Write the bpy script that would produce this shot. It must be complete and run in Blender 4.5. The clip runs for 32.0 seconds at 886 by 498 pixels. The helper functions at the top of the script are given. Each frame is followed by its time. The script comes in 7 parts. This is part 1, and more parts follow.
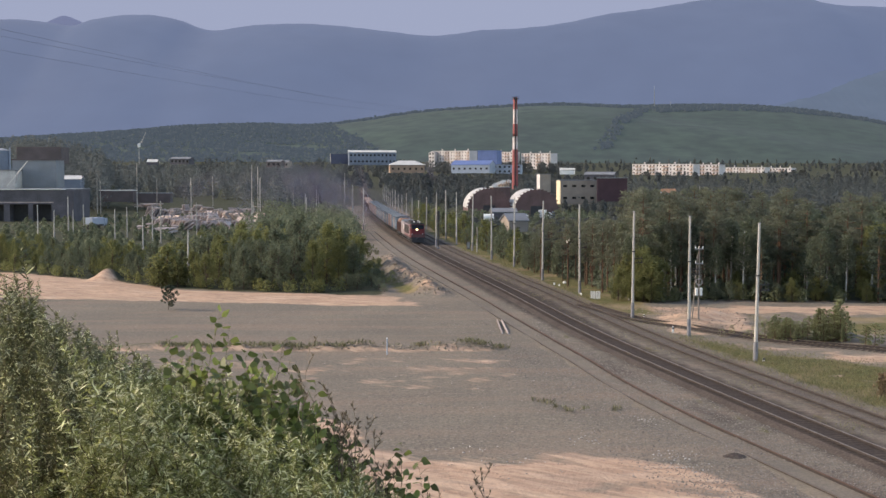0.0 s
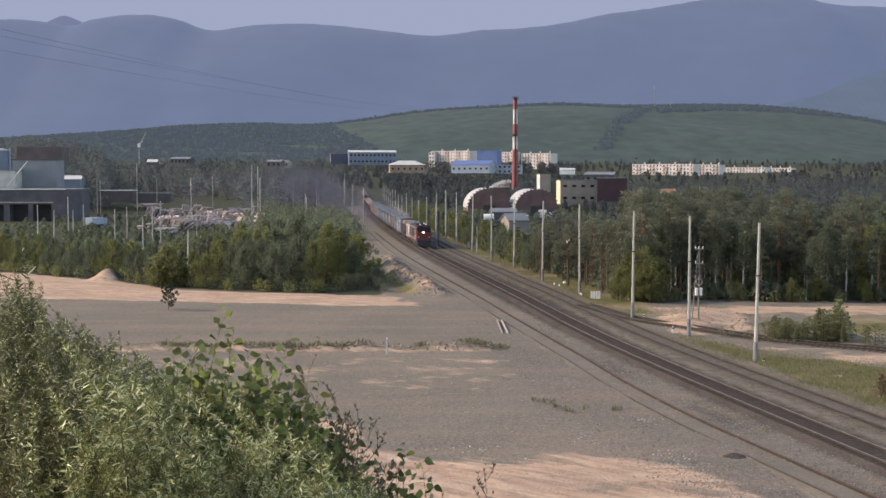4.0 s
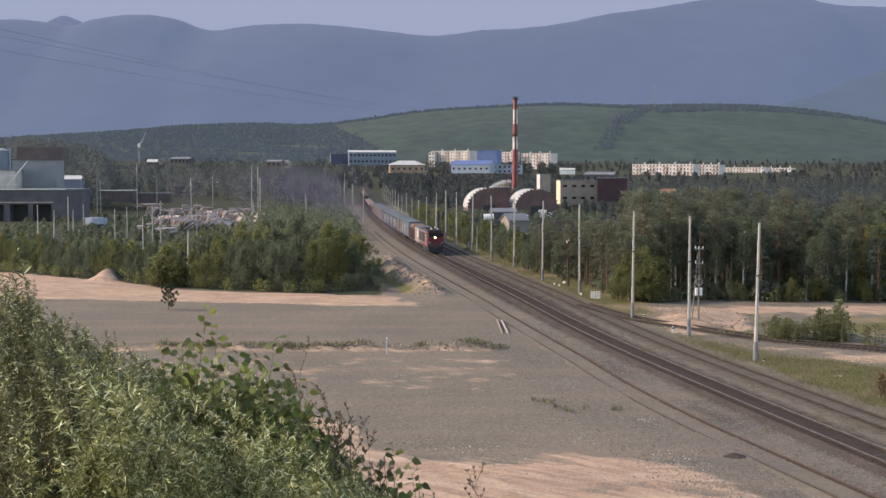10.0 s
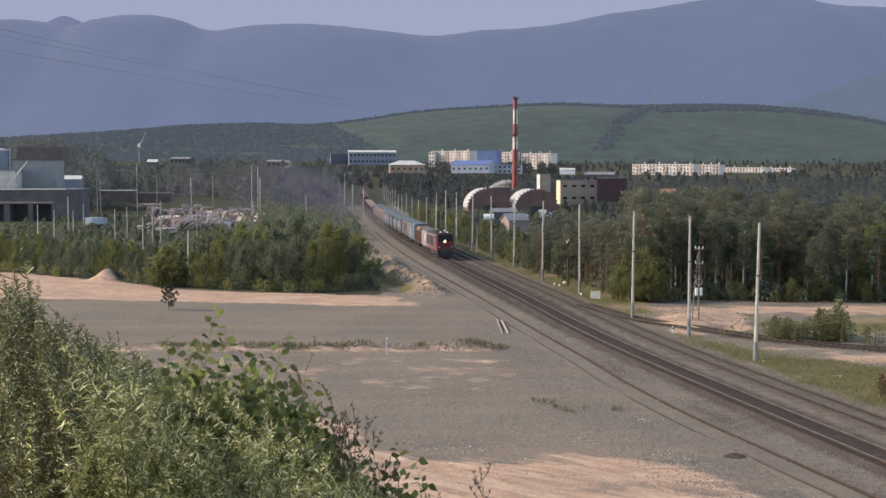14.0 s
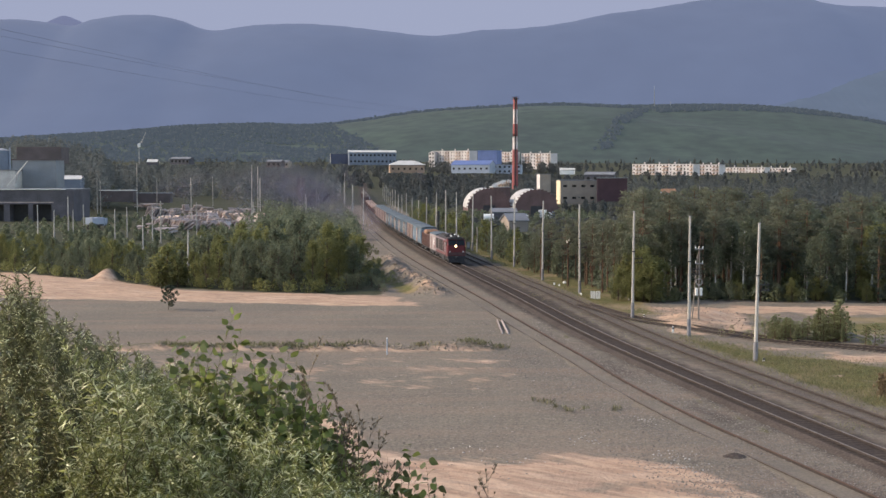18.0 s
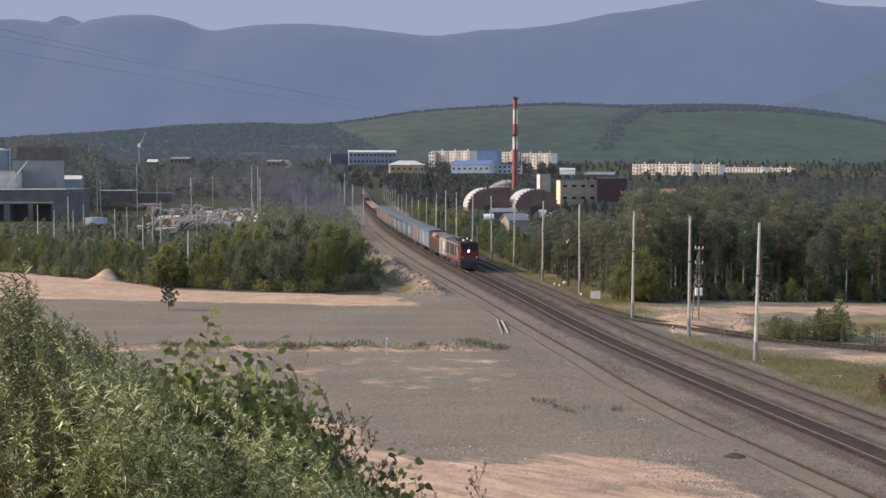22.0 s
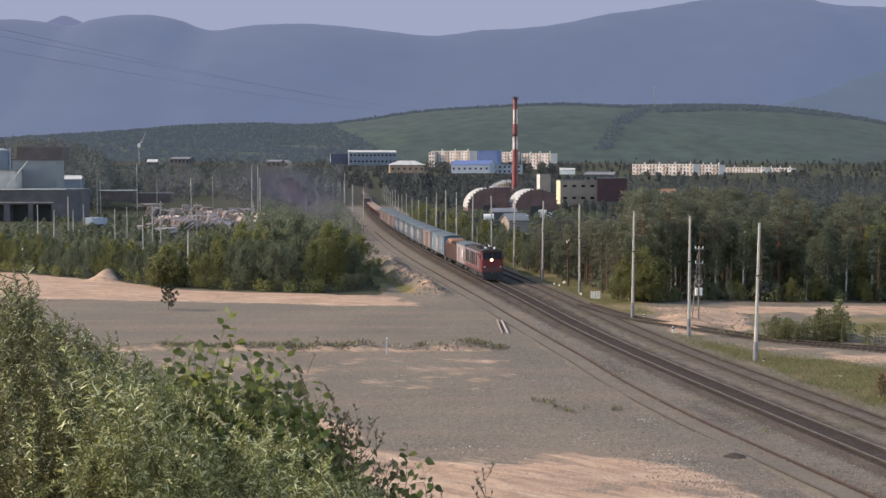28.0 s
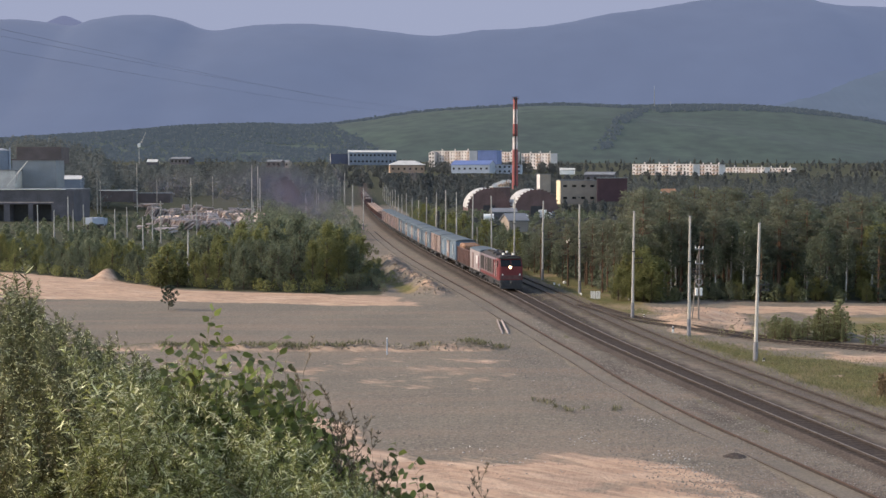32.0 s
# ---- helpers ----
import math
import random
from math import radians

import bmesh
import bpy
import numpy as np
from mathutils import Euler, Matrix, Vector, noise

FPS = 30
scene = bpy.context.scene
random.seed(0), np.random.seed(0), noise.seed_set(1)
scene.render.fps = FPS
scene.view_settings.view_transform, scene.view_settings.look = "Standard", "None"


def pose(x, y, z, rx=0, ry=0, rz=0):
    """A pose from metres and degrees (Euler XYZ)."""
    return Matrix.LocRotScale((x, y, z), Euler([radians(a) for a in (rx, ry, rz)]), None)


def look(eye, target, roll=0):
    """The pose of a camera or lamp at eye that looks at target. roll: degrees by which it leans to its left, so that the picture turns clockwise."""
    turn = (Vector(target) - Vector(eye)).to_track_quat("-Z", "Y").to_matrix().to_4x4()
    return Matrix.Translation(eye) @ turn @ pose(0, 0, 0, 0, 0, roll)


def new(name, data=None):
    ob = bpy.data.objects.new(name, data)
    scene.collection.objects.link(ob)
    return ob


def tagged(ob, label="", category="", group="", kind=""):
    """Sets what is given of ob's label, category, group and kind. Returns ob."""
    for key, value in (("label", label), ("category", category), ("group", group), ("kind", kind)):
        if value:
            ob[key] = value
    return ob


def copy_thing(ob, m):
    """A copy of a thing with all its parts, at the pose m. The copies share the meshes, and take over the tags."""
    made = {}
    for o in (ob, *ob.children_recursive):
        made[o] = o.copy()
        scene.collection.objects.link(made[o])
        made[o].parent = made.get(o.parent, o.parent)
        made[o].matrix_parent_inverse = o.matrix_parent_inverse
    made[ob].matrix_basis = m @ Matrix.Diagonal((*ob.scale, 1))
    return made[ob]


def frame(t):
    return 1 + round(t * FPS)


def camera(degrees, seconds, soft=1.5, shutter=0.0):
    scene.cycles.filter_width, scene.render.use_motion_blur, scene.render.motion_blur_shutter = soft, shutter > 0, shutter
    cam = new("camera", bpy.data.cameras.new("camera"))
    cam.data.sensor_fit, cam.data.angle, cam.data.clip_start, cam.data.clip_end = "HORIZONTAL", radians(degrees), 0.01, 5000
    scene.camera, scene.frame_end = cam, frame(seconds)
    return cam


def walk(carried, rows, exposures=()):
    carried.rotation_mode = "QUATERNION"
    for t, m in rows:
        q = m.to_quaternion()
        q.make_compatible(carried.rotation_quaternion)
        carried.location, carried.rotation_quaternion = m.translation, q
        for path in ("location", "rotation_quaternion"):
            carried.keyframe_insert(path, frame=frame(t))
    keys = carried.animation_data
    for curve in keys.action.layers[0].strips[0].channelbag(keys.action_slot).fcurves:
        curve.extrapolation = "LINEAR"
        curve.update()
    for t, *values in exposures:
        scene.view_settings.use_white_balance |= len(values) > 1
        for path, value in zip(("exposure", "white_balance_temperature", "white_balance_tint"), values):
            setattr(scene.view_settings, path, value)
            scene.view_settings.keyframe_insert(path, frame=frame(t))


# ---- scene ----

# ---- camera ----
cam = camera(37.65, 32.0, soft=1.5)
EYE = (0.0, 0.0, 15.0)
walk(cam, [(0, pose(*EYE, 86.641, 0, 0)), (32, pose(*EYE, 86.641, 0, 0))],
     exposures=[(0, 0.05, 7700, 14), (32, 0.05, 7700, 14)])

# ---- light ----
SUN_EL, SUN_AZ = radians(30), radians(-84)      # azimuth from +y towards +x
world = bpy.data.worlds.new("sky")
scene.world = world
world.use_nodes = True
sky = world.node_tree.nodes.new("ShaderNodeTexSky")
sky.sky_type, sky.sun_disc = "NISHITA", False
sky.sun_elevation, sky.sun_rotation = SUN_EL, SUN_AZ
sky.dust_density, sky.air_density, sky.ozone_density = 0.6, 1.0, 1.0
back = world.node_tree.nodes["Background"]
back.inputs["Strength"].default_value = 0.36
world.node_tree.links.new(sky.outputs[0], back.inputs[0])
sun_way = Vector((math.sin(SUN_AZ) * math.cos(SUN_EL), math.cos(SUN_AZ) * math.cos(SUN_EL), math.sin(SUN_EL)))
sun_data = bpy.data.lights.new("sun", "SUN")
sun_data.energy, sun_data.angle, sun_data.color = 4.35, radians(0.5), (1.0, 0.90, 0.76)
sun = new("sun", sun_data)
sun.matrix_world = look(sun_way * 300, (0, 0, 0))


# ---- materials ----
def material(name, colour, rough=0.8, metal=0.0, vary=0.25, scale=2.0, fine=30.0, bump=0.0, second=None, per_object=0.0,
             glow=None, spec=0.3, island=0.0):
    """Two scales of noise over a base colour, grain as bump."""
    m = bpy.data.materials.new(name)
    m.use_nodes = True
    n, l = m.node_tree.nodes, m.node_tree.links
    b = n["Principled BSDF"]
    b.inputs["Roughness"].default_value = rough
    b.inputs["Metallic"].default_value = metal
    b.inputs["Specular IOR Level"].default_value = spec
    tc = n.new("ShaderNodeTexCoord")
    big, small = n.new("ShaderNodeTexNoise"), n.new("ShaderNodeTexNoise")
    for node, s in ((big, scale), (small, fine)):
        node.inputs["Scale"].default_value = s
        node.inputs["Detail"].default_value = 5
        l.new(tc.outputs["Object"], node.inputs["Vector"])
    second = second or tuple(c * (1 - vary) for c in colour)
    mix = n.new("ShaderNodeMix")
    mix.data_type = "RGBA"
    mix.inputs[6].default_value, mix.inputs[7].default_value = (*colour, 1), (*second, 1)
    ramp = n.new("ShaderNodeMapRange")
    ramp.inputs["From Min"].default_value, ramp.inputs["From Max"].default_value = 0.35, 0.65
    l.new(big.outputs[0], ramp.inputs[0])
    l.new(ramp.outputs[0], mix.inputs[0])
    hsv = n.new("ShaderNodeHueSaturation")
    val = n.new("ShaderNodeMapRange")
    val.inputs["To Min"].default_value, val.inputs["To Max"].default_value = 1 - vary * 0.8, 1 + vary * 0.8
    val.inputs["From Min"].default_value, val.inputs["From Max"].default_value = 0.3, 0.7
    l.new(small.outputs[0], val.inputs[0])
    l.new(mix.outputs[2], hsv.inputs["Color"])
    last = val.outputs[0]
    for amount, kind, out in ((per_object, "ShaderNodeObjectInfo", "Random"), (island, "ShaderNodeNewGeometry", "Random Per Island")):
        if amount:
            info, r, mul = n.new(kind), n.new("ShaderNodeMapRange"), n.new("ShaderNodeMath")
            r.inputs["To Min"].default_value, r.inputs["To Max"].default_value = 1 - amount, 1 + amount
            mul.operation = "MULTIPLY"
            l.new(info.outputs[out], r.inputs[0])
            l.new(r.outputs[0], mul.inputs[0])
            l.new(last, mul.inputs[1])
            last = mul.outputs[0]
    l.new(last, hsv.inputs["Value"])
    l.new(hsv.outputs[0], b.inputs["Base Color"])
    if bump:
        bp = n.new("ShaderNodeBump")
        bp.inputs["Strength"].default_value, bp.inputs["Distance"].default_value = 0.6, bump
        l.new(small.outputs[0], bp.inputs["Height"])
        l.new(bp.outputs[0], b.inputs["Normal"])
    if glow:
        b.inputs["Emission Color"].default_value = (*glow[:3], 1)
        b.inputs["Emission Strength"].default_value = glow[3]
    return m


def leaf_material(name, colour, second, rough=0.55, through_light=0.35, vary=0.45, scale=1.0):
    """Leaves: each leaf its own shade, some light passes through."""
    m = material(name, colour, rough, vary=0.2, scale=scale, fine=8.0, second=second, island=vary, per_object=0.12, spec=0.35)
    n, l = m.node_tree.nodes, m.node_tree.links
    out, b = n["Material Output"], n["Principled BSDF"]
    tr, mx = n.new("ShaderNodeBsdfTranslucent"), n.new("ShaderNodeMixShader")
    l.new(b.inputs["Base Color"].links[0].from_socket, tr.inputs["Color"])
    mx.inputs[0].default_value = through_light
    l.new(b.outputs[0], mx.inputs[1])
    l.new(tr.outputs[0], mx.inputs[2])
    l.new(mx.outputs[0], out.inputs[0])
    return m


def ground_material():
    """Gravel, sand and grass by the shares stored on the sheet, with ragged borders."""
    m = bpy.data.materials.new("ground_cover")
    m.use_nodes = True
    n, l = m.node_tree.nodes, m.node_tree.links
    b = n["Principled BSDF"]
    b.inputs["Roughness"].default_value, b.inputs["Specular IOR Level"].default_value = 1.0, 0.06
    geo, att = n.new("ShaderNodeNewGeometry"), n.new("ShaderNodeAttribute")
    att.attribute_name = "cover"
    sep = n.new("ShaderNodeSeparateColor")
    l.new(att.outputs["Color"], sep.inputs[0])

    def noise_node(scale, detail=6.0, stretch=None, turn=0.0):
        t = n.new("ShaderNodeTexNoise")
        t.inputs["Scale"].default_value, t.inputs["Detail"].default_value = scale, detail
        t.inputs["Distortion"].default_value = 0.5 if turn else 0.0
        if stretch:
            rot, mp = n.new("ShaderNodeMapping"), n.new("ShaderNodeMapping")
            rot.inputs["Rotation"].default_value = (0, 0, turn)
            mp.inputs["Scale"].default_value = stretch
            l.new(geo.outputs["Position"], rot.inputs["Vector"])
            l.new(rot.outputs[0], mp.inputs["Vector"])
            l.new(mp.outputs[0], t.inputs["Vector"])
        else:
            l.new(geo.outputs["Position"], t.inputs["Vector"])
        return t.outputs[0]

    def ranged(s, a, b2, c=0.0, d=1.0):
        r = n.new("ShaderNodeMapRange")
        for i, v in zip((1, 2, 3, 4), (a, b2, c, d)):
            r.inputs[i].default_value = v
        l.new(s, r.inputs[0])
        return r.outputs[0]

    def mixed(fac, a, b2):
        x = n.new("ShaderNodeMix")
        x.data_type = "RGBA"
        for i, v in ((0, fac), (6, a), (7, b2)):
            if isinstance(v, tuple):
                x.inputs[i].default_value = (*v, 1)
            else:
                l.new(v, x.inputs[i])
        return x.outputs[2]

    def edge(share, wobble, low=0.38, high=0.62):
        a = n.new("ShaderNodeMath")
        a.operation = "ADD"
        l.new(share, a.inputs[0])
        l.new(wobble, a.inputs[1])
        return ranged(a.outputs[0], low, high)

    stone = noise_node(5.0, 8)
    drift = noise_node(0.09, 5, (1, 0.6, 1))
    streak = noise_node(1.5, 9, (0.14, 1.0, 1), 0.73)
    add = n.new("ShaderNodeMath")
    add.operation = "ADD"
    l.new(ranged(noise_node(0.35, 8), 0.25, 0.75, -0.26, 0.26), add.inputs[0])
    l.new(ranged(streak, 0.3, 0.7, -0.09, 0.09), add.inputs[1])
    wob = add.outputs[0]
    tracks = noise_node(0.25, 4, (0.12, 1.0, 1))
    gravel = mixed(ranged(drift, 0.35, 0.65), GRAVEL_A, GRAVEL_B)
    gravel = mixed(ranged(tracks, 0.48, 0.68, 0, 0.7), gravel, GRAVEL_C)
    vor = n.new("ShaderNodeTexVoronoi")
    vor.inputs["Scale"].default_value = 5.5
    l.new(geo.outputs["Position"], vor.inputs["Vector"])
    sc = n.new("ShaderNodeSeparateColor")
    l.new(vor.outputs["Color"], sc.inputs[0])
    gravel = mixed(ranged(sc.outputs[0], 0.84, 0.99, 0, 0.28), gravel, (0.30, 0.27, 0.245))
    vor2 = n.new("ShaderNodeTexVoronoi")
    vor2.inputs["Scale"].default_value = 8.0
    l.new(geo.outputs["Position"], vor2.inputs["Vector"])
    sc2 = n.new("ShaderNodeSeparateColor")
    l.new(vor2.outputs["Color"], sc2.inputs[0])
    gravel = mixed(ranged(sc2.outputs[1], 0.6, 1.0, 0, 0.32), gravel, (0.27, 0.235, 0.19))
    gravel = mixed(ranged(sc2.outputs[1], 0.4, 0.0, 0, 0.35), gravel, (0.085, 0.075, 0.065))
    gravel = mixed(ranged(stone, 0.5, 0.75, 0, 0.55), gravel, (0.075, 0.07, 0.068))
    sand = mixed(ranged(noise_node(0.22, 7, (1, 2.0, 1)), 0.4, 0.62), SAND_A, SAND_B)
    sand = mixed(ranged(noise_node(1.6, 9), 0.47, 0.70, 0, 0.7), sand, SAND_C)
    sand = mixed(ranged(noise_node(0.5, 6, (0.35, 1.6, 1)), 0.52, 0.7, 0, 0.6), sand, (0.56, 0.42, 0.32))
    sand = mixed(ranged(noise_node(0.16, 6, (0.6, 1.4, 1)), 0.5, 0.68, 0, 0.75), sand, (0.30, 0.205, 0.155))
    sand = mixed(ranged(streak, 0.46, 0.62, 0, 0.35), sand, (0.54, 0.40, 0.29))
    sand = mixed(ranged(noise_node(2.2, 8, (0.16, 1.0, 1), 0.66), 0.52, 0.68, 0, 0.55), sand, (0.22, 0.165, 0.125))
    grass = mixed(ranged(noise_node(0.5, 8), 0.38, 0.62), GRASS_A, GRASS_B)
    grass = mixed(ranged(noise_node(0.14, 6), 0.5, 0.66, 0, 0.75), grass, GRASS_C)
    forest = mixed(noise_node(0.05, 8), (0.038, 0.044, 0.028), (0.066, 0.064, 0.042))
    oily = mixed(ranged(noise_node(0.6, 7), 0.35, 0.65), (0.050, 0.041, 0.036), (0.085, 0.069, 0.058))
    oily = mixed(ranged(stone, 0.5, 0.75, 0, 0.5), oily, (0.05, 0.045, 0.044))
    col = mixed(edge(sep.outputs[0], wob), gravel, sand)
    col = mixed(edge(sep.outputs[1], wob), col, grass)
    col = mixed(edge(sep.outputs[2], wob), col, forest)
    col = mixed(edge(att.outputs["Alpha"], ranged(noise_node(0.8, 8), 0.25, 0.75, -0.28, 0.28), 0.1, 0.9), col, oily)
    l.new(col, b.inputs["Base Color"])
    bp = n.new("ShaderNodeBump")
    bp.inputs["Strength"].default_value, bp.inputs["Distance"].default_value = 0.8, 0.10
    l.new(stone, bp.inputs["Height"])
    l.new(bp.outputs[0], b.inputs["Normal"])
    return m


GRAVEL_A, GRAVEL_B, GRAVEL_C = (0.175, 0.148, 0.118), (0.144, 0.123, 0.10), (0.22, 0.16, 0.124)
SAND_A, SAND_B, SAND_C = (0.43, 0.285, 0.20), (0.325, 0.212, 0.152), (0.225, 0.155, 0.118)
GRASS_A, GRASS_B, GRASS_C = (0.088, 0.09, 0.038), (0.132, 0.112, 0.054), (0.26, 0.19, 0.125)
M = {}
M["ground"] = ground_material()
M["ballast"] = material("oily_ballast", (0.055, 0.045, 0.041), 1.0, vary=0.4, second=(0.076, 0.062, 0.055), scale=0.22, fine=7, bump=0.05, spec=0.03)
M["rail"] = material("worn_rail", (0.128, 0.114, 0.112), 0.7, 0.1, scale=1.5)
M["rail_rust"] = material("rusty_rail", (0.10, 0.058, 0.048), 0.95, scale=0.12, second=(0.08, 0.056, 0.048), spec=0.1)
M["rail_buried"] = material("dirt_covered_rail", (0.095, 0.078, 0.068), 0.9, scale=0.3, second=(0.085, 0.07, 0.06))
M["rail_old"] = material("brown_old_rail", (0.088, 0.072, 0.064), 0.95, scale=0.8, second=(0.07, 0.06, 0.053), spec=0.1)
M["ballast_side"] = material("brown_dusty_ballast", (0.148, 0.122, 0.10), 0.95, vary=0.4, scale=0.5, fine=7, bump=0.05, second=(0.108, 0.089, 0.075), spec=0.05)
M["bed_gravel"] = material("gravel_bed", (0.155, 0.128, 0.098), 0.95, vary=0.3, scale=0.5, fine=6, bump=0.05, second=(0.12, 0.10, 0.08))
M["sleeper_old"] = material("weathered_sleeper", (0.115, 0.095, 0.081), 0.95, vary=0.35)
M["rail_side"] = material("brown_rail_web", (0.048, 0.039, 0.036), 0.95, spec=0.1)
M["sleeper"] = material("tarred_sleeper", (0.062, 0.051, 0.046), 1.0, vary=0.3, spec=0.03)
M["pole"] = material("grey_concrete", (0.37, 0.345, 0.32), 0.85, vary=0.2, scale=0.6, fine=9, per_object=0.12)
M["pole_foot"] = material("painted_foot", (0.20, 0.195, 0.21), 0.8)
M["weathered"] = material("weathered_grey_wood", (0.19, 0.165, 0.15), 0.9, vary=0.3, scale=1.0)
M["steel"] = material("dull_steel", (0.32, 0.32, 0.33), 0.55, 0.5)
M["dark_steel"] = material("dark_steel", (0.05, 0.05, 0.055), 0.7, 0.2)
M["red"] = material("faded_red_paint", (0.155, 0.026, 0.03), 0.5, vary=0.2, scale=0.8)
M["loco_grey"] = material("loco_grey_paint", (0.16, 0.118, 0.122), 0.5, vary=0.2, scale=0.7)
M["soot"] = material("sooty_roof", (0.045, 0.04, 0.04), 0.85, vary=0.3)
M["glass_dark"] = material("dark_glass", (0.015, 0.016, 0.018), 0.2, spec=0.2, vary=0.1)
M["lamp"] = material("lit_headlight", (1.0, 0.9, 0.6), 0.4, glow=(1.0, 0.72, 0.45, 7.0))
M["wag_blue"] = material("blue_wagon_paint", (0.125, 0.185, 0.245), 0.8, vary=0.35, scale=0.9, fine=5, second=(0.15, 0.185, 0.22), per_object=0.12)
M["wag_brown"] = material("brown_wagon_paint", (0.115, 0.062, 0.055), 0.75, vary=0.35, scale=0.6, per_object=0.12)
M["wag_pale"] = material("pale_wagon_paint", (0.36, 0.29, 0.27), 0.7, vary=0.3, scale=0.6, second=(0.27, 0.19, 0.175), per_object=0.12)
M["white"] = material("white_paint", (0.72, 0.71, 0.69), 0.7, vary=0.15, scale=0.8)
M["orange"] = material("orange_tarpaulin", (0.29, 0.16, 0.10), 0.8, vary=0.35)
M["chim_white"] = material("stained_chimney_white", (0.55, 0.52, 0.52), 0.8, vary=0.25, scale=0.4, fine=1.2, second=(0.40, 0.30, 0.30))
M["chim_red"] = material("chimney_red", (0.28, 0.085, 0.085), 0.8, vary=0.25, scale=0.25)
M["brick"] = material("maroon_brick", (0.135, 0.085, 0.083), 0.9, vary=0.3, scale=0.3, fine=4)
M["panel"] = material("pale_panels", (0.53, 0.49, 0.485), 0.9, vary=0.15, scale=0.15, fine=2)
M["beige"] = material("beige_render", (0.29, 0.24, 0.205), 0.9, vary=0.2, scale=0.3)
M["roof_grey"] = material("grey_roof", (0.17, 0.175, 0.19), 0.7, vary=0.25, scale=0.3)
M["roof_white"] = material("pale_sheet_roof", (0.50, 0.485, 0.46), 0.6, vary=0.15, scale=0.3)
M["blue_wall"] = material("blue_cladding", (0.10, 0.147, 0.31), 0.6, vary=0.15, scale=0.3)
M["pale_blue"] = material("pale_blue_cladding", (0.27, 0.31, 0.38), 0.65, vary=0.15, scale=0.3)
M["grey_wall"] = material("grey_blockwork", (0.095, 0.09, 0.104), 0.9, vary=0.3, scale=0.25, fine=3)
M["green_wall"] = material("grey_green_sheet", (0.185, 0.20, 0.22), 0.75, vary=0.2, scale=0.2)
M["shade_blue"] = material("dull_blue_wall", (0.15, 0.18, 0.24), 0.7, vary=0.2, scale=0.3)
M["brown_wall"] = material("brown_sheet", (0.105, 0.085, 0.087), 0.8, vary=0.25, scale=0.3)
M["slab"] = material("concrete_slab", (0.40, 0.325, 0.30), 0.9, vary=0.3, scale=0.7, per_object=0.3)
M["log"] = material("stacked_timber", (0.38, 0.27, 0.20), 0.9, vary=0.3, scale=0.8)
M["bark"] = material("brown_bark", (0.085, 0.06, 0.045), 0.95, vary=0.35, scale=1.0)
M["pine_bark"] = material("pine_bark", (0.13, 0.075, 0.05), 0.95, vary=0.35, scale=0.6)
M["birch_leaf"] = leaf_material("birch_leaves", (0.145, 0.164, 0.108), (0.122, 0.141, 0.096), rough=0.8, vary=0.18, through_light=0.62)
M["pine_leaf"] = leaf_material("pine_needles", (0.155, 0.16, 0.112), (0.132, 0.14, 0.10), rough=0.8, vary=0.15, through_light=0.62)
M["willow_leaf"] = leaf_material("willow_leaves", (0.24, 0.25, 0.095), (0.19, 0.20, 0.076), rough=0.3, vary=0.5, through_light=0.65, scale=0.7)
M["willow_darker"] = leaf_material("dull_willow_leaves", (0.128, 0.13, 0.055), (0.105, 0.104, 0.045), rough=0.35, vary=0.5, through_light=0.5, scale=0.7)
# silvery undersides and sun glints, both painted as one pale leaf colour
M["willow_glint"] = leaf_material("willow_leaf_undersides", (0.66, 0.65, 0.40), (0.50, 0.49, 0.28), rough=0.3, vary=0.3, through_light=0.4, scale=0.7)
M["aspen_leaf"] = leaf_material("aspen_leaves", (0.205, 0.24, 0.072), (0.155, 0.182, 0.058), rough=0.45, vary=0.5, through_light=0.55)
M["stem"] = material("young_stem", (0.12, 0.10, 0.05), 0.8)
M["dry_stem"] = material("dry_stem", (0.19, 0.145, 0.11), 0.9)
M["grass"] = leaf_material("grass_blades", (0.13, 0.128, 0.056), (0.18, 0.155, 0.08), vary=0.5)
M["wire"] = material("cable", (0.045, 0.048, 0.06), 0.7)
# lighter blue-grey tint puts distance haze into the far leaf colour
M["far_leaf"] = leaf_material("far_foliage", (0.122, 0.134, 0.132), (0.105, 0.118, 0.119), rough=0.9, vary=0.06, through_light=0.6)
# hill and mountains glow: blue air haze painted in by emission
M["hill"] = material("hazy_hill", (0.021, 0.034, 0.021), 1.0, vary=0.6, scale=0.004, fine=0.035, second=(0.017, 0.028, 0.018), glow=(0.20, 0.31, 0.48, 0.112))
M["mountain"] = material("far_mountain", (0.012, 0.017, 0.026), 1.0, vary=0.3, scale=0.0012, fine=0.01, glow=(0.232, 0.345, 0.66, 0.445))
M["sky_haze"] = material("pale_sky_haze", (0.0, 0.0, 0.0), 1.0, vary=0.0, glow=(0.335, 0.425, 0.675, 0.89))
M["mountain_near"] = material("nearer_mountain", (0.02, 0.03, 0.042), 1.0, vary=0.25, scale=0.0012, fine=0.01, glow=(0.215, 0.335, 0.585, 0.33))


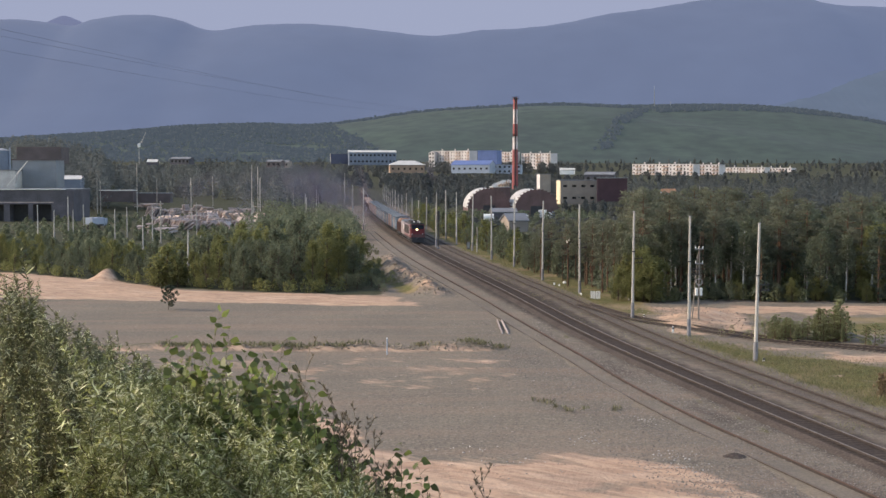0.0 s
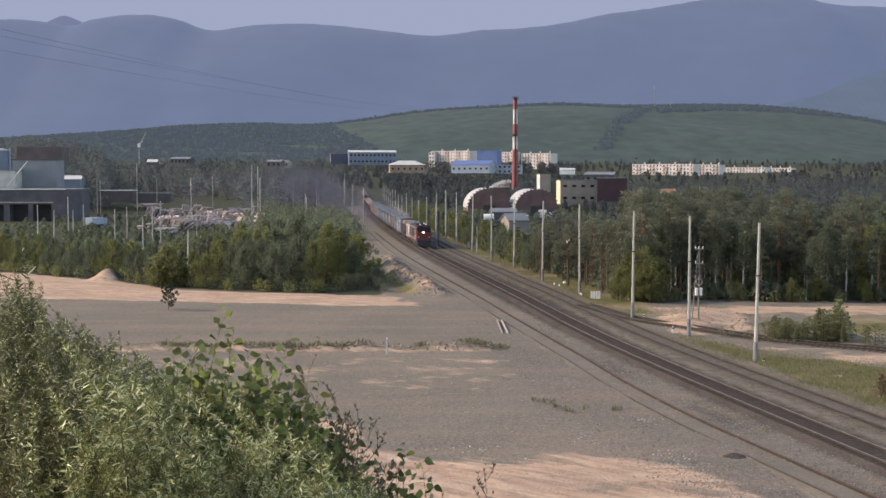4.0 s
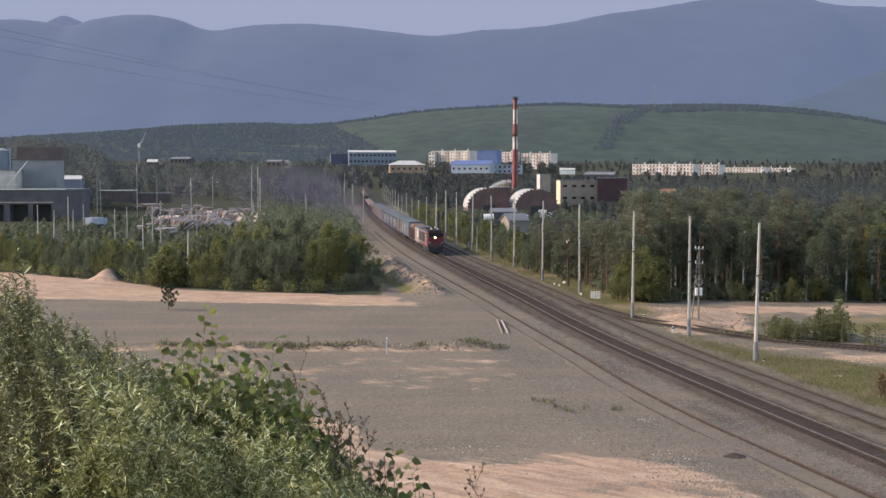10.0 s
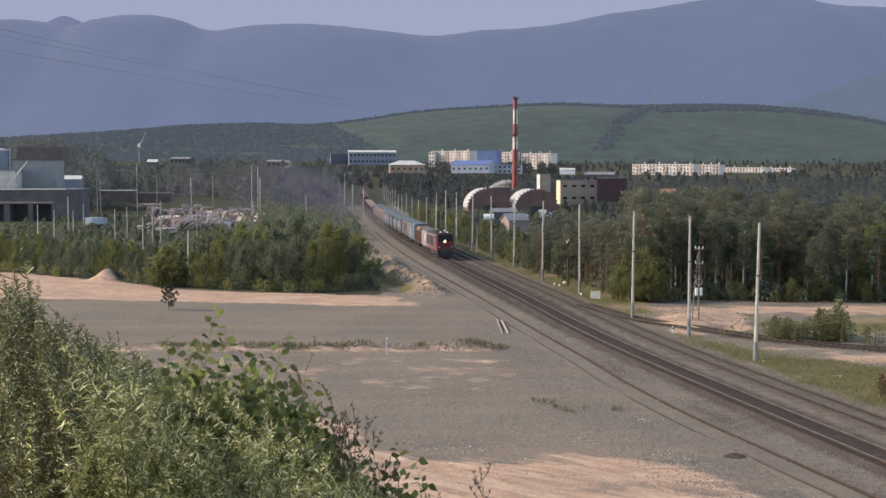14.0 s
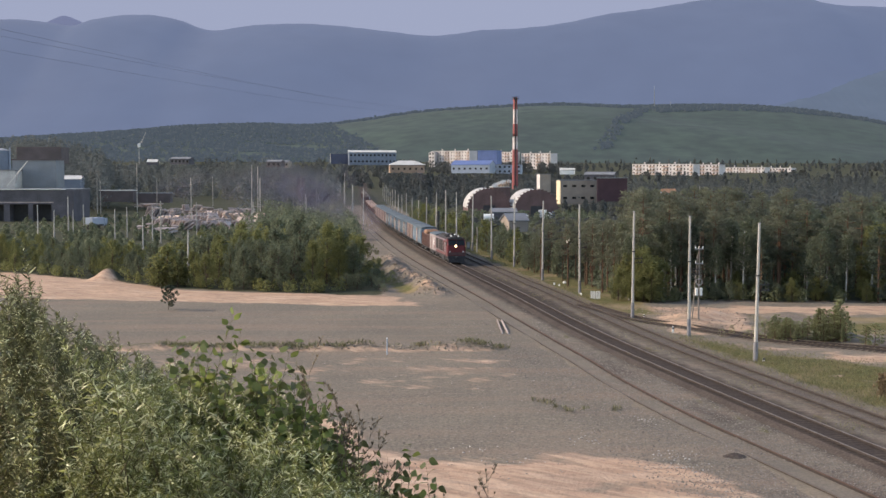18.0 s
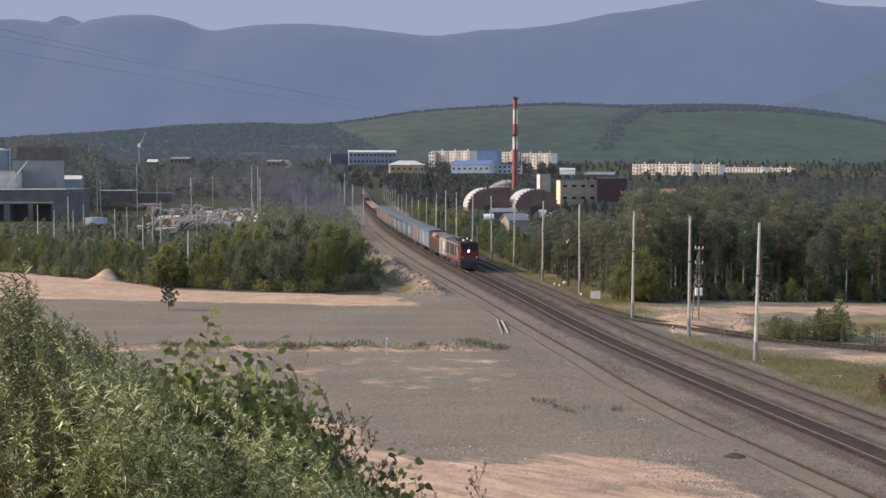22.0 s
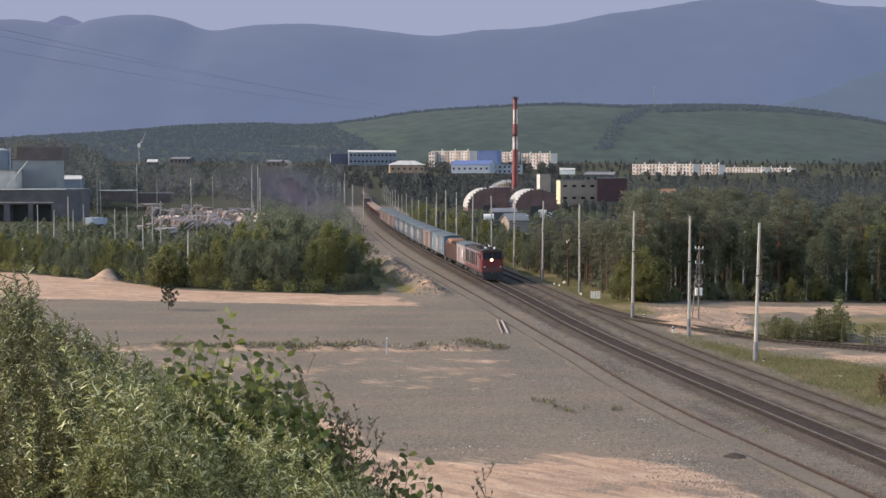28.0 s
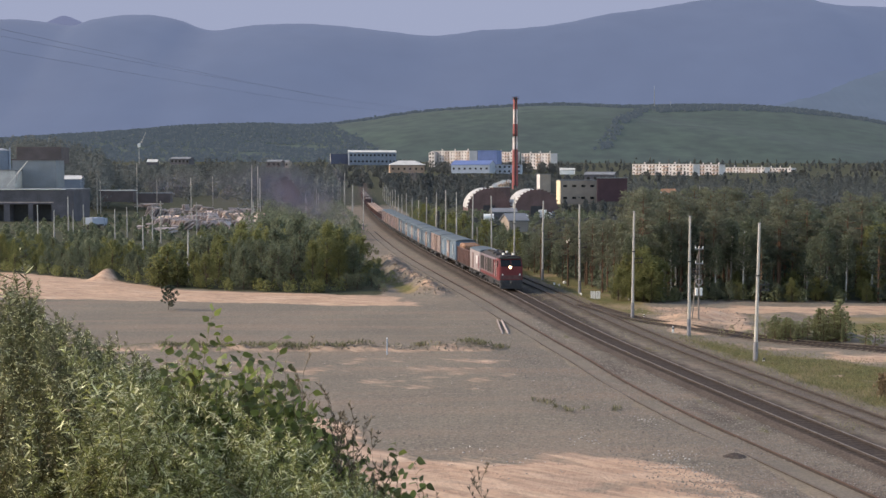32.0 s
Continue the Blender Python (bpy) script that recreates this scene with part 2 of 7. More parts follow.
# ---- mesh tools ----
class Form:
    """Collects the faces of one part."""

    def __init__(self):
        self.v, self.f = [], []

    def add(self, verts, faces, m=None):
        k = len(self.v)
        self.v += [tuple(m @ Vector(p)) for p in verts] if m else [tuple(p) for p in verts]
        self.f += [tuple(i + k for i in f) for f in faces]
        return self

    def box(self, c, s, bevel=0.0, m=None):
        """A box round its centre; bevel cuts the four upright edges and the top rim."""
        x, y, z = s[0] / 2, s[1] / 2, s[2] / 2
        if not bevel:
            p = [(c[0] + i * x, c[1] + j * y, c[2] + k * z) for k in (-1, 1) for i, j in ((-1, -1), (1, -1), (1, 1), (-1, 1))]
            f = [(3, 2, 1, 0), (4, 5, 6, 7)] + [(i, (i + 1) % 4, (i + 1) % 4 + 4, i + 4) for i in range(4)]
            return self.add(p, f, m)
        b = min(bevel, x * 0.9, y * 0.9, z * 0.9)
        ring = [(-x + b, -y), (x - b, -y), (x, -y + b), (x, y - b), (x - b, y), (-x + b, y), (-x, y - b), (-x, -y + b)]
        top = [(a * (x - b) / x, d * (y - b) / y) for a, d in ring]
        p = [(c[0] + a, c[1] + d, c[2] - z) for a, d in ring] + [(c[0] + a, c[1] + d, c[2] + z - b) for a, d in ring]
        p += [(c[0] + a, c[1] + d, c[2] + z) for a, d in top]
        f = [tuple(range(7, -1, -1)), tuple(range(16, 24))]
        f += [(i + r, (i + 1) % 8 + r, (i + 1) % 8 + r + 8, i + r + 8) for r in (0, 8) for i in range(8)]
        return self.add(p, f, m)

    def tube(self, a, b, ra, rb=None, n=8, m=None):
        a, b = Vector(a), Vector(b)
        rb = ra if rb is None else rb
        w = (b - a).normalized()
        u = w.orthogonal().normalized()
        v = w.cross(u)
        ring = [(math.cos(2 * math.pi * i / n), math.sin(2 * math.pi * i / n)) for i in range(n)]
        p = [a + (u * c + v * s) * ra for c, s in ring] + [b + (u * c + v * s) * rb for c, s in ring]
        f = [(i, (i + 1) % n, (i + 1) % n + n, i + n) for i in range(n)] + [tuple(range(n - 1, -1, -1)), tuple(range(n, 2 * n))]
        return self.add(p, f, m)

    def prism(self, outline, a, b, axis="x", m=None):
        """An outline of (across, up) drawn from a to b along x or y."""
        n = len(outline)
        at = (lambda d, q: (d, q[0], q[1])) if axis == "x" else (lambda d, q: (q[0], d, q[1]))
        p = [at(a, q) for q in outline] + [at(b, q) for q in outline]
        f = [(i, (i + 1) % n, (i + 1) % n + n, i + n) for i in range(n)] + [tuple(range(n - 1, -1, -1)), tuple(range(n, 2 * n))]
        return self.add(p, f, m)

    def mesh(self, name, mat):
        me = bpy.data.meshes.new(name)
        me.from_pydata(self.v, [], self.f)
        bm = bmesh.new()
        bm.from_mesh(me)
        bmesh.ops.recalc_face_normals(bm, faces=bm.faces)
        bm.to_mesh(me)
        bm.free()
        me.materials.append(mat)
        return me


def thing(name, m, label, category, group="", kind="", data=None):
    ob = new(name, data)
    ob.matrix_basis = m
    return tagged(ob, label, category, group, kind)


def part(name, form, mat, parent, label="", m=None):
    me = form.mesh(name, mat) if isinstance(form, Form) else form
    ob = new(name, me)
    ob.parent = parent
    if m is not None:
        ob.matrix_basis = m
    return tagged(ob, label)


def quads_mesh(name, centres, ups, sides, mat, mid=None):
    """Leaves: four-cornered blades, pointed at both ends, from arrays of centre, half length and half width."""
    n = len(centres)
    v = np.empty((n, 4, 3))
    v[:, 0], v[:, 2] = centres - ups, centres + ups
    v[:, 1], v[:, 3] = centres + sides, centres - sides
    if mid is not None:
        v[:, 1] += mid
        v[:, 3] += mid
    me = bpy.data.meshes.new(name)
    me.from_pydata(v.reshape(-1, 3).tolist(), [], np.arange(4 * n).reshape(n, 4).tolist())
    me.materials.append(mat)
    return me


def smooth(e0, e1, x):
    t = np.clip((x - e0) / (e1 - e0), 0, 1)
    return t * t * (3 - 2 * t)


def curve_at(knots, x):
    """A smooth line through a few knots (x, y)."""
    kx, ky = np.array([k[0] for k in knots], float), np.array([k[1] for k in knots], float)
    s = np.gradient(ky, kx)
    x = np.clip(np.asarray(x, float), kx[0], kx[-1])
    i = np.clip(np.searchsorted(kx, x) - 1, 0, len(kx) - 2)
    h = kx[i + 1] - kx[i]
    t = (x - kx[i]) / h
    return ((2 * t ** 3 - 3 * t ** 2 + 1) * ky[i] + (t ** 3 - 2 * t ** 2 + t) * h * s[i]
            + (-2 * t ** 3 + 3 * t ** 2) * ky[i + 1] + (t ** 3 - t ** 2) * h * s[i + 1])


# ---- ground ----
# main line: x by y, from beside the hill to the far bend
MAIN = ((-120, 62), (0, 38), (40, 28.4), (68, 22.7), (86, 19.3), (110, 15.1), (161, 8.5), (192, 4.35), (224, 0.1), (248, -2.9), (269, -5.3),
        (317, -10.6), (400, -18.8), (640, -38), (885, -55), (1100, -70))
RAIL_Z = 0.40
SIDING_SHIFT = ((0, 0.9), (61, 0.6), (66, 0.4), (77, 0.0), (90, 0.05), (104, 0.7), (117, 0.85), (140, 0.6), (190, 0.0), (400, 0.0))


def main_x(y):
    return curve_at(MAIN, y)


THICKET_FRONT = ((-90, 212), (-56, 189), (-44, 179), (-34.5, 170), (-23.6, 164), (-8.4, 160.5), (0, 160))


def front_y(x):
    """Edge of the thicket towards the gravel pad."""
    return curve_at(THICKET_FRONT, x)


def bank_x(y):
    """Crest of the sand bank at the edge of the thicket."""
    return -7.7 - (y - 200) * 0.086 + 2.8 * smooth(188, 158, y)


def wave(x, y, s, seed=0.0):
    """Cheap smooth noise for arrays, about -1 to 1."""
    return (np.sin(x / s + 1.3 * np.sin(y / s * 0.7 + seed)) + np.sin(y / s * 1.1 + 1.7 * np.sin(x / s * 0.6 + 2.1 + seed))
            + 0.6 * np.sin((x + y) / s * 2.3 + seed * 3)) / 2.6


def terrain(x, y):
    """Height of the ground: lookout hill, flat yard, rise towards the town."""
    x, y = np.asarray(x, float), np.asarray(y, float)
    r = np.hypot((x + 4) * 0.9, np.minimum(y, 0) * 0.3 + np.maximum(y, 0))
    hill = np.clip(13.35 - 0.36 * np.maximum(r - 1.0, 0), 0, None)
    hill = np.where(y < 0, np.clip(13.35 - 0.40 * np.maximum(np.abs(x + 4) - 8, 0), 0, None) * smooth(-90, -40, y), hill)
    far = 16 * smooth(520, 1300, y) + 25 * smooth(1300, 2300, y)
    near_track = smooth(3, 7, np.abs(x - main_x(y)))
    bump = (0.10 * wave(x, y, 5.0) + 0.05 * wave(x, y, 1.7, 2)) * near_track * smooth(20, 60, y) * smooth(900, 500, y)
    # sand heaps by the edge of the thicket
    heap = 1.75 * np.exp(-((x - -46.75) / 1.8) ** 2 - ((y - 181) / 2.5) ** 2)
    bank = 1.5 * np.exp(-((x - bank_x(y)) / 1.7) ** 2) * smooth(154, 163, y) * smooth(240, 205, y)
    bank *= 1 + 0.4 * wave(x, y, 0.9, 4) + 0.25 * wave(x, y, 2.6, 1)
    # low berm across the gravel pad
    berm = 0.62 * np.exp(-((y - 109.5 - 0.7 * wave(x, y, 6, 1)) / 0.9) ** 2) * smooth(5.5, 3.5, x) * (0.7 + 0.5 * wave(x, y, 1.3, 5))
    cut = (0.9 + 0.4 * wave(x, y, 1.3, 2) + 0.25 * wave(x, y, 3.1, 6)) * np.exp(-((y - 131 - 0.02 * (x - 25)) / 3.5) ** 2) * smooth(21, 25, x) * smooth(42, 33, x)
    mound = 0.75 * np.exp(-((x - 36.0) / 1.5) ** 2 - ((y - 117.3) / 1.4) ** 2) * (1 + 0.3 * wave(x, y, 0.7, 3))
    # wooded rise behind the works
    rise = 15 * np.exp(-((x + 0.315 * y) / 45) ** 2 - ((y - 660) / 90) ** 2)
    return hill + far + bump + heap + bank + np.clip(berm, 0, None) + cut + mound + rise


MEADOW_EDGE = ((20, 122), (23.05, 116.9), (26.75, 108), (30.7, 105.3), (34.25, 99.8), (45, 88))
FOOT_SAND = ((-14, 84), (-8, 79.5), (-6.2, 78), (-4.1, 72.5), (-2.1, 69.6), (0.5, 67.2), (3.3, 67), (6.7, 69.2), (10.7, 67.5), (14, 63.5), (18, 57))


def cover(x, y):
    """Shares of sand, grass and forest floor."""
    w = wave(x, y, 9.0, 3)
    sand = np.zeros_like(x)
    yard_sand = smooth(142, 146, y + 0.22 * x) * smooth(2, -5, y - front_y(x) + 2 * w) * smooth(2.5, -7.0, x + 0.3 * (y - 145))
    sand = np.maximum(sand, yard_sand)
    sand = np.maximum(sand, np.exp(-((x - 0.5 - bank_x(y)) / 1.8) ** 2) * (0.56 + 0.3 * wave(x, y, 0.9, 5)) * smooth(152, 160, y) * smooth(240, 205, y))
    foot = smooth(2.6, -3.4, y - curve_at(FOOT_SAND, x) - 0.9 * w - 0.6 * wave(x, y, 1.1, 2)) * smooth(17, 13, x)
    sand = np.maximum(sand, foot * (0.74 + 0.24 * wave(x, y * 1.6, 1.9, 6)))
    mid = 0.345 * smooth(107, 104.5, y) * smooth(83, 92, y + w * 3) * smooth(7, 3, x + w * 2)
    sand = np.maximum(sand, mid)
    sand = np.maximum(sand, (0.52 + 0.16 * wave(x, y * 1.8, 1.7, 4)) * np.exp(-((x - 2.0) / 4.5) ** 2 - ((y - 103) / 3.2) ** 2) * smooth(8.5, 6.5, x))
    sand = np.maximum(sand, 0.62 * np.exp(-((y - 108.8) / 1.0) ** 2) * smooth(5.5, 4, x))
    right = smooth(20, 22.5, x) * np.maximum(smooth(119, 122, y + 0.12 * (x - 22) + w) * smooth(31, 28, x + w), smooth(133, 138, y)) * smooth(149, 143, y)
    sand = np.maximum(sand, right * (0.66 + 0.3 * wave(x, y, 2.2, 3)))
    # gravelly strip between the meadow and the branch track, and a bare streak in the meadow
    strip = smooth(-1.5, 1.5, y - curve_at(MEADOW_EDGE, x) + 2.0 * w) * smooth(20, 22, x) * smooth(121, 117, y + 0.12 * (x - 22))
    sand = np.maximum(sand, strip * (0.26 + 0.2 * wave(x, y * 2.5, 4, 9) + 0.3 * np.exp(-((x - 34) / 4) ** 2 - ((y - 104) / 3) ** 2)))
    bare = np.exp(-((x - 29.8) / 1.6) ** 2 - ((y - 95.0 + 0.2 * (x - 29.8)) / 0.6) ** 2) * smooth(0.1, 0.5, wave(x, y, 0.8, 3) + 0.5)
    sand = np.maximum(sand, 0.7 * bare)
    grass = np.zeros_like(x)
    side = x - main_x(y)
    grass = np.maximum(grass, smooth(7.3, 8.6, side) * smooth(121, 117, y + 0.12 * (x - 22)) * (1 - 0.8 * strip) * (1 - bare) * (0.66 + 0.28 * w))
    grass = np.maximum(grass, 0.75 * smooth(6.8, 8.0, side) * smooth(128, 140, y) * smooth(26, 21, x) * smooth(420, 300, y))
    grass = np.maximum(grass, 0.62 * (1 - 0.7 * smooth(-8, -5, x) * smooth(2.5, 1, x)) * np.exp(-((y - 110.0) / 0.8) ** 2) * smooth(5.5, 4, x) * (0.9 + 0.4 * wave(x, y, 2.0, 7)))
    grass = np.maximum(grass, 0.26 * np.exp(-((x - 7.6) / 1.6) ** 2 - ((y - 83) / 1.2) ** 2))
    grass = np.maximum(grass, 0.54 * np.exp(-((side - 2.5) / 0.6) ** 2) * (0.75 + 0.5 * wave(x, y, 4.5, 8)))
    grass = np.maximum(grass, 0.50 * np.exp(-((side + 2.5) / 0.5) ** 2) * (0.45 + 0.75 * wave(x, y, 6.0, 2)))
    grass = np.maximum(grass, smooth(28, 31, x + w) * smooth(118, 121, y) * smooth(138, 133, y) * (0.55 + 0.3 * wave(x, y, 3.0, 6)))
    grass = np.maximum(grass, 0.7 * np.exp(-((x + 2.6 - bank_x(y)) / 1.5) ** 2) * smooth(157, 162, y) * smooth(240, 215, y))
    grass = np.maximum(grass, 0.42 * np.exp(-((x - bank_x(y)) / 1.6) ** 2) * (0.6 + 0.8 * wave(x, y, 1.4, 9)) * smooth(157, 162, y) * smooth(240, 215, y))
    grass = np.maximum(grass, smooth(58, 45, y) * 0.8)
    forest = smooth(150, 156, y) * smooth(8.5, 13, side - 2)
    forest = np.maximum(forest, smooth(-4, 2, y - front_y(x)) * smooth(-9.5, -12.5, x + (y - 200) * 0.086))
    forest = np.maximum(forest, smooth(520, 640, y))
    yard = smooth(268, 290, y) * smooth(680, 620, y) * smooth(-0.13, -0.15, x / np.maximum(y, 1)) * smooth(-0.36, -0.33, x / np.maximum(y, 1))
    forest = forest * (1 - yard * 0.25)
    sand = np.maximum(sand, yard * (0.38 + 0.28 * w))
    grass = np.maximum(grass, yard * (0.20 + 0.30 * wave(x, y, 17, 4)))
    oil = np.maximum(smooth(2.9, 1.5, np.abs(side - 0.2) - 0.8 * smooth(110, 160, y)), 0.52 * smooth(2.6, 1.2, np.abs(side - 5.0)) * smooth(330, 300, y))
    oil = np.maximum(oil, 0.5 * np.exp(-((side + 3.6) / 1.1) ** 2) * (0.6 + 0.85 * wave(x, y * 0.5, 2.1, 3)) * smooth(150, 110, y))
    return sand, grass, forest, oil


def build_ground():
    ys = np.concatenate([np.arange(-300, -20, 35), np.arange(-20, 56, 2.0), np.arange(56, 200, 0.62), np.arange(200, 300, 1.6),
                         np.arange(300, 620, 8.0), np.geomspace(620, 4950, 60)])
    xs = np.concatenate([-np.geomspace(3000, 62, 60), np.arange(-60, 60, 0.62), np.geomspace(61, 3000, 60)])
    gx, gy = np.meshgrid(xs, ys)
    gz = terrain(gx, gy)
    v = np.stack([gx, gy, gz], -1).reshape(-1, 3)
    ny, nx = gx.shape
    i = (np.arange(ny - 1)[:, None] * nx + np.arange(nx - 1)[None, :]).ravel()
    f = np.stack([i, i + 1, i + nx + 1, i + nx], -1)
    me = bpy.data.meshes.new("ground")
    me.vertices.add(len(v))
    me.vertices.foreach_set("co", v.ravel().astype(np.float32))
    me.loops.add(f.size)
    me.loops.foreach_set("vertex_index", f.ravel().astype(np.int32))
    me.polygons.add(len(f))
    me.polygons.foreach_set("loop_start", np.arange(0, f.size, 4, dtype=np.int32))
    me.polygons.foreach_set("use_smooth", np.ones(len(f), bool))
    me.update()
    att = me.attributes.new("cover", "FLOAT_COLOR", "POINT")
    s, g, w, o = cover(gx, gy)
    att.data.foreach_set("color", np.stack([s, g, w, o], -1).ravel().astype(np.float32))
    me.materials.append(M["ground"])
    thing("ground", Matrix(), "gravel yard, sand and grass rising to wooded land", "ground", kind="structure", data=me)


build_ground()

# far ridges: (x, height) knots of the skyline, drawn back as slopes
RIDGE_FAR = (-2968, 384), (-2068, 502.3), (-1568, 545.5), (-1448, 545.5), (-1348, 531.8), (-1238, 525.9), \
    (-1198, 543.6), (-1138, 559.3), (-1028, 565.2), (-918, 547.5), (-824, 514.1), (-668, 525.9), \
    (-448, 531.8), (-188, 508.2), (-38, 492.4), (132, 508.2), (252, 512.1), \
    (432, 537.7), (592, 571.1), (752, 592.7), (912, 616.3), (1092, 632), \
    (1232, 624.1), (1312, 602.5), (1568, 588.8), (2032, 502.3), (3032, 324.7)
RIDGE_MID = (636.5, 94.63), (862.6, 215.5), (1036.5, 267.1), (1210.4, 308.4), (1363.5, 335.8), (1767, 387.3), (2462.6, 301.5)
RIDGE_HILL = (-1504.3, 52), (-960.9, 66), (-787, 74.5), (-678.3, 81), (-515.2, 97), (-341.3, 103.5), \
    (-243.5, 102.5), (-156.5, 112), (-36.96, 128.4), (71.74, 136), (213, 142.4), \
    (343.5, 138.2), (506.5, 140.5), (593.5, 137.5), (680.4, 128), (767.4, 111), \
    (865.2, 83), (1050, 56), (1647.8, 32.32)


def ridge(name, knots, y, front, rough, mat, label):
    """A range of slopes rising to its skyline at depth y, with spurs and gullies, and falling behind."""
    x0, x1 = knots[0][0], knots[-1][0]
    xs = np.linspace(x0, x1, 260)
    rows = np.concatenate([np.linspace(-1, 0, 26), [0.12, 0.3]])
    v = []
    top = curve_at(knots, xs)
    for k in rows:
        yy = y + k * front if k < 0 else y + k * 250
        lift = smooth(-1, 0, k) ** 0.8 if k < 0 else 1 - k
        spur = rough * wave(xs, yy + 0 * xs, 140, 2) * np.sin(min(-k, 1) * math.pi) if k < 0 else 0 * xs
        fine = rough * 0.05 * (wave(xs, yy + 0 * xs, 9, 1) + wave(xs, yy + 0 * xs, 4, 3))
        v.append(np.stack([xs, yy + 0 * xs, np.maximum(top * lift + spur, 0) + fine], -1))
    v = np.array(v).reshape(-1, 3)
    nx = len(xs)
    f = [(j * nx + i, j * nx + i + 1, (j + 1) * nx + i + 1, (j + 1) * nx + i) for j in range(len(rows) - 1) for i in range(nx - 1)]
    me = bpy.data.meshes.new(name)
    me.from_pydata(v.tolist(), [], f)
    me.polygons.foreach_set("use_smooth", np.ones(len(f), bool))
    me.materials.append(mat)
    thing(name, Matrix(), label, "mountain", kind="structure", data=me)


def hill_woods():
    """Far trees on the green hill: dark patches and a ragged crest, as one mass."""
    rng = np.random.default_rng(23)
    n = 24000
    x = rng.uniform(RIDGE_HILL[1][0], RIDGE_HILL[-2][0], n)
    k = -rng.uniform(0, 1, n) ** 1.8 * 0.75
    keep = (wave(x, k * 900, 130, 5) + 0.5 * wave(x, k * 900, 50, 2) > 0.75) | (k > -0.035) | ((x < -0.285 * (2500 + k * 900)) & (k > -0.5))
    # dense woods added on the left also imitate haze and cloud shadow there
    left = (x < (-0.10 - 0.10 * k) * 2500) & (wave(x, k * 900, 90, 5) + 0.6 * wave(x, k * 900, 33, 2) > -0.95)
    keep |= left | ((x > 380) & (k > -0.22)) | (np.abs(x - 400 - k * 250) < 12) & (k > -0.7)
    x, k = x[keep], k[keep]
    y = 2500 + k * 900
    z = curve_at(RIDGE_HILL, x) * smooth(-1, 0, k) ** 0.8 + 10 * wave(x, y, 140, 2) * np.sin(np.minimum(-k, 1) * math.pi)
    h = rng.uniform(3, 7.5, len(x))
    c = np.repeat(np.stack([x, y, z], -1), 7, axis=0)
    hh = np.repeat(h, 7)
    c = c + np.stack([rng.normal(0, 0.3, len(c)) * hh, rng.normal(0, 0.3, len(c)) * hh, rng.uniform(0.0, 0.8, len(c)) * hh], -1)
    up = rng.normal(size=c.shape)
    up /= np.linalg.norm(up, axis=1)[:, None]
    side = np.cross(up, rng.normal(size=c.shape))
    side /= np.linalg.norm(side, axis=1)[:, None]
    r = rng.uniform(1.2, 2.8, len(c))[:, None]
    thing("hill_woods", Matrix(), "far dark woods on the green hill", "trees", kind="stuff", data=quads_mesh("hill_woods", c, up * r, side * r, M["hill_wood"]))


# the far woods glow as well, haze painted in by emission
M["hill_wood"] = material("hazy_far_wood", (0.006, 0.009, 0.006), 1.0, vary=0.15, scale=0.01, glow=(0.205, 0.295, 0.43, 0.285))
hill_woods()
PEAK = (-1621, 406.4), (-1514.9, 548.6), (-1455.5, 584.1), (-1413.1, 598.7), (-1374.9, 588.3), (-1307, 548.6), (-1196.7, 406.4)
# stronger glow: thicker haze painted onto the farther peak
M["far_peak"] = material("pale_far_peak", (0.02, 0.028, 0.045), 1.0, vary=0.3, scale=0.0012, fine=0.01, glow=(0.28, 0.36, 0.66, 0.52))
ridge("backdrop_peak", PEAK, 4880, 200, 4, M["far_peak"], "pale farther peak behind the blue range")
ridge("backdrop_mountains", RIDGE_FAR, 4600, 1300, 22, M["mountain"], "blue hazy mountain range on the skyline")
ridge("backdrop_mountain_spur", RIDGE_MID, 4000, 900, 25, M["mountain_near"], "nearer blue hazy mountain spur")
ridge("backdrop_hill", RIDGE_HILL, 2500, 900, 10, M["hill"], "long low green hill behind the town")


def sky_backdrop():
    """Added glowing sheet as pale hazy sky low over the mountains, far behind everything."""
    n = 24
    v = [(4950 * math.tan(-0.75 + 1.5 * i / n) * 0.9, 4950, z) for i in range(n + 1) for z in (0, 1500)]
    f = [(2 * i, 2 * i + 2, 2 * i + 3, 2 * i + 1) for i in range(n)]
    thing("backdrop_sky", Matrix(), "glowing sheet as pale grey-blue hazy sky behind the mountains", "sky", kind="structure", data=Form().add(v, f).mesh("backdrop_sky", M["sky_haze"]))


sky_backdrop()


# ---- railway ----
def offset_line(off, y0, y1, step):
    ys = np.arange(y0, y1 + step, step)
    xs = main_x(ys)
    dx = np.gradient(xs, ys)
    n = np.sqrt(1 + dx * dx)
    return np.stack([xs + off / n, ys - off * dx / n], -1)


def sweep(name, pts, profile, mat, parent=None, label=""):
    """A profile of (across, up) swept along a line on the ground."""
    d = np.gradient(pts, axis=0)
    d /= np.linalg.norm(d, axis=1)[:, None]
    side = np.stack([-d[:, 1], d[:, 0]], -1)
    n = len(profile)
    v = [(p[0] + s[0] * a, p[1] + s[1] * a, z) for p, s in zip(pts, side) for a, z in profile]
    f = [(i * n + j, i * n + j + 1, (i + 1) * n + j + 1, (i + 1) * n + j) for i in range(len(pts) - 1) for j in range(n - 1)]
    me = bpy.data.meshes.new(name)
    me.from_pydata(v, [], f)
    bm = bmesh.new()
    bm.from_mesh(me)
    bmesh.ops.recalc_face_normals(bm, faces=bm.faces)
    bm.to_mesh(me)
    bm.free()
    me.materials.append(mat)
    ob = new(name, me)
    ob.parent = parent
    return tagged(ob, label)


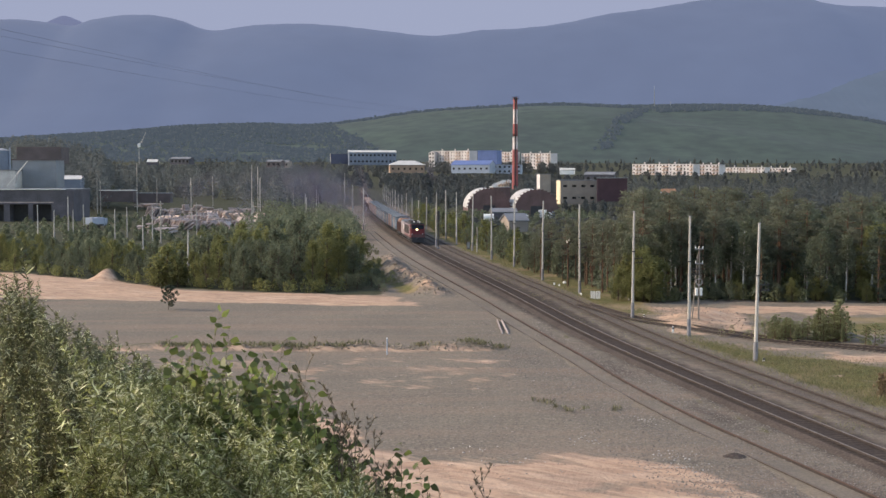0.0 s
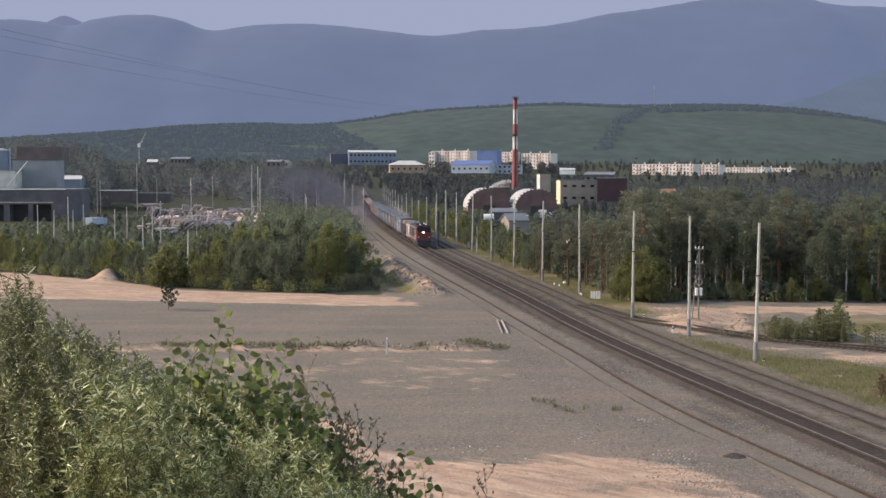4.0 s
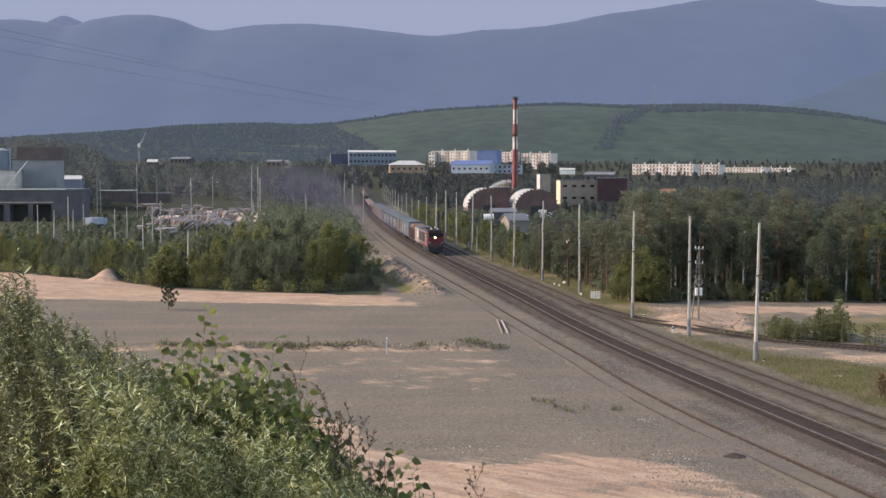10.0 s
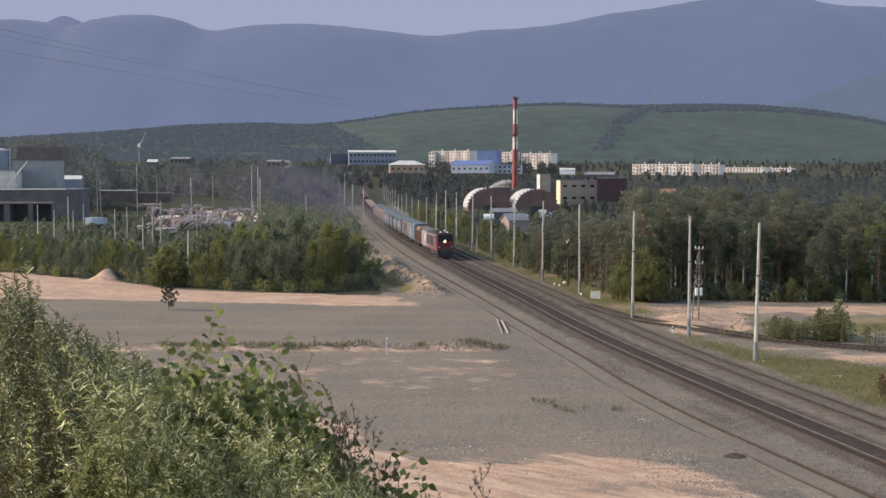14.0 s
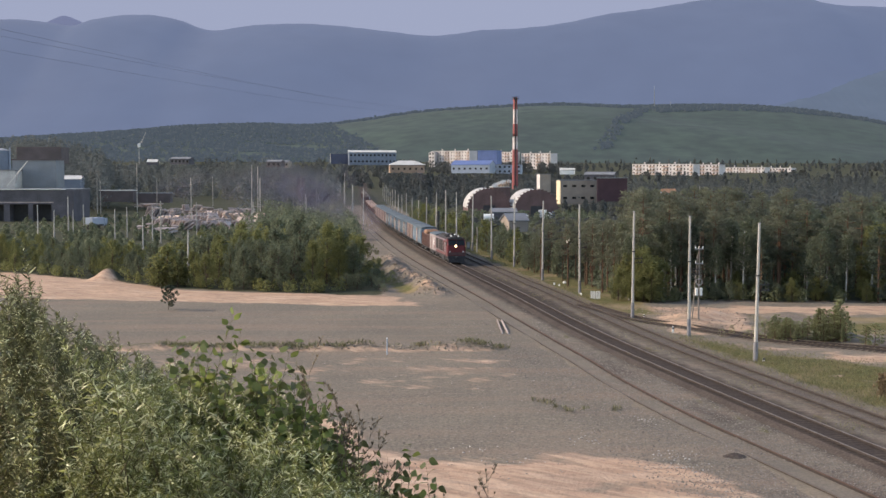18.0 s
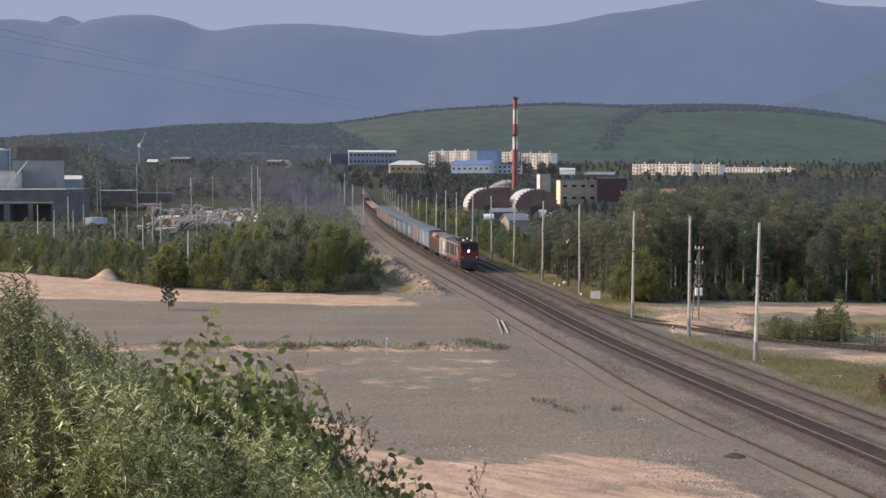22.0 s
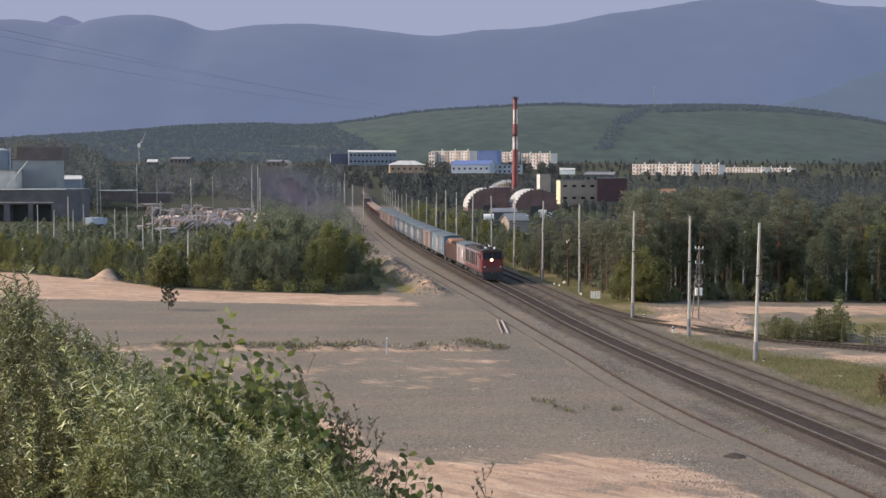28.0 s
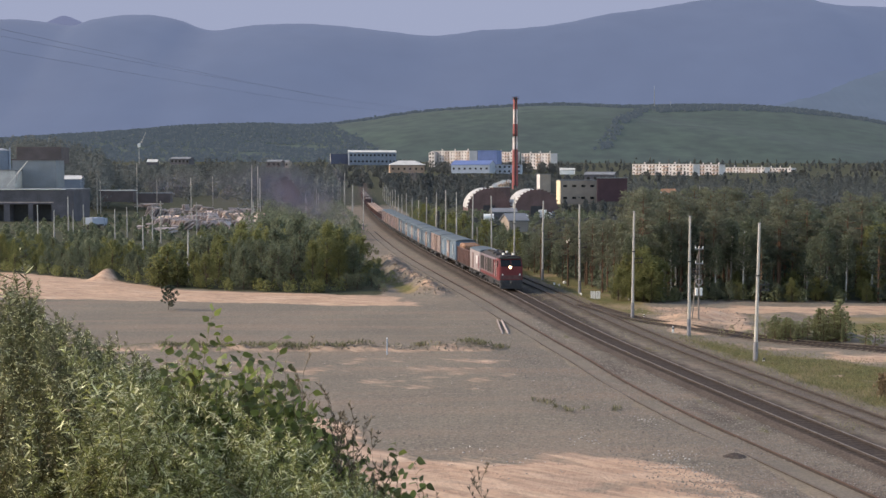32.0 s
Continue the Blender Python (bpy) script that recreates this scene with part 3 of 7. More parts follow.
def web_profile(off, z):
    return [(off - 0.07, z - 0.15), (off - 0.02, z - 0.12), (off - 0.02, z - 0.03), (off + 0.02, z - 0.03), (off + 0.02, z - 0.12), (off + 0.07, z - 0.15)]


def head_profile(off, z):
    return [(off - 0.036, z - 0.032), (off - 0.036, z), (off + 0.036, z), (off + 0.036, z - 0.032)]


def track(pts, z, bed_mat, rail_mat, label, sleepers_to, half, wood="sleeper", other=None):
    """Ballast bed, two rails and sleepers as one piece of the setting."""
    bed = sweep("track_bed", pts, [(-half - 0.9, -0.15), (-half, max(0.02, z - 0.21)), (half, max(0.02, z - 0.21)), (half + 0.9, -0.15)], bed_mat)
    tagged(bed, label, "railway track", kind="structure")
    for side, head in ((-0.795, rail_mat), (0.795, other or rail_mat)):
        sunk = 0.06 if head is M["rail_buried"] else 0
        web = sweep("rail", pts, web_profile(side, z - sunk), M["rail_side"], bed)
        sweep("railhead", pts, head_profile(side, z - sunk), head, web)
    d = np.cumsum(np.r_[0, np.linalg.norm(np.diff(pts, axis=0), axis=1)])
    form = Form()
    for s in np.arange(0.3, sleepers_to, 0.56):
        x, y = np.interp(s, d, pts[:, 0]), np.interp(s, d, pts[:, 1])
        x2, y2 = np.interp(s + 0.5, d, pts[:, 0]), np.interp(s + 0.5, d, pts[:, 1])
        form.box((0, 0, z - 0.208), (2.35, 0.25, 0.015), m=pose(x, y, 0, 0, 0, math.degrees(math.atan2(y2 - y, x2 - x)) - 90))
    if form.f:
        tagged(part("sleepers", form, M[wood], bed), kind="stuff")
    return bed


track(offset_line(0, -60, 1090, 3.0), RAIL_Z, M["ballast"], M["rail"], "main railway track on dark oil-stained ballast", 380, 1.2)
siding = offset_line(-6.0, 5, 330, 3.0)
siding[:, 0] += curve_at(SIDING_SHIFT, siding[:, 1])
track(siding, 0.17, M["bed_gravel"], M["rail_rust"], "disused siding track with rusty rails in gravel", 0, 0.95, other=M["rail_buried"])
track(offset_line(5.0, 5, 330, 3.0), 0.26, M["ballast_side"], M["rail_old"], "side track on brown dusty ballast beside the main line", 260, 0.95, "sleeper_old")
BRANCH = ((16.0, 147), (19.1, 134), (24.2, 124.5), (28.5, 117), (37.5, 108.5), (50, 100), (75, 88))
bx = np.arange(16.0, 75, 1.5)
track(np.stack([bx, curve_at(BRANCH, bx)], -1), 0.26, M["ballast_side"], M["rail_old"], "branch track curving away over sandy ground", 60, 0.95)


# ---- poles and lines ----
def gz(x, y):
    return float(terrain(x, y))


def mast(h, with_foot=True):
    """A tapered concrete mast with a painted foot."""
    ob = thing("mast", Matrix(), "tall bare grey concrete line mast beside the railway", "pole", "masts along the railway")
    part("shaft", Form().tube((0, 0, 1.6), (0, 0, h), 0.15, 0.10, 10), M["pole"], ob)
    part("foot", Form().tube((0, 0, -0.4), (0, 0, 1.6), 0.195, 0.175, 10), M["pole_foot"], ob, "dark grey painted foot")
    part("cap", Form().tube((0, 0, h), (0, 0, h + 0.06), 0.14, 0.10, 10), M["steel"], ob)
    part("band", Form().tube((0, 0, h * 0.62), (0, 0, h * 0.62 + 0.12), 0.18, 0.18, 10), M["dark_steel"], ob)
    for z in (h * 0.52, h * 0.56):
        arm = part("bracket", Form().box((0.5, 0, z), (0.9, 0.07, 0.07)), M["dark_steel"], ob, "dark steel bracket arm")
        for x in (0.55, 0.85):
            part("insulator", Form().tube((x, 0, z + 0.03), (x, 0, z + 0.2), 0.05, 0.04, 6), M["dark_steel"], arm)
    return ob


MAST_SPOTS = ((24.8, 102.5), (22.54, 118.5), (19.59, 133.8), (16.91, 160.1), (13.85, 180.4), (11.34, 206.4),
              (8.39, 223.9), (5.66, 250), (2.84, 271.7), (0.64, 292.5))
first_mast = mast(11.0)
first_mast.matrix_basis = pose(*MAST_SPOTS[0], 0, 0, 0.9)
for i, (x, y) in enumerate(MAST_SPOTS[1:]):
    copy_thing(first_mast, pose(x, y, gz(x, y), 0, 0.6 * math.sin(i * 2.3), -8 + i * 5))
for i in range(14):
    y = 318 + i * 26
    x = float(main_x(y)) + 9.0
    copy_thing(first_mast, pose(x, y, gz(x, y), 0, 0.5 * math.sin(i), i * 4) @ Matrix.Diagonal((1, 1, 0.70 + 0.08 * math.sin(i * 1.9), 1)))
for x, y in ((-1.38, 263.4), (-20.77, 338.5), (-29.0, 415), (-40, 505), (-46, 570)):
    copy_thing(first_mast, pose(x, y, gz(x, y), 0, 0.4, x * 0.5))

short_mast = thing("pole", Matrix(), "slim pale concrete pole standing in the yard", "pole", "yard poles")
part("shaft", Form().tube((0, 0, -0.4), (0, 0, 9.0), 0.15, 0.095, 8), M["pole"], short_mast)
part("cap", Form().tube((0, 0, 9.0), (0, 0, 9.06), 0.12, 0.09, 8), M["steel"], short_mast)
# x, y and the height of the top
YARD_POLES = ((-88, 282, 8), (-86, 287, 6.8), (-86, 298, 8), (-86.5, 300, 9.4), (-88, 309, 6.2), (-86, 311, 7.3), (-67, 265, 7.6),
              (-73, 300, 6), (-72, 296, 7.2), (-52, 225, 7.2), (-64, 286, 8), (-102.8, 437, 18), (-110, 500, 12.6), (-125, 470, 13),
              (-124, 471, 13), (-35.0, 178, 7.2), (-37.5, 201, 5.3), (-55, 290, 8.4), (-68.2, 352, 13.6), (-100, 565, 13.4), (-46, 315, 8),
              (-59.5, 404, 17.2), (-64.8, 455, 17.1), (-61.5, 437, 12.9), (-78, 590, 10.8), (-80, 650, 17.6), (-60, 500, 10.2), (-44, 415, 8.3),
              (-43, 410, 7.2), (-44, 460, 7.6), (-53, 620, 10.6), (-34.4, 455, 14.7), (-36, 520, 9.8), (-67.41, 480, 13.34), (-57.61, 500, 13.05), (-56.75, 520, 12.75),
              (-47.48, 560, 12.33), (-45.65, 600, 11.36), (-73.04, 560, 13.79), (-42.85, 440, 9.28),
              (65.14, 330, 11.57), (67.15, 335, 11.37))
short_mast.matrix_basis = pose(-60, 276, 0)
copy_thing(short_mast, pose(6.39, 244.6, 0, 0, 0.5, 10) @ Matrix.Diagonal((0.8, 0.8, 0.53, 1)))
for i, (x, y, top) in enumerate(YARD_POLES):
    z = gz(x, y)
    copy_thing(short_mast, pose(x, y, z, 0, 0.7 * math.sin(i * 1.7), i * 25) @ Matrix.Diagonal((1, 1, (top - z) / 9.0, 1)))


def transformer_pole(x, y):
    """A slim weathered pole with crossarms, a cable coil and two white boxes."""
    ob = thing("transformer_pole", pose(x, y, gz(x, y)), "slim weathered pole with crossarms, cable coil and two white boxes", "utility pole")
    part("pole", Form().tube((0, 0, -0.3), (0.03, 0, 6.9), 0.10, 0.07, 8), M["weathered"], ob)
    part("pole_tip", Form().tube((-0.08, 0, 6.0), (0.2, 0, 8.7), 0.05, 0.03, 8), M["pine_bark"], ob, "leaning reddish tip")
    part("strut", Form().tube((-0.62, 0.2, -0.3), (-0.12, 0, 6.4), 0.07, 0.05, 8), M["weathered"], ob)
    for z, w in ((5.5, 0.8), (6.95, 0.85)):
        arm = part("crossarm", Form().box((0.02, 0, z), (w, 0.1, 0.1)), M["steel"], ob)
        for s in (-0.42, 0, 0.42):
            part("insulator", Form().tube((s * w, 0, z + 0.05), (s * w, 0, z + 0.26), 0.05, 0.035, 6), M["white"], arm)
    for s in (-0.24, 0.2):
        part("box", Form().box((s, -0.12, 2.75), (0.24, 0.3, 0.72), 0.04), M["white"], ob, "white switch box")
        part("bracket", Form().box((s, -0.08, 2.33), (0.3, 0.2, 0.06)), M["steel"], ob)
    coil = Form()
    for k in range(3):
        for i in range(14):
            p, q = (2 * math.pi * j / 14 for j in (i, i + 1))
            r = 0.26 + 0.05 * k
            coil.tube((r * math.cos(p), -0.12 - 0.03 * k, 3.7 + r * math.sin(p)), (r * math.cos(q), -0.12 - 0.03 * k, 3.7 + r * math.sin(q)), 0.022, n=4)
    part("cable_coil", coil, M["steel"], ob, "wound grey cable coil")


transformer_pole(25.2, 127.6)


def signal_post(x, y):
    """A dark railway signal: slim post, hooded head, ladder."""
    ob = thing("railway_signal", pose(x, y, gz(x, y)), "dark railway signal on a slim post beside the line", "signal")
    part("post", Form().tube((0, 0, -0.3), (0, 0, 5.4), 0.11, 0.09, 8), M["dark_steel"], ob)
    head = part("head", Form().box((0, 0, 6.4), (0.5, 0.35, 2.0), 0.1), M["soot"], ob, "dark signal head")
    for k in range(3):
        part("hood", Form().tube((0, -0.17, 5.8 + 0.6 * k), (0, -0.42, 5.84 + 0.6 * k), 0.16, 0.17, 10), M["dark_steel"], head)
    part("ladder", Form().box((0.0, 0.3, 2.9), (0.2, 0.05, 5.6)), M["dark_steel"], ob)
    part("footing", Form().box((0, 0, 0.1), (0.6, 0.6, 0.5), 0.05), M["pole_foot"], ob)


signal_post(-0.9, 257)


def cable(name, a, b, sag, r, label, n=40):
    """One hanging cable as a single closed tube."""
    v, f = [], []
    for i in range(n + 1):
        t = i / n
        p = Vector(a).lerp(Vector(b), t)
        p.z -= sag * 4 * t * (1 - t)
        v += [(p.x + r * math.cos(k * 1.571), p.y, p.z + r * math.sin(k * 1.571)) for k in range(4)]
    f = [(i * 4 + k, i * 4 + (k + 1) % 4, i * 4 + 4 + (k + 1) % 4, i * 4 + 4 + k) for i in range(n) for k in range(4)]
    form = Form().add(v, f)
    thing(name, Matrix(), label, "cable", "overhead cables", data=form.mesh(name, M["wire"]))


cable("overhead_cable", (-189.4, 520, 66.07), (6.49, 2500, 127.4), 8, 0.045, "dark overhead power cable sagging across the valley")
cable("overhead_cable", (-189.2, 520, 74.97), (17.31, 2500, 129.5), 8, 0.045, "dark overhead power cable sagging across the valley")
cable("overhead_cable", (-189.3, 520, 71.86), (49.78, 2500, 131.7), 8, 0.045, "dark overhead power cable sagging across the valley")

small_post = thing("marker_post", pose(-4.62, 106.6, 0), "short pale blue marker post on the berm", "post")
part("post", Form().tube((0, 0, -0.2), (0, 0, 1.35), 0.055, 0.05, 8), M["pale_blue"], small_post)
part("cap", Form().tube((0, 0, 1.35), (0, 0, 1.42), 0.06, 0.03, 8), M["white"], small_post)
for x, y, h in ((20.65, 132.8, 0.45), (21.53, 121, 0.6), (25.4, 102.2, 0.3), (25.44, 128.8, 0.9)):
    p = thing("track_marker", pose(x, y, gz(x, y)), "small white track marker peg beside the rails", "marker", "track markers")
    part("peg", Form().box((0, 0, h / 2 - 0.05), (0.16, 0.12, h + 0.1), 0.02), M["white"], p)
    part("plate", Form().box((0, -0.07, h * 0.75), (0.2, 0.02, 0.16)), M["dark_steel"], p)
fence = thing("picket_panel", pose(18.19, 154.4, 0, 0, 0, -14), "short leaning panel of white pickets by the track", "fence")
for i in range(6):
    part("picket", Form().box((i * 0.2 - 0.5, 0, 0.42), (0.12, 0.04, 0.95)), M["white"], fence)
part("rail", Form().box((0, 0.04, 0.6), (1.3, 0.04, 0.08)), M["steel"], fence)
for dx, r in ((-0.25, 0), (0.25, 2)):
    b = thing("concrete_beam", pose(5.76, 125.5, 0.02, 0, 0, r * 0.3), "pale concrete beam lying on the gravel", "beam", "beams on the gravel")
    b.matrix_basis = b.matrix_basis @ pose(dx, 0, 0)
    part("beam", Form().box((0, 0, 0.08), (0.14, 11.0, 0.14), 0.02), M["slab"], b)
    part("end_plate", Form().box((0, -5.51, 0.08), (0.14, 0.02, 0.14)), M["steel"], b)


# ---- buildings ----
def building(name, x, y, w, d, h, turn, wall, roof, label, floors=0, bays=0, pitch=0.0, z=None, win=(1.5, 1.5), group="", balconies=(), stacks=0,
             end=None, eave=0.3, parapet=0.3):
    """Walls, roof, windows of the front, and what stands on the roof. Its front's middle is at x, y."""
    z = gz(x, y) - 0.2 if z is None else z
    ob = thing(name, pose(x, y, z, 0, 0, turn), label, "building", group)
    if pitch:
        part("wall", Form().prism([(0, 0), (d, 0), (d, h), (d / 2, h + pitch), (0, h)], -w / 2, w / 2), wall, ob)
        t = 0.25
        part("roof", Form().prism([(-eave, h - eave * 2 * pitch / d + 0.01), (d / 2, h + pitch + 0.01), (d + eave, h - eave * 2 * pitch / d + 0.01),
                                   (d + eave, h - eave * 2 * pitch / d + t), (d / 2, h + pitch + t), (-eave, h - eave * 2 * pitch / d + t)],
                                  -w / 2 - eave, w / 2 + eave), roof, ob)
    else:
        part("wall", Form().box((0, d / 2, h / 2), (w, d, h)), wall, ob)
        part("roof", Form().box((0, d / 2, h + parapet / 2), (w + 2 * eave, d + 2 * eave, parapet), 0.05), roof, ob)
    if end:
        part("end_wall", Form().box((-w / 2 - 0.1, d / 2, h / 2), (0.2, d - 0.2, h - 0.1)), end, ob, "end wall coloured lighter than the front")
    if floors:
        pane = Form().box((0, 0, 0), (win[0], 0.12, win[1])).mesh("window", M["glass_dark"])
        for k in range(floors):
            for i in range(bays):
                xx = -w / 2 + w * (i + 0.5) / bays
                part("window", pane, None, ob, m=pose(xx, -0.02, h * (k + 0.55) / floors))
        if balconies:
            slab = Form().box((0, -0.55, 0), (2.6, 1.1, 0.15)).box((0, -1.08, 0.5), (2.6, 0.06, 0.95)).mesh("balcony", M["panel_b"])
            for i in balconies:
                for k in range(1, floors):
                    part("balcony", slab, None, ob, m=pose(-w / 2 + w * (i + 0.5) / bays, 0, h * k / floors + 0.15))
    for i in range(stacks):
        part("vent_stack", Form().box((-w / 2 + w * (i + 0.6) / stacks, d / 2, h + parapet + 0.7), (0.8, 0.8, 1.6), 0.05), wall, ob)
    return ob


M["panel_b"] = material("balcony_panels", (0.42, 0.30, 0.25), 0.85, vary=0.3, scale=0.4, per_object=0.35)
FLATS = "five-storey pale panel apartment block with balconies"
for x0, x1, yt, d, turn in ((-12.42, 25.35, 35.09, 1190, -40), (33.95, 65.77, 34.54, 1220, -40),
                            (72, 99.13, 33.18, 1200, -40), (158.2, 205.7, 22.48, 1080, -40),
                            (213.8, 232.4, 22.15, 1100, -40), (256, 289.4, 20.11, 1180, -40),
                            (296.3, 319.3, 19.68, 1200, -40)):
    wide = (x1 - x0) / math.cos(radians(turn)) * 0.93
    bays = max(5, round(wide / 3.2))
    h = 14.6
    building("apartment_block", (x0 + x1) / 2, d, wide, 11, h, turn, M["panel"], M["roof_grey"], FLATS, 5, bays, z=yt - h - 0.3,
             group="apartment blocks", win=(1.2, 1.2), balconies=[i for i in range(bays) if i % 4 in (1, 2)], stacks=max(3, bays // 4))
building("apartment_wing", -10.39, 1195, 6, 10, 13, -28, M["panel"], M["roof_grey"], "lower pale end wing of an apartment block", 4, 2, z=33.62-13)
building("blue_hall", 37.3, 1100, 17, 14, 15.5, -20, M["blue_wall"], M["blue_wall"], "tall windowless hall with deep blue cladding", z=33.57-15.5)
building("blue_workshop", 20.87, 1000, 31, 16, 6.5, -20, M["pale_blue"], M["blue_wall"], "low pale blue workshop with blue pitched roof", 1, 7, pitch=3.2, z=21.06-6.5)
building("low_annex", 49.62, 1010, 22, 10, 7, -10, M["pale_blue"], M["roof_grey"], "low pale blue annex with flat roof", 2, 6, z=21.12-7)
building("school_building", -56.61, 1050, 38, 14, 10, 8, M["shade_blue"], M["roof_white"], "two-storey dull blue building under a white roof", 2, 12, pitch=1.6, z=31.36-10)
building("dark_blue_hall", -84.4, 1060, 14, 9, 8, 6, material("dark_blue_cladding", (0.075, 0.085, 0.135), 0.7, vary=0.15, scale=0.3), M["roof_grey"],
         "low dark blue hall beside the two-storey building", z=30.2-8, end=M["roof_white"])
building("brick_house", -24.65, 900, 24, 13, 5.2, 6, material("orange_brick", (0.31, 0.215, 0.165), 0.9, vary=0.25, scale=0.3), M["roof_grey"],
         "low orange brick house with pale hipped roof", 1, 6, z=20.07-5.2, win=(1.3, 1.3))
hip = Form()
hip.v += [(-12.8, -0.8, 5.55), (12.8, -0.8, 5.55), (12.8, 13.8, 5.55), (-12.8, 13.8, 5.55), (-5.5, 6.5, 8.6), (5.5, 6.5, 8.6)]
hip.f += [(0, 1, 5, 4), (1, 2, 5), (2, 3, 4, 5), (3, 0, 4), (3, 2, 1, 0)]
part("hipped_roof", hip, M["roof_white"], bpy.data.objects["brick_house"])
# sunlight on the left end is painted in by a brighter end colour
building("yellow_block", 54.26, 520, 14.5, 11, 9.5, 3, M["beige"], M["roof_grey"], "beige rendered workshop block with few windows", 2, 4, z=11.84-9.5, win=(1.6, 0.9),
         end=material("yellow_end", (0.66, 0.55, 0.39), 0.85, vary=0.15, scale=0.3))
building("maroon_block", 65.65, 505, 11.6, 10, 9.0, -6, material("dark_maroon_sheet", (0.062, 0.034, 0.042), 0.85, vary=0.25, scale=0.3), M["roof_grey"], "windowless dark maroon brick block", z=12.81-9)
# lighter end panel paints in the sun on the tower's left face
building("tower_block", 44.07, 560, 4.6, 6, 9, 8, M["beige"], M["roof_grey"], "small pale concrete tower building", z=14.27-9, end=M["panel"])
building("grey_wall_building", 81.94, 540, 11, 4, 2.8, -5, M["grey_wall"], M["roof_white"], "long low grey building with pale roof edge", z=6.8-2.8)
building("orange_hut", 86.96, 500, 5, 5, 2.6, 0, M["pale_blue"], M["orange"], "small hut with orange hipped roof", pitch=1.4, z=7.19-2.6)
building("white_hut", 68.56, 720, 8, 6, 2.5, -10, M["white"], M["roof_white"], "small white hut among the trees", pitch=0.8, z=16.56-2.5)


M["vault"] = material("weathered_vault_sheet", (0.42, 0.41, 0.40), 0.7, vary=0.3, scale=0.3)


def hangar(x, y, w, h, length, turn):
    """A barrel-roofed workshop: brick end wall with a stepped pale rim under a sheet vault."""
    ob = thing("hangar", pose(x, y, gz(x, y) - 0.1, 0, 0, turn), "barrel-roofed maroon brick workshop with pale stepped rim", "building", "barrel-roofed workshops")
    n = 18
    arc = [(-w / 2 * math.cos(math.pi * i / n), h * (0.28 + 0.72 * math.sin(math.pi * i / n))) for i in range(n + 1)]
    part("end_wall", Form().prism([(-w / 2, 0)] + arc + [(w / 2, 0)], 0, 0.5, "y"), M["brick"], ob, "maroon brick end wall")
    inner = [(a * 0.955, b - 0.35) for a, b in arc]
    part("vault", Form().prism([(a, b + 0.02) for a, b in arc] + inner[::-1], 0.9, length, "y"), M["vault"], ob, "pale sheet vault")
    part("side_wall", Form().box((-w / 2 + 0.2, length / 2 + 0.3, h * 0.14), (0.4, length - 0.6, h * 0.28)), M["brick"], ob)
    part("side_wall", Form().box((w / 2 - 0.2, length / 2 + 0.3, h * 0.14), (0.4, length - 0.6, h * 0.28)), M["brick"], ob)
    part("back_wall", Form().prism([(-w / 2 + 0.4, 0)] + [(a * 0.95, b - 0.4) for a, b in arc] + [(w / 2 - 0.4, 0)], length - 0.6, length - 0.2, "y"), M["brick"], ob)
    for i in range(n):
        a = math.pi * (i + 0.5) / n
        part("rim_block", Form().box((-(w / 2 + 0.25) * math.cos(a), 0.2, h * (0.28 + 0.73 * math.sin(a)) + 0.02), (0.62, 0.6, 0.4)), M["brick"], ob)
    part("gate", Form().box((0, -0.06, 1.9), (4.2, 0.12, 3.8)), M["dark_steel"], ob)
    return ob


hangar(16.04, 450, 14.8, 9.6, 26, 3)
hangar(31.76, 440, 14.6, 9.4, 26, 3)
building("rear_annex", 22.02, 487, 6.5, 5, 9, 12, M["brick"], M["vault"], "brick annex with torn pale roof sheets behind the hangars", z=9.51-9)
annex = bpy.data.objects["rear_annex"]
for i in range(7):
    part("roof_sheet", Form().box((0, 0, 0.45), (1.5, 0.08, 1.3), m=pose(-2.8 + i * 0.95, 0.6 + 0.5 * (i % 3), 9.2 + 0.42 * i * (1 if i < 5 else 0.7), -35, 20 * math.sin(i * 2.3), 14 * math.sin(i * 1.7))), M["roof_white"], annex, "torn pale roof sheet")
    part("rafter", Form().box((-2.8 + i * 0.95, 1.2, 9.0 + 0.2 * i), (0.15, 2.0, 0.42 * i + 0.5)), M["log"], annex)
building("lean_to_shed", 18.96, 400, 7.5, 6, 3.0, 5, M["grey_wall"], M["roof_grey"], "low lean-to shed with grey roof", pitch=1.0, z=2.85-3)
building("white_shed", 19.23, 330, 5.2, 6, 3.2, 18, M["beige"], M["roof_grey"], "small beige shed with a grey pitched roof", pitch=1.6, z=2.82-3.2)
tank = thing("tank", pose(13.39, 380, 1.97), "white horizontal cylindrical tank on saddles", "tank")
part("shell", Form().tube((-1.5, 0, 0), (1.5, 0, 0), 1.0, 1.0, 16), M["white"], tank)
for s in (-1, 1):
    part("saddle", Form().box((s, 0, -1.6), (0.3, 1.6, 1.4)), M["grey_wall"], tank)
crate = thing("storage_container", pose(32.5, 424, gz(32.5, 424), 0, 0, -12), "small white ribbed storage container before the workshop", "container")
part("body", Form().box((0, 0, 1.5), (2.4, 2.2, 2.8), 0.06), M["white"], crate)
for i in range(5):
    part("rib", Form().box((-0.95 + 0.475 * i, -1.13, 1.5), (0.14, 0.08, 2.5)), M["pale_blue"], crate)
part("skid", Form().box((0, 0, 0.05), (2.5, 2.3, 0.25)), M["dark_steel"], crate)
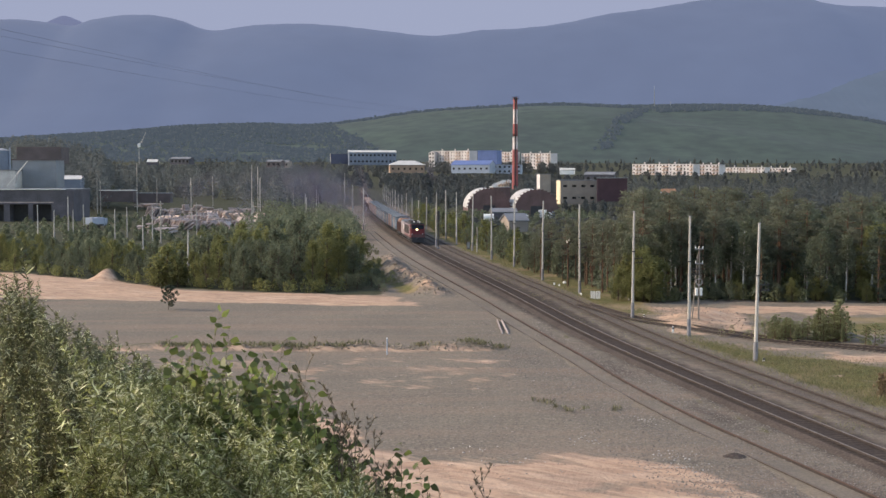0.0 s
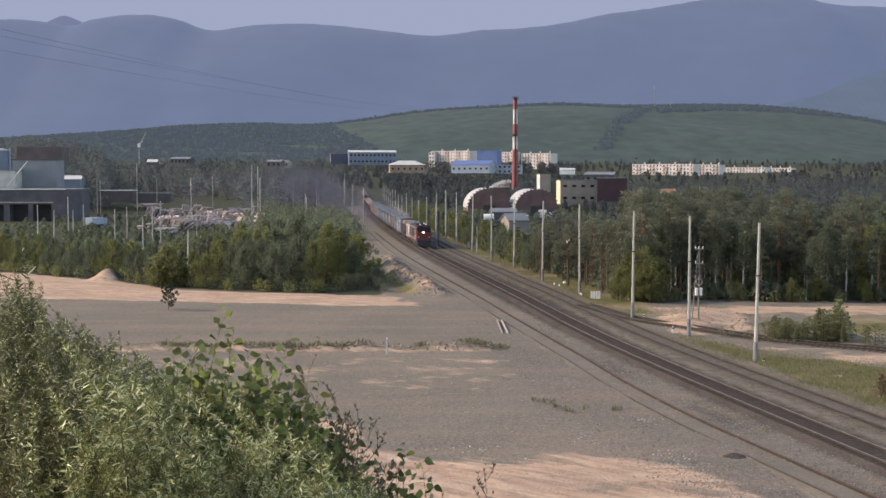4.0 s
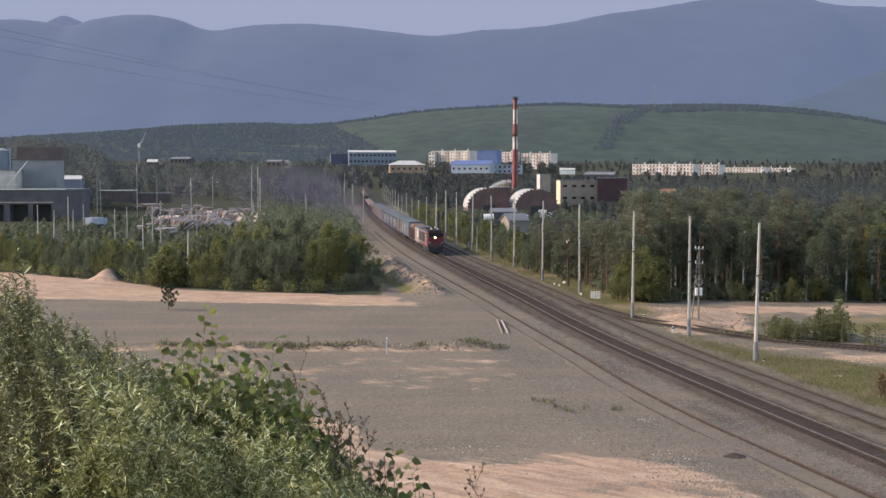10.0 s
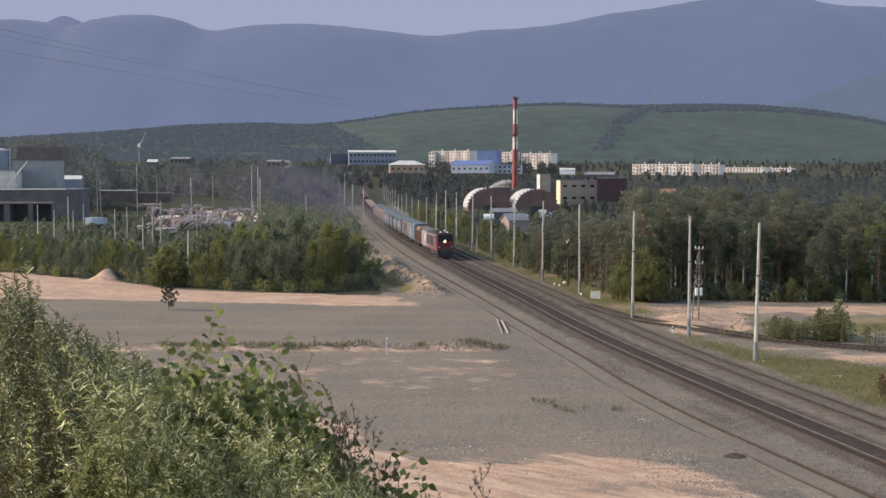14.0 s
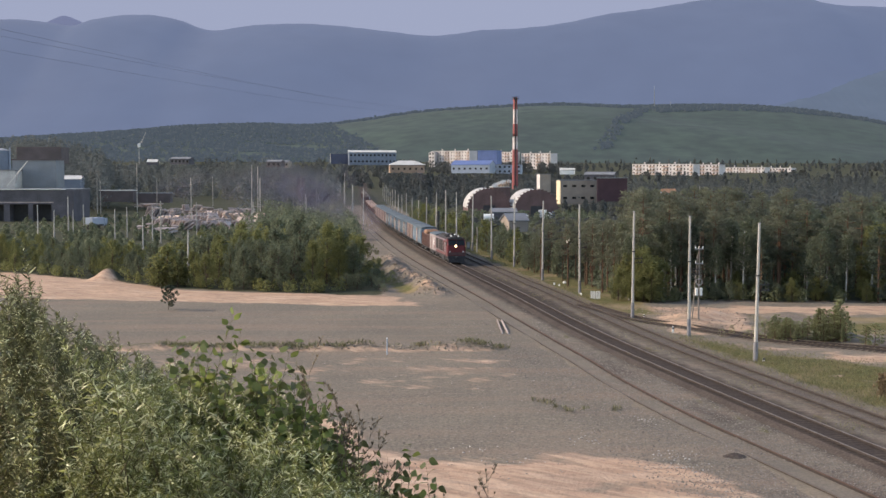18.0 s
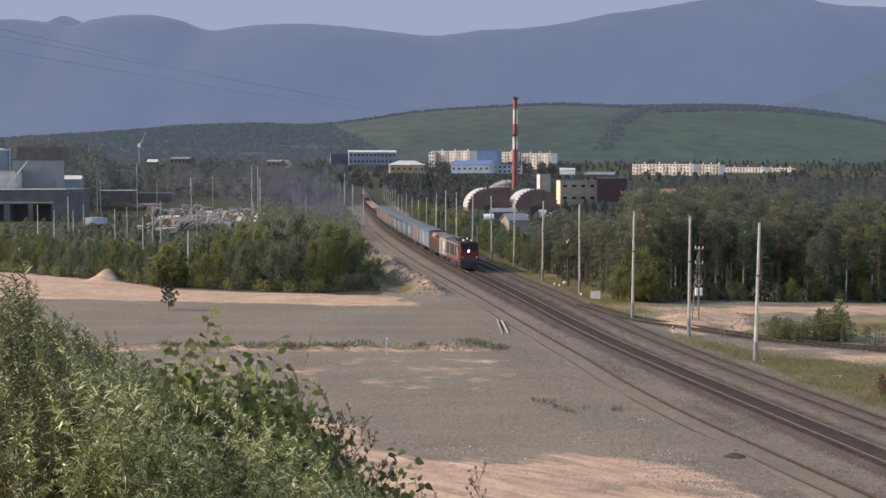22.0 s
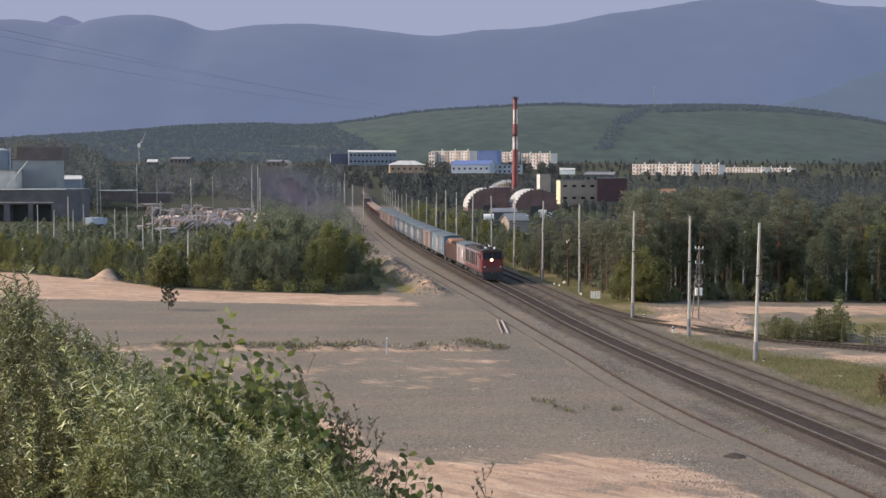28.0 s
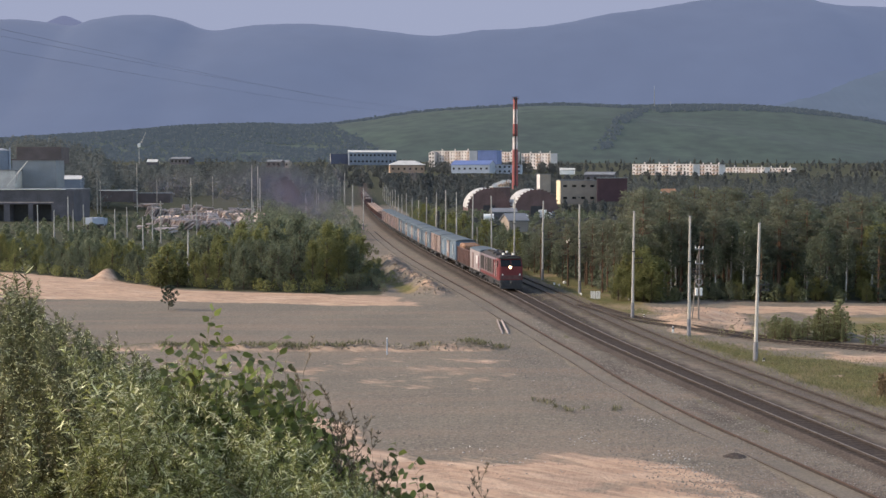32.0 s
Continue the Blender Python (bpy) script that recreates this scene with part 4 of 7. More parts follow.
for x, y, w, seed in ((35.3, 423, 1.5, 3), (27.6, 424, 0.9, 5), (29.1, 319, 1.2, 8)):
    scrap = thing("sheet_heap", pose(x, y, gz(x, y), 0, 0, seed * 31), "heap of torn white roofing sheets beside the sheds", "scrap heap", "heaps of torn sheets")
    for i in range(7):
        a = i * 2.4 + seed
        part("sheet", Form().box((0, 0, 0), (w * 0.9, w * 0.7, 0.05), m=pose(w * 0.5 * math.cos(a), w * 0.5 * math.sin(a), 0.35 + 0.2 * i * w, 30 * math.sin(a * 1.3), 35 * math.cos(a * 2.1), 50 * i)),
             M["white" if i % 3 else "pale_blue"], scrap)


def chimney(x, y, top, r):
    """Red and white banded stack with galleries, a ladder and a plinth."""
    z = gz(x, y)
    ob = thing("chimney", pose(x, y, z), "tall chimney banded in faded red and white", "chimney")
    h = top - z
    edges = (0, 0.50, 0.627, 0.747, 0.886, 1.0)
    mats = ("chim_red", "chim_white", "chim_red", "chim_white", "chim_red")
    for a, b, m in zip(edges, edges[1:], mats):
        part("band", Form().tube((0, 0, h * a), (0, 0, h * b), r * (1.3 - 0.5 * a), r * (1.3 - 0.5 * b), 20), M[m], ob)
    for a in (0.627, 0.985):
        g = part("gallery", Form().tube((0, 0, h * a), (0, 0, h * a + 0.25), r * 1.55, r * 1.55, 16), M["dark_steel"], ob)
        part("railing", Form().tube((0, 0, h * a + 1.0), (0, 0, h * a + 1.08), r * 1.58, r * 1.58, 16), M["dark_steel"], g)
    part("ladder", Form().box((0, -r * 1.2, h / 2), (0.5, 0.12, h)), M["dark_steel"], ob)
    part("plinth", Form().box((0, 0, 1.2), (r * 4, r * 4, 2.8), 0.2), M["brick"], ob)


chimney(35.44, 640, 51.76, 1.25)

# the works at the yard's far side
building("works_hall", -131.9, 405, 36, 14, 10.2, 0, M["grey_wall"], M["roof_grey"], "long grey workshop hall with dark open bays", z=9.73-10.2)
hall = bpy.data.objects["works_hall"]
# dark sheet on the inner wall paints the shade inside each bay
for xx in (-6.5, 1.05, 8.2):
    part("open_bay", Form().box((xx, -0.03, 2.85), (5.7, 0.1, 5.7)), M["dark_steel"], hall, "dark sheet that paints the shade inside an open bay")
part("lintel", Form().box((0, -2.0, 7.95), (36, 4.0, 4.46)), M["grey_wall"], hall)
part("lintel_edge", Form().box((1.0, -4.03, 6.35), (21.5, 0.12, 0.3)), M["slab"], hall, "pale concrete band over the bays")
for x0, x1 in ((-18, -9.35), (-3.65, -1.8), (3.9, 5.35), (11.05, 18)):
    part("front_wall", Form().box(((x0 + x1) / 2, -2.0, 2.86), (x1 - x0, 3.9, 5.72)), M["grey_wall"], hall)
part("roof_edge", Form().box((-1.5, -2.2, 10.33), (32, 4.6, 0.3)), M["roof_white"], hall, "pale roof edge")
building("works_tower", -133.4, 425, 14, 12, 9, 4, M["green_wall"], M["brown_wall"], "grey-green sheet-clad tower above the workshop", z=19.05-9, parapet=0.4)
part("upper_block", Form().box((-0.6, 15, 10.8), (14.6, 12, 5.6), 0.1), M["brown_wall"], bpy.data.objects["works_tower"], "brown sheet-clad upper block")
building("pale_silo_house", -140.7, 415, 8, 10, 7, 4, M["vault"], M["roof_grey"], "pale sheet-clad building at the works", z=15.72-7)
building("white_roof_shed", -135.3, 470, 8.5, 14, 3.6, 10, M["shade_blue"], M["roof_white"], "shed with bright white sheet roof", pitch=1.2, z=12.56-3.6)
conveyor = thing("conveyor", Matrix(), "pale inclined conveyor gallery at the works", "conveyor")
part("gallery", Form().tube((-138.1, 412, 10.71), (-131.4, 412, 18.75), 0.16, 0.16, 6), M["roof_white"], conveyor)
part("trestle", Form().tube((-135.3, 412, 11.61), (-134.8, 412, 14.64), 0.25, 0.25, 6), M["steel"], conveyor)
silo = thing("blue_tank", pose(-159, 470, 15), "tall dark blue cylindrical tank behind the works", "tank")
part("shell", Form().tube((0, 0, -16), (0, 0, 8), 2.6, 2.6, 16), M["shade_blue"], silo)
part("pipe", Form().tube((2.9, -0.5, -10), (2.9, -0.5, 9), 0.3, 0.3, 8), M["pale_blue"], silo)
part("roof", Form().tube((0, 0, 8), (0, 0, 8.8), 2.7, 0.4, 16), M["steel"], silo)

# stacks of concrete slabs and timber in the yard
random.seed(5)
BEAMS = [Form().box((0, 0, 0.2), (w, l, 0.38), 0.05).mesh("beam", M["slab"]) for w, l in ((0.7, 9), (0.9, 7), (0.55, 11), (1.6, 6))]
for k in range(26):
    y = random.uniform(318, 560)
    x = random.uniform(-0.226, -0.134) * y
    st = thing("beam_stack", pose(x, y, gz(x, y), 0, 0, random.choice((-26, -14, -4, -18, 8, 84)) + random.uniform(-7, 7)), "open stack of pale reinforced concrete beams in the yard",
               "beam stack", "beam stacks in the yard")
    kind, across = random.randrange(4), random.randint(3, 5)
    wide = (0.7, 0.9, 0.55, 1.6)[kind] * 1.9
    for i in range(random.randint(1, 2)):
        for j in range(across):
            part("beam", BEAMS[kind], None, st, m=pose((j - across / 2) * wide + random.uniform(-0.1, 0.1), random.uniform(-0.5, 0.5), 0.75 * i + 0.14, 0, 0, random.uniform(-2, 2)))
        part("bearer", Form().box((0, 2.2, 0.75 * i + 0.05), (across * wide, 0.2, 0.2)), M["log"], st)
        part("bearer", Form().box((0, -2.2, 0.75 * i + 0.05), (across * wide, 0.2, 0.2)), M["log"], st)
# concrete panels leaning on low racks
PANEL = Form().box((0, 0, 1.45), (0.32, 3.4, 2.9), 0.03).mesh("panel", M["slab"])
for k in range(38):
    y = random.uniform(330, 500)
    x = random.uniform(-0.222, -0.138) * y
    rack = thing("panel_rack", pose(x, y, gz(x, y), 0, 0, random.choice((0, 0, 35, -50, 180)) + random.uniform(-25, 25)), "pale concrete panels leaning in a row on a rack", "panel rack", "panel racks in the yard")
    lean = random.uniform(15, 55)
    for i in range(random.randint(2, 7)):
        part("panel", PANEL, None, rack, m=pose(i * 1.1 - 3, random.uniform(-0.3, 0.3), 0.05, 0, lean + random.uniform(-7, 7), random.uniform(-5, 5)))
    part("skid", Form().box((0.4, 1.0, 0.04), (7.4, 0.2, 0.12)), M["log"], rack)
    part("skid", Form().box((0.4, -1.0, 0.04), (6.0, 0.2, 0.12)), M["log"], rack)
building("long_store", -125.9, 500, 13.5, 6, 4.2, 2, M["brown_wall"], M["roof_white"], "long low dark store with pale roof behind the yard", z=8.06-4.2)
building("long_store", -114.4, 510, 14.5, 6, 3.6, 2, M["brown_wall"], M["roof_grey"], "long low dark store with grey roof behind the yard", z=6.82-3.6)


def yard_truck(x, y, turn):
    """A flat-nosed lorry with a pale tilt body."""
    ob = thing("lorry", pose(x, y, gz(x, y), 0, 0, turn), "pale blue-grey lorry parked among the stacks", "lorry", "lorries in the yard")
    part("box_body", Form().box((-1.2, 0, 2.1), (5.2, 2.4, 1.8), 0.1), M["pale_blue"], ob)
    part("cab", Form().box((2.4, 0, 1.7), (1.7, 2.3, 2.1), 0.2), M["pale_blue"], ob)
    part("windscreen", Form().box((3.2, 0, 2.1), (0.14, 2.0, 0.8)), M["glass_dark"], ob)
    part("chassis", Form().box((0, 0, 0.85), (7.0, 1.1, 0.3)), M["dark_steel"], ob)
    for a in (-2.8, 2.2):
        for s in (-1.05, 1.05):
            part("wheel", Form().tube((a, s - 0.14, 0.5), (a, s + 0.14, 0.5), 0.5, 0.5, 14), M["dark_steel"], ob)


for x, y, turn in ((-93.13, 350, 70),):
    yard_truck(x, y, turn)
building("yard_store", -130.9, 520, 13, 8, 3.4, 5, M["brown_wall"], M["roof_white"], "low brown store with pale roof in the yard", z=7.78-3.4)
building("hut", -201.1, 900, 7, 6, 2, 0, M["grey_wall"], M["roof_white"], "far small white-roofed house among trees", pitch=1.6, z=22.41-2)
crane = thing("crane", Matrix(), "far pale jib crane rising above trees", "crane")
part("jib", Form().tube((-186.9, 800, 30.23), (-182.3, 800, 39.57), 0.4, 0.25, 6), M["steel"], crane)
part("cabin", Form().box((-186.6, 800, 31.96), (1.6, 1.6, 2), 0.3), M["white"], crane)
part("tower", Form().tube((-186.7, 800, 20.54), (-186.6, 800, 30.23), 0.3, 0.3, 6), M["steel"], crane)
m1 = thing("radio_mast", Matrix(), "thin far lattice radio mast on the hill", "mast")
part("lattice", Form().tube((388.5, 2400, 133.2), (388.1, 2400, 168.3), 0.9, 0.5, 4), M["steel"], m1)
part("aerial", Form().tube((388.1, 2400, 168.3), (388.1, 2400, 174.5), 0.3, 0.2, 4), M["white"], m1)
m2 = thing("radio_mast", Matrix(), "pale lattice relay tower on the hill", "mast")
part("lattice", Form().tube((418.7, 2400, 118.7), (418.5, 2400, 139.4), 3.2, 1.0, 4), M["white"], m2)
part("aerial", Form().tube((418.5, 2400, 139.4), (418.5, 2400, 145.6), 0.8, 0.4, 4), M["steel"], m2)

pylon = thing("pylon", pose(-202.1, 520, 0), "grey lattice power pylon beside the works", "pylon")
for a, b in ((-4, -4), (4, -4), (4, 4), (-4, 4)):
    part("leg", Form().tube((a, b, -0.5), (a * 0.12, b * 0.12, 72), 0.2, 0.12, 5), M["steel"], pylon)
for z, w in ((67.5, 26), (76, 26), (60, 18)):
    part("crossarm", Form().box((w / 2 - 4, 0, z), (w, 0.5, 0.5)), M["steel"], pylon)

for x, y, w, yt, wall in ((-192.04, 950, 15, 26.12, "grey_wall"), (-121.04, 930, 11, 23.87, "brown_wall"), (-120.33, 980, 8, 23.92, "beige"),
                          (74.4, 620, 14, 15, "grey_wall")):
    building("row_house", x, y, w, 8, 4.0, -15, M[wall], M["roof_grey"], "far low house with grey roof among trees", 1, max(3, int(w / 3)), pitch=1.2, z=yt - 5, group="far houses")
rng_heap = np.random.default_rng(5)
hv = [(1.15 * r * math.cos(a), 0.95 * r * math.sin(a), 0.26 * math.exp(-(r / 0.5) ** 2) - 0.02 + rng_heap.normal(0, 0.012)) for r in (0.03, 0.15, 0.3, 0.45, 0.6, 0.8, 1.0) for a in np.arange(20) * math.pi / 10]
heap = Form().add(hv, [tuple(range(20))] + [(k * 20 + i, k * 20 + 20 + i, k * 20 + 20 + (i + 1) % 20, k * 20 + (i + 1) % 20) for k in range(6) for i in range(20)])
dirt = thing("dirt_heap", pose(15.38, 67.81, 0), "small dark heap of oily dirt on the gravel", "heap")
part("heap", heap, M["ballast"], dirt)

dish = thing("satellite_dish", pose(16.68, 172, gz(16.68, 172)), "white satellite dish on a tall thin pole by the wood", "satellite dish")
part("pole", Form().tube((0, 0, -0.3), (0, 0, 6.0), 0.04, 0.03, 8), M["dark_steel"], dish)
part("reflector", Form().tube((0, -0.05, 6.1), (-0.12, -0.1, 6.14), 0.3, 0.43, 20), M["white"], dish)
part("feed_arm", Form().tube((0.1, -0.2, 5.6), (0.5, -0.7, 6.1), 0.02, 0.02, 5), M["steel"], dish)
cabinet = thing("relay_cabinet", pose(5.01, 255.6, 0), "dark grey relay cabinet beside the track", "cabinet")
part("body", Form().box((0, 0, 0.75), (0.7, 0.6, 1.3), 0.04), M["dark_steel"], cabinet)
part("plinth", Form().box((0, 0, 0.0), (0.8, 0.7, 0.3)), M["pole_foot"], cabinet)
part("door", Form().box((0, -0.31, 0.8), (0.56, 0.03, 1.05)), M["steel"], cabinet)
for x, y, w in ((16.48, 175.7, 0.5), (14.95, 174, 0.3), (15.48, 172.2, 0.35), (16.9, 158.7, 0.3)):
    rag = thing("litter", pose(x, y, gz(x, y), 0, 0, x * 40), "scrap of white litter in the trackside grass", "litter", "trackside litter")
    part("scrap", Form().box((0, 0, 0.12), (w, w * 0.6, 0.24), 0.06), M["white"], rag)
    part("fold", Form().box((w * 0.3, 0, 0.25), (w * 0.5, w * 0.4, 0.06), 0.02), M["panel"], rag)


# ---- trees ----
def rand_dirs(rng, n):
    v = rng.normal(size=(n, 3))
    return v / np.linalg.norm(v, axis=1)[:, None]


def facing(rng, outward, loose):
    """Two axes of each leaf, its face turned loosely outward."""
    n = outward + loose * rng.normal(size=outward.shape)
    up = np.cross(n, rand_dirs(rng, len(n)))
    up /= np.linalg.norm(up, axis=1)[:, None] + 1e-6
    side = np.cross(n, up)
    side /= np.linalg.norm(side, axis=1)[:, None] + 1e-6
    return up, side


def leaf_cloud(rng, centres, radii, per, size, slim, flat=1.0):
    """Leaves scattered in clumps, denser at the clump's skin."""
    c = np.repeat(centres, per, axis=0)
    r = np.repeat(radii, per)
    d = rand_dirs(rng, len(c))
    c = c + d * (r * rng.uniform(0.35, 1.0, len(c)) ** 0.6)[:, None] * np.array([1, 1, flat])
    up, side = facing(rng, d + np.array([0, 0, 0.35]), 0.75)
    s = size * rng.uniform(0.6, 1.4, len(c))[:, None]
    return c, up * s, side * s * slim


def broadleaf(seed, h, label, mat, trunk_mat="bark", spread=0.32, bare=0.03, leaf=0.115, per=64, tall=1.5):
    rng = np.random.default_rng(seed)
    ob = thing("broadleaf_tree", Matrix(), label, "tree", "young trees of the thicket")
    form = Form()
    lean = rng.normal(0, 0.03, 2) * h
    form.tube((0, 0, -0.3), (lean[0] * 0.5, lean[1] * 0.5, h * 0.5), 0.016 * h, 0.010 * h, 6)
    form.tube((lean[0] * 0.5, lean[1] * 0.5, h * 0.5), (lean[0], lean[1], h * 0.95), 0.010 * h, 0.003 * h, 6)
    cs, rs = [], []
    for i in range(30):
        k = bare + (0.97 - bare) * (i + rng.uniform(0, 1)) / 30
        a = i * 2.4 + rng.normal(0, 0.4)
        reach = h * spread * (0.35 + 0.9 * math.sin(min(1, (1 - k) * 1.35) * math.pi * 0.5)) * rng.uniform(0.6, 1.1) * (0.55 + 0.45 * min(1, k * 4))
        p0 = Vector((lean[0] * k, lean[1] * k, h * k * 0.92))
        p1 = p0 + Vector((math.cos(a) * reach, math.sin(a) * reach, reach * 0.45))
        form.tube(p0, p1, 0.005 * h, 0.0015 * h, 4)
        for t, g in ((1.0, 1.0), (0.55, 0.9)):
            cs.append(p0.lerp(p1, t))
            rs.append(h * 0.062 * g * rng.uniform(0.6, 1.35))
    cs.append(Vector((lean[0], lean[1], h * 0.95)))
    rs.append(h * 0.06)
    part("trunk", form, M[trunk_mat], ob)
    c, u, s = leaf_cloud(rng, np.array(cs), np.array(rs), per, leaf, 0.62, tall)
    part("crown", quads_mesh("crown", c, u, s, mat), None, ob)
    return ob


def pine(seed, h, mat, bare=0.4, width=0.17, per=64, leaf=0.15):
    rng = np.random.default_rng(seed)
    ob = thing("pine_tree", Matrix(), "tall dark pine with bare reddish lower trunk", "tree", "pines of the wood")
    form = Form()
    form.tube((0, 0, -0.3), (0, 0, h * 0.6), 0.014 * h, 0.009 * h, 7)
    form.tube((0, 0, h * 0.6), (0, 0, h * 0.97), 0.009 * h, 0.002 * h, 6)
    cs, rs = [], []
    n = 24
    for i in range(n):
        k = bare + (0.98 - bare) * (i + rng.uniform(0, 0.9)) / n
        a = i * 2.4 + rng.normal(0, 0.5)
        q = (k - bare) / (1 - bare)
        reach = h * width * (0.25 + 0.9 * math.sin(math.pi * min(1, 0.28 + 0.72 * q)) ** 0.8) * rng.uniform(0.55, 1.15)
        p0 = Vector((0, 0, h * k))
        p1 = p0 + Vector((math.cos(a) * reach, math.sin(a) * reach, reach * rng.uniform(-0.1, 0.35)))
        form.tube(p0, p1, 0.004 * h, 0.0015 * h, 4)
        for t in (1.0, 0.6):
            cs.append(p0.lerp(p1, t))
            rs.append(h * 0.052 * rng.uniform(0.7, 1.25))
    part("trunk", form, M["pine_bark"], ob)
    c, u, s = leaf_cloud(rng, np.array(cs), np.array(rs), per, leaf, 0.36, 0.6)
    part("crown", quads_mesh("crown", c, u, s, mat), None, ob)
    return ob


def scaled(x, y, s, turn, wide=1.0):
    return pose(x, y, gz(x, y), 0, 0, turn) @ Matrix.Diagonal((s * wide, s * wide, s, 1))


M["birch_warm"] = leaf_material("yellowing_leaves", (0.19, 0.19, 0.078), (0.155, 0.165, 0.07), rough=0.8, vary=0.2, through_light=0.62)
M["spruce_leaf"] = leaf_material("spruce_needles", (0.06, 0.075, 0.052), (0.05, 0.065, 0.045), rough=0.8, vary=0.2, through_light=0.35)
rng0 = np.random.default_rng(11)
LEAFY = "young leafy birch in a dense roadside thicket"
broad, fine_broad = [], []
for kinds, per, leaf in ((broad, 30, 0.15), (fine_broad, 120, 0.078)):
    kinds += [broadleaf(21 + i, 7.0, LEAFY, M["birch_leaf"], spread=0.17 + 0.045 * i, per=per, leaf=leaf) for i in range(4)]
    kinds += [broadleaf(31 + i, 7.0, "young birch with yellowing green leaves", M["birch_warm"], spread=0.2 + 0.08 * i, per=per, leaf=leaf) for i in range(2)]
pines = [pine(41 + i, 13.0, M["pine_leaf"], bare=0.34 + 0.05 * i) for i in range(4)]
spruces = [pine(51 + i, 12.0, M["spruce_leaf"], bare=0.06, width=0.15, per=60) for i in range(2)]
for o in spruces:
    tagged(o, "dark narrow spruce with branches to the ground")
    o.name = "spruce_tree"
used = set()


def plant(kinds, i, x, y, s, wide=1.0):
    """Plants the model itself first, then copies of it."""
    o = kinds[i % len(kinds)]
    m = scaled(x, y, s, (i * 137) % 360, wide)
    if o.name in used:
        return copy_thing(o, m @ Matrix.Diagonal([1 / v for v in o.scale] + [1]))
    used.add(o.name)
    o.matrix_basis = m
    return o


# how high, as a slope from the lookout, the far tree line reaches by bearing x / y
TREE_LINE = ((-0.40, 0.034), (-0.30, 0.034), (-0.285, 0.028), (-0.24, 0.026), (-0.22, 0.018), (-0.20, 0.014), (-0.16, 0.014), (-0.08, 0.009), (-0.035, 0.006), (0.0, 0.004), (0.09, 0.003),
             (0.14, 0.002), (0.17, 0.002), (0.27, 0.003), (0.34, 0.005), (0.45, 0.006))
# the same for the thicket beside the line
THICKET_LINE = ((-0.45, -0.040), (-0.33, -0.040), (-0.315, -0.044), (-0.30, -0.048), (-0.27, -0.047), (-0.235, -0.050), (-0.20, -0.046), (-0.185, -0.040),
                (-0.164, -0.035), (-0.135, -0.031), (-0.114, -0.030), (-0.092, -0.031), (-0.07, -0.035), (-0.055, -0.040), (-0.043, -0.053), (-0.034, -0.064), (0.0, -0.09))


def capped(x, y, h, rng):
    """A tree's height under the tree line, lower still before the workshops."""
    b = x / y
    cap = float(curve_at(TREE_LINE, b))
    if 0.0 < b < 0.155 and y < 535:
        cap = -0.020 if y > 400 else -0.05 if 0.045 < b < 0.072 and y < 330 else -0.034
    elif 0.145 <= b < 0.18 and y < 480:
        cap = -0.015
    if -0.01 < b < 0.105 and 520 < y < 1185:
        return min(h, 15 + (0.0088 - abs(rng.normal(0, 0.0012))) * y - gz(x, y)) if y > 1110 else min(h, 15 - abs(rng.normal(0, 0.003)) * y - gz(x, y))
    if y > 1330:
        cap = 0.012
    top = 15 + (cap - abs(rng.normal(0, 0.003 if y < 460 else 0.0055))) * y - gz(x, y)
    return min(h, top)


# the thicket beside the line: low at the yard side, tall by the bank
k = 0
for row in range(9):
    for j in range(26):
        x = -78 + j * 2.75 + rng0.uniform(-1.1, 1.1)
        front = float(front_y(x)) + 2.5
        y = front + row * 5.5 + rng0.uniform(-1.5, 2.0) + (8 if x > -14 else 0)
        if x > -12.6 - (y - 200) * 0.086 or y > 262:
            continue
        if rng0.uniform() < 0.06:
            continue
        top = 15 + (float(curve_at(THICKET_LINE, x / y)) - abs(rng0.normal(0, 0.0065))) * y
        tall = min(top, 9.5) / 7.0 * (0.68 + 0.32 * min(1, (row + rng0.uniform(0, 1)) / 2.0)) * rng0.uniform(0.78, 1.0)
        if tall < 0.15:
            continue
        plant(fine_broad if row < 2 else broad, k if rng0.uniform() < 0.84 else 4 + k % 2, x, y, tall, rng0.uniform(0.72, 1.15) * (1 + 1.1 * max(0, 0.8 - tall)))
        k += 1
# the pine wood
k = 0
for row in range(11):
    for j in range(20):
        y = 153 + row * 5.2 + rng0.uniform(-2.6, 2.6)
        x0 = float(main_x(y)) + 10.5 + max(0, 175 - y) * 0.06
        x = x0 + j * 2.9 + rng0.uniform(-1.7, 1.7)
        if x > 0.37 * y or x > 0.27 * y and rng0.uniform() < 0.4:
            continue
        s = min(0.90 + rng0.uniform(-0.2, 0.12) - (0.25 if j == 0 else 0), capped(x, y, 99, rng0) / 13 if x / y < 0.145 else 9)
        if s < 0.25:
            continue
        if x > 0.22 * y and rng0.uniform() < (0.5 if x > 0.28 * y else 0.22):
            plant(fine_broad if row < 2 else broad, k, x, y, s * 1.55, 0.9)
        elif rng0.uniform() < 0.15:
            plant(spruces, k, x, y, s * 0.85)
        else:
            plant(pines, k, x, y, s)
        k += 1
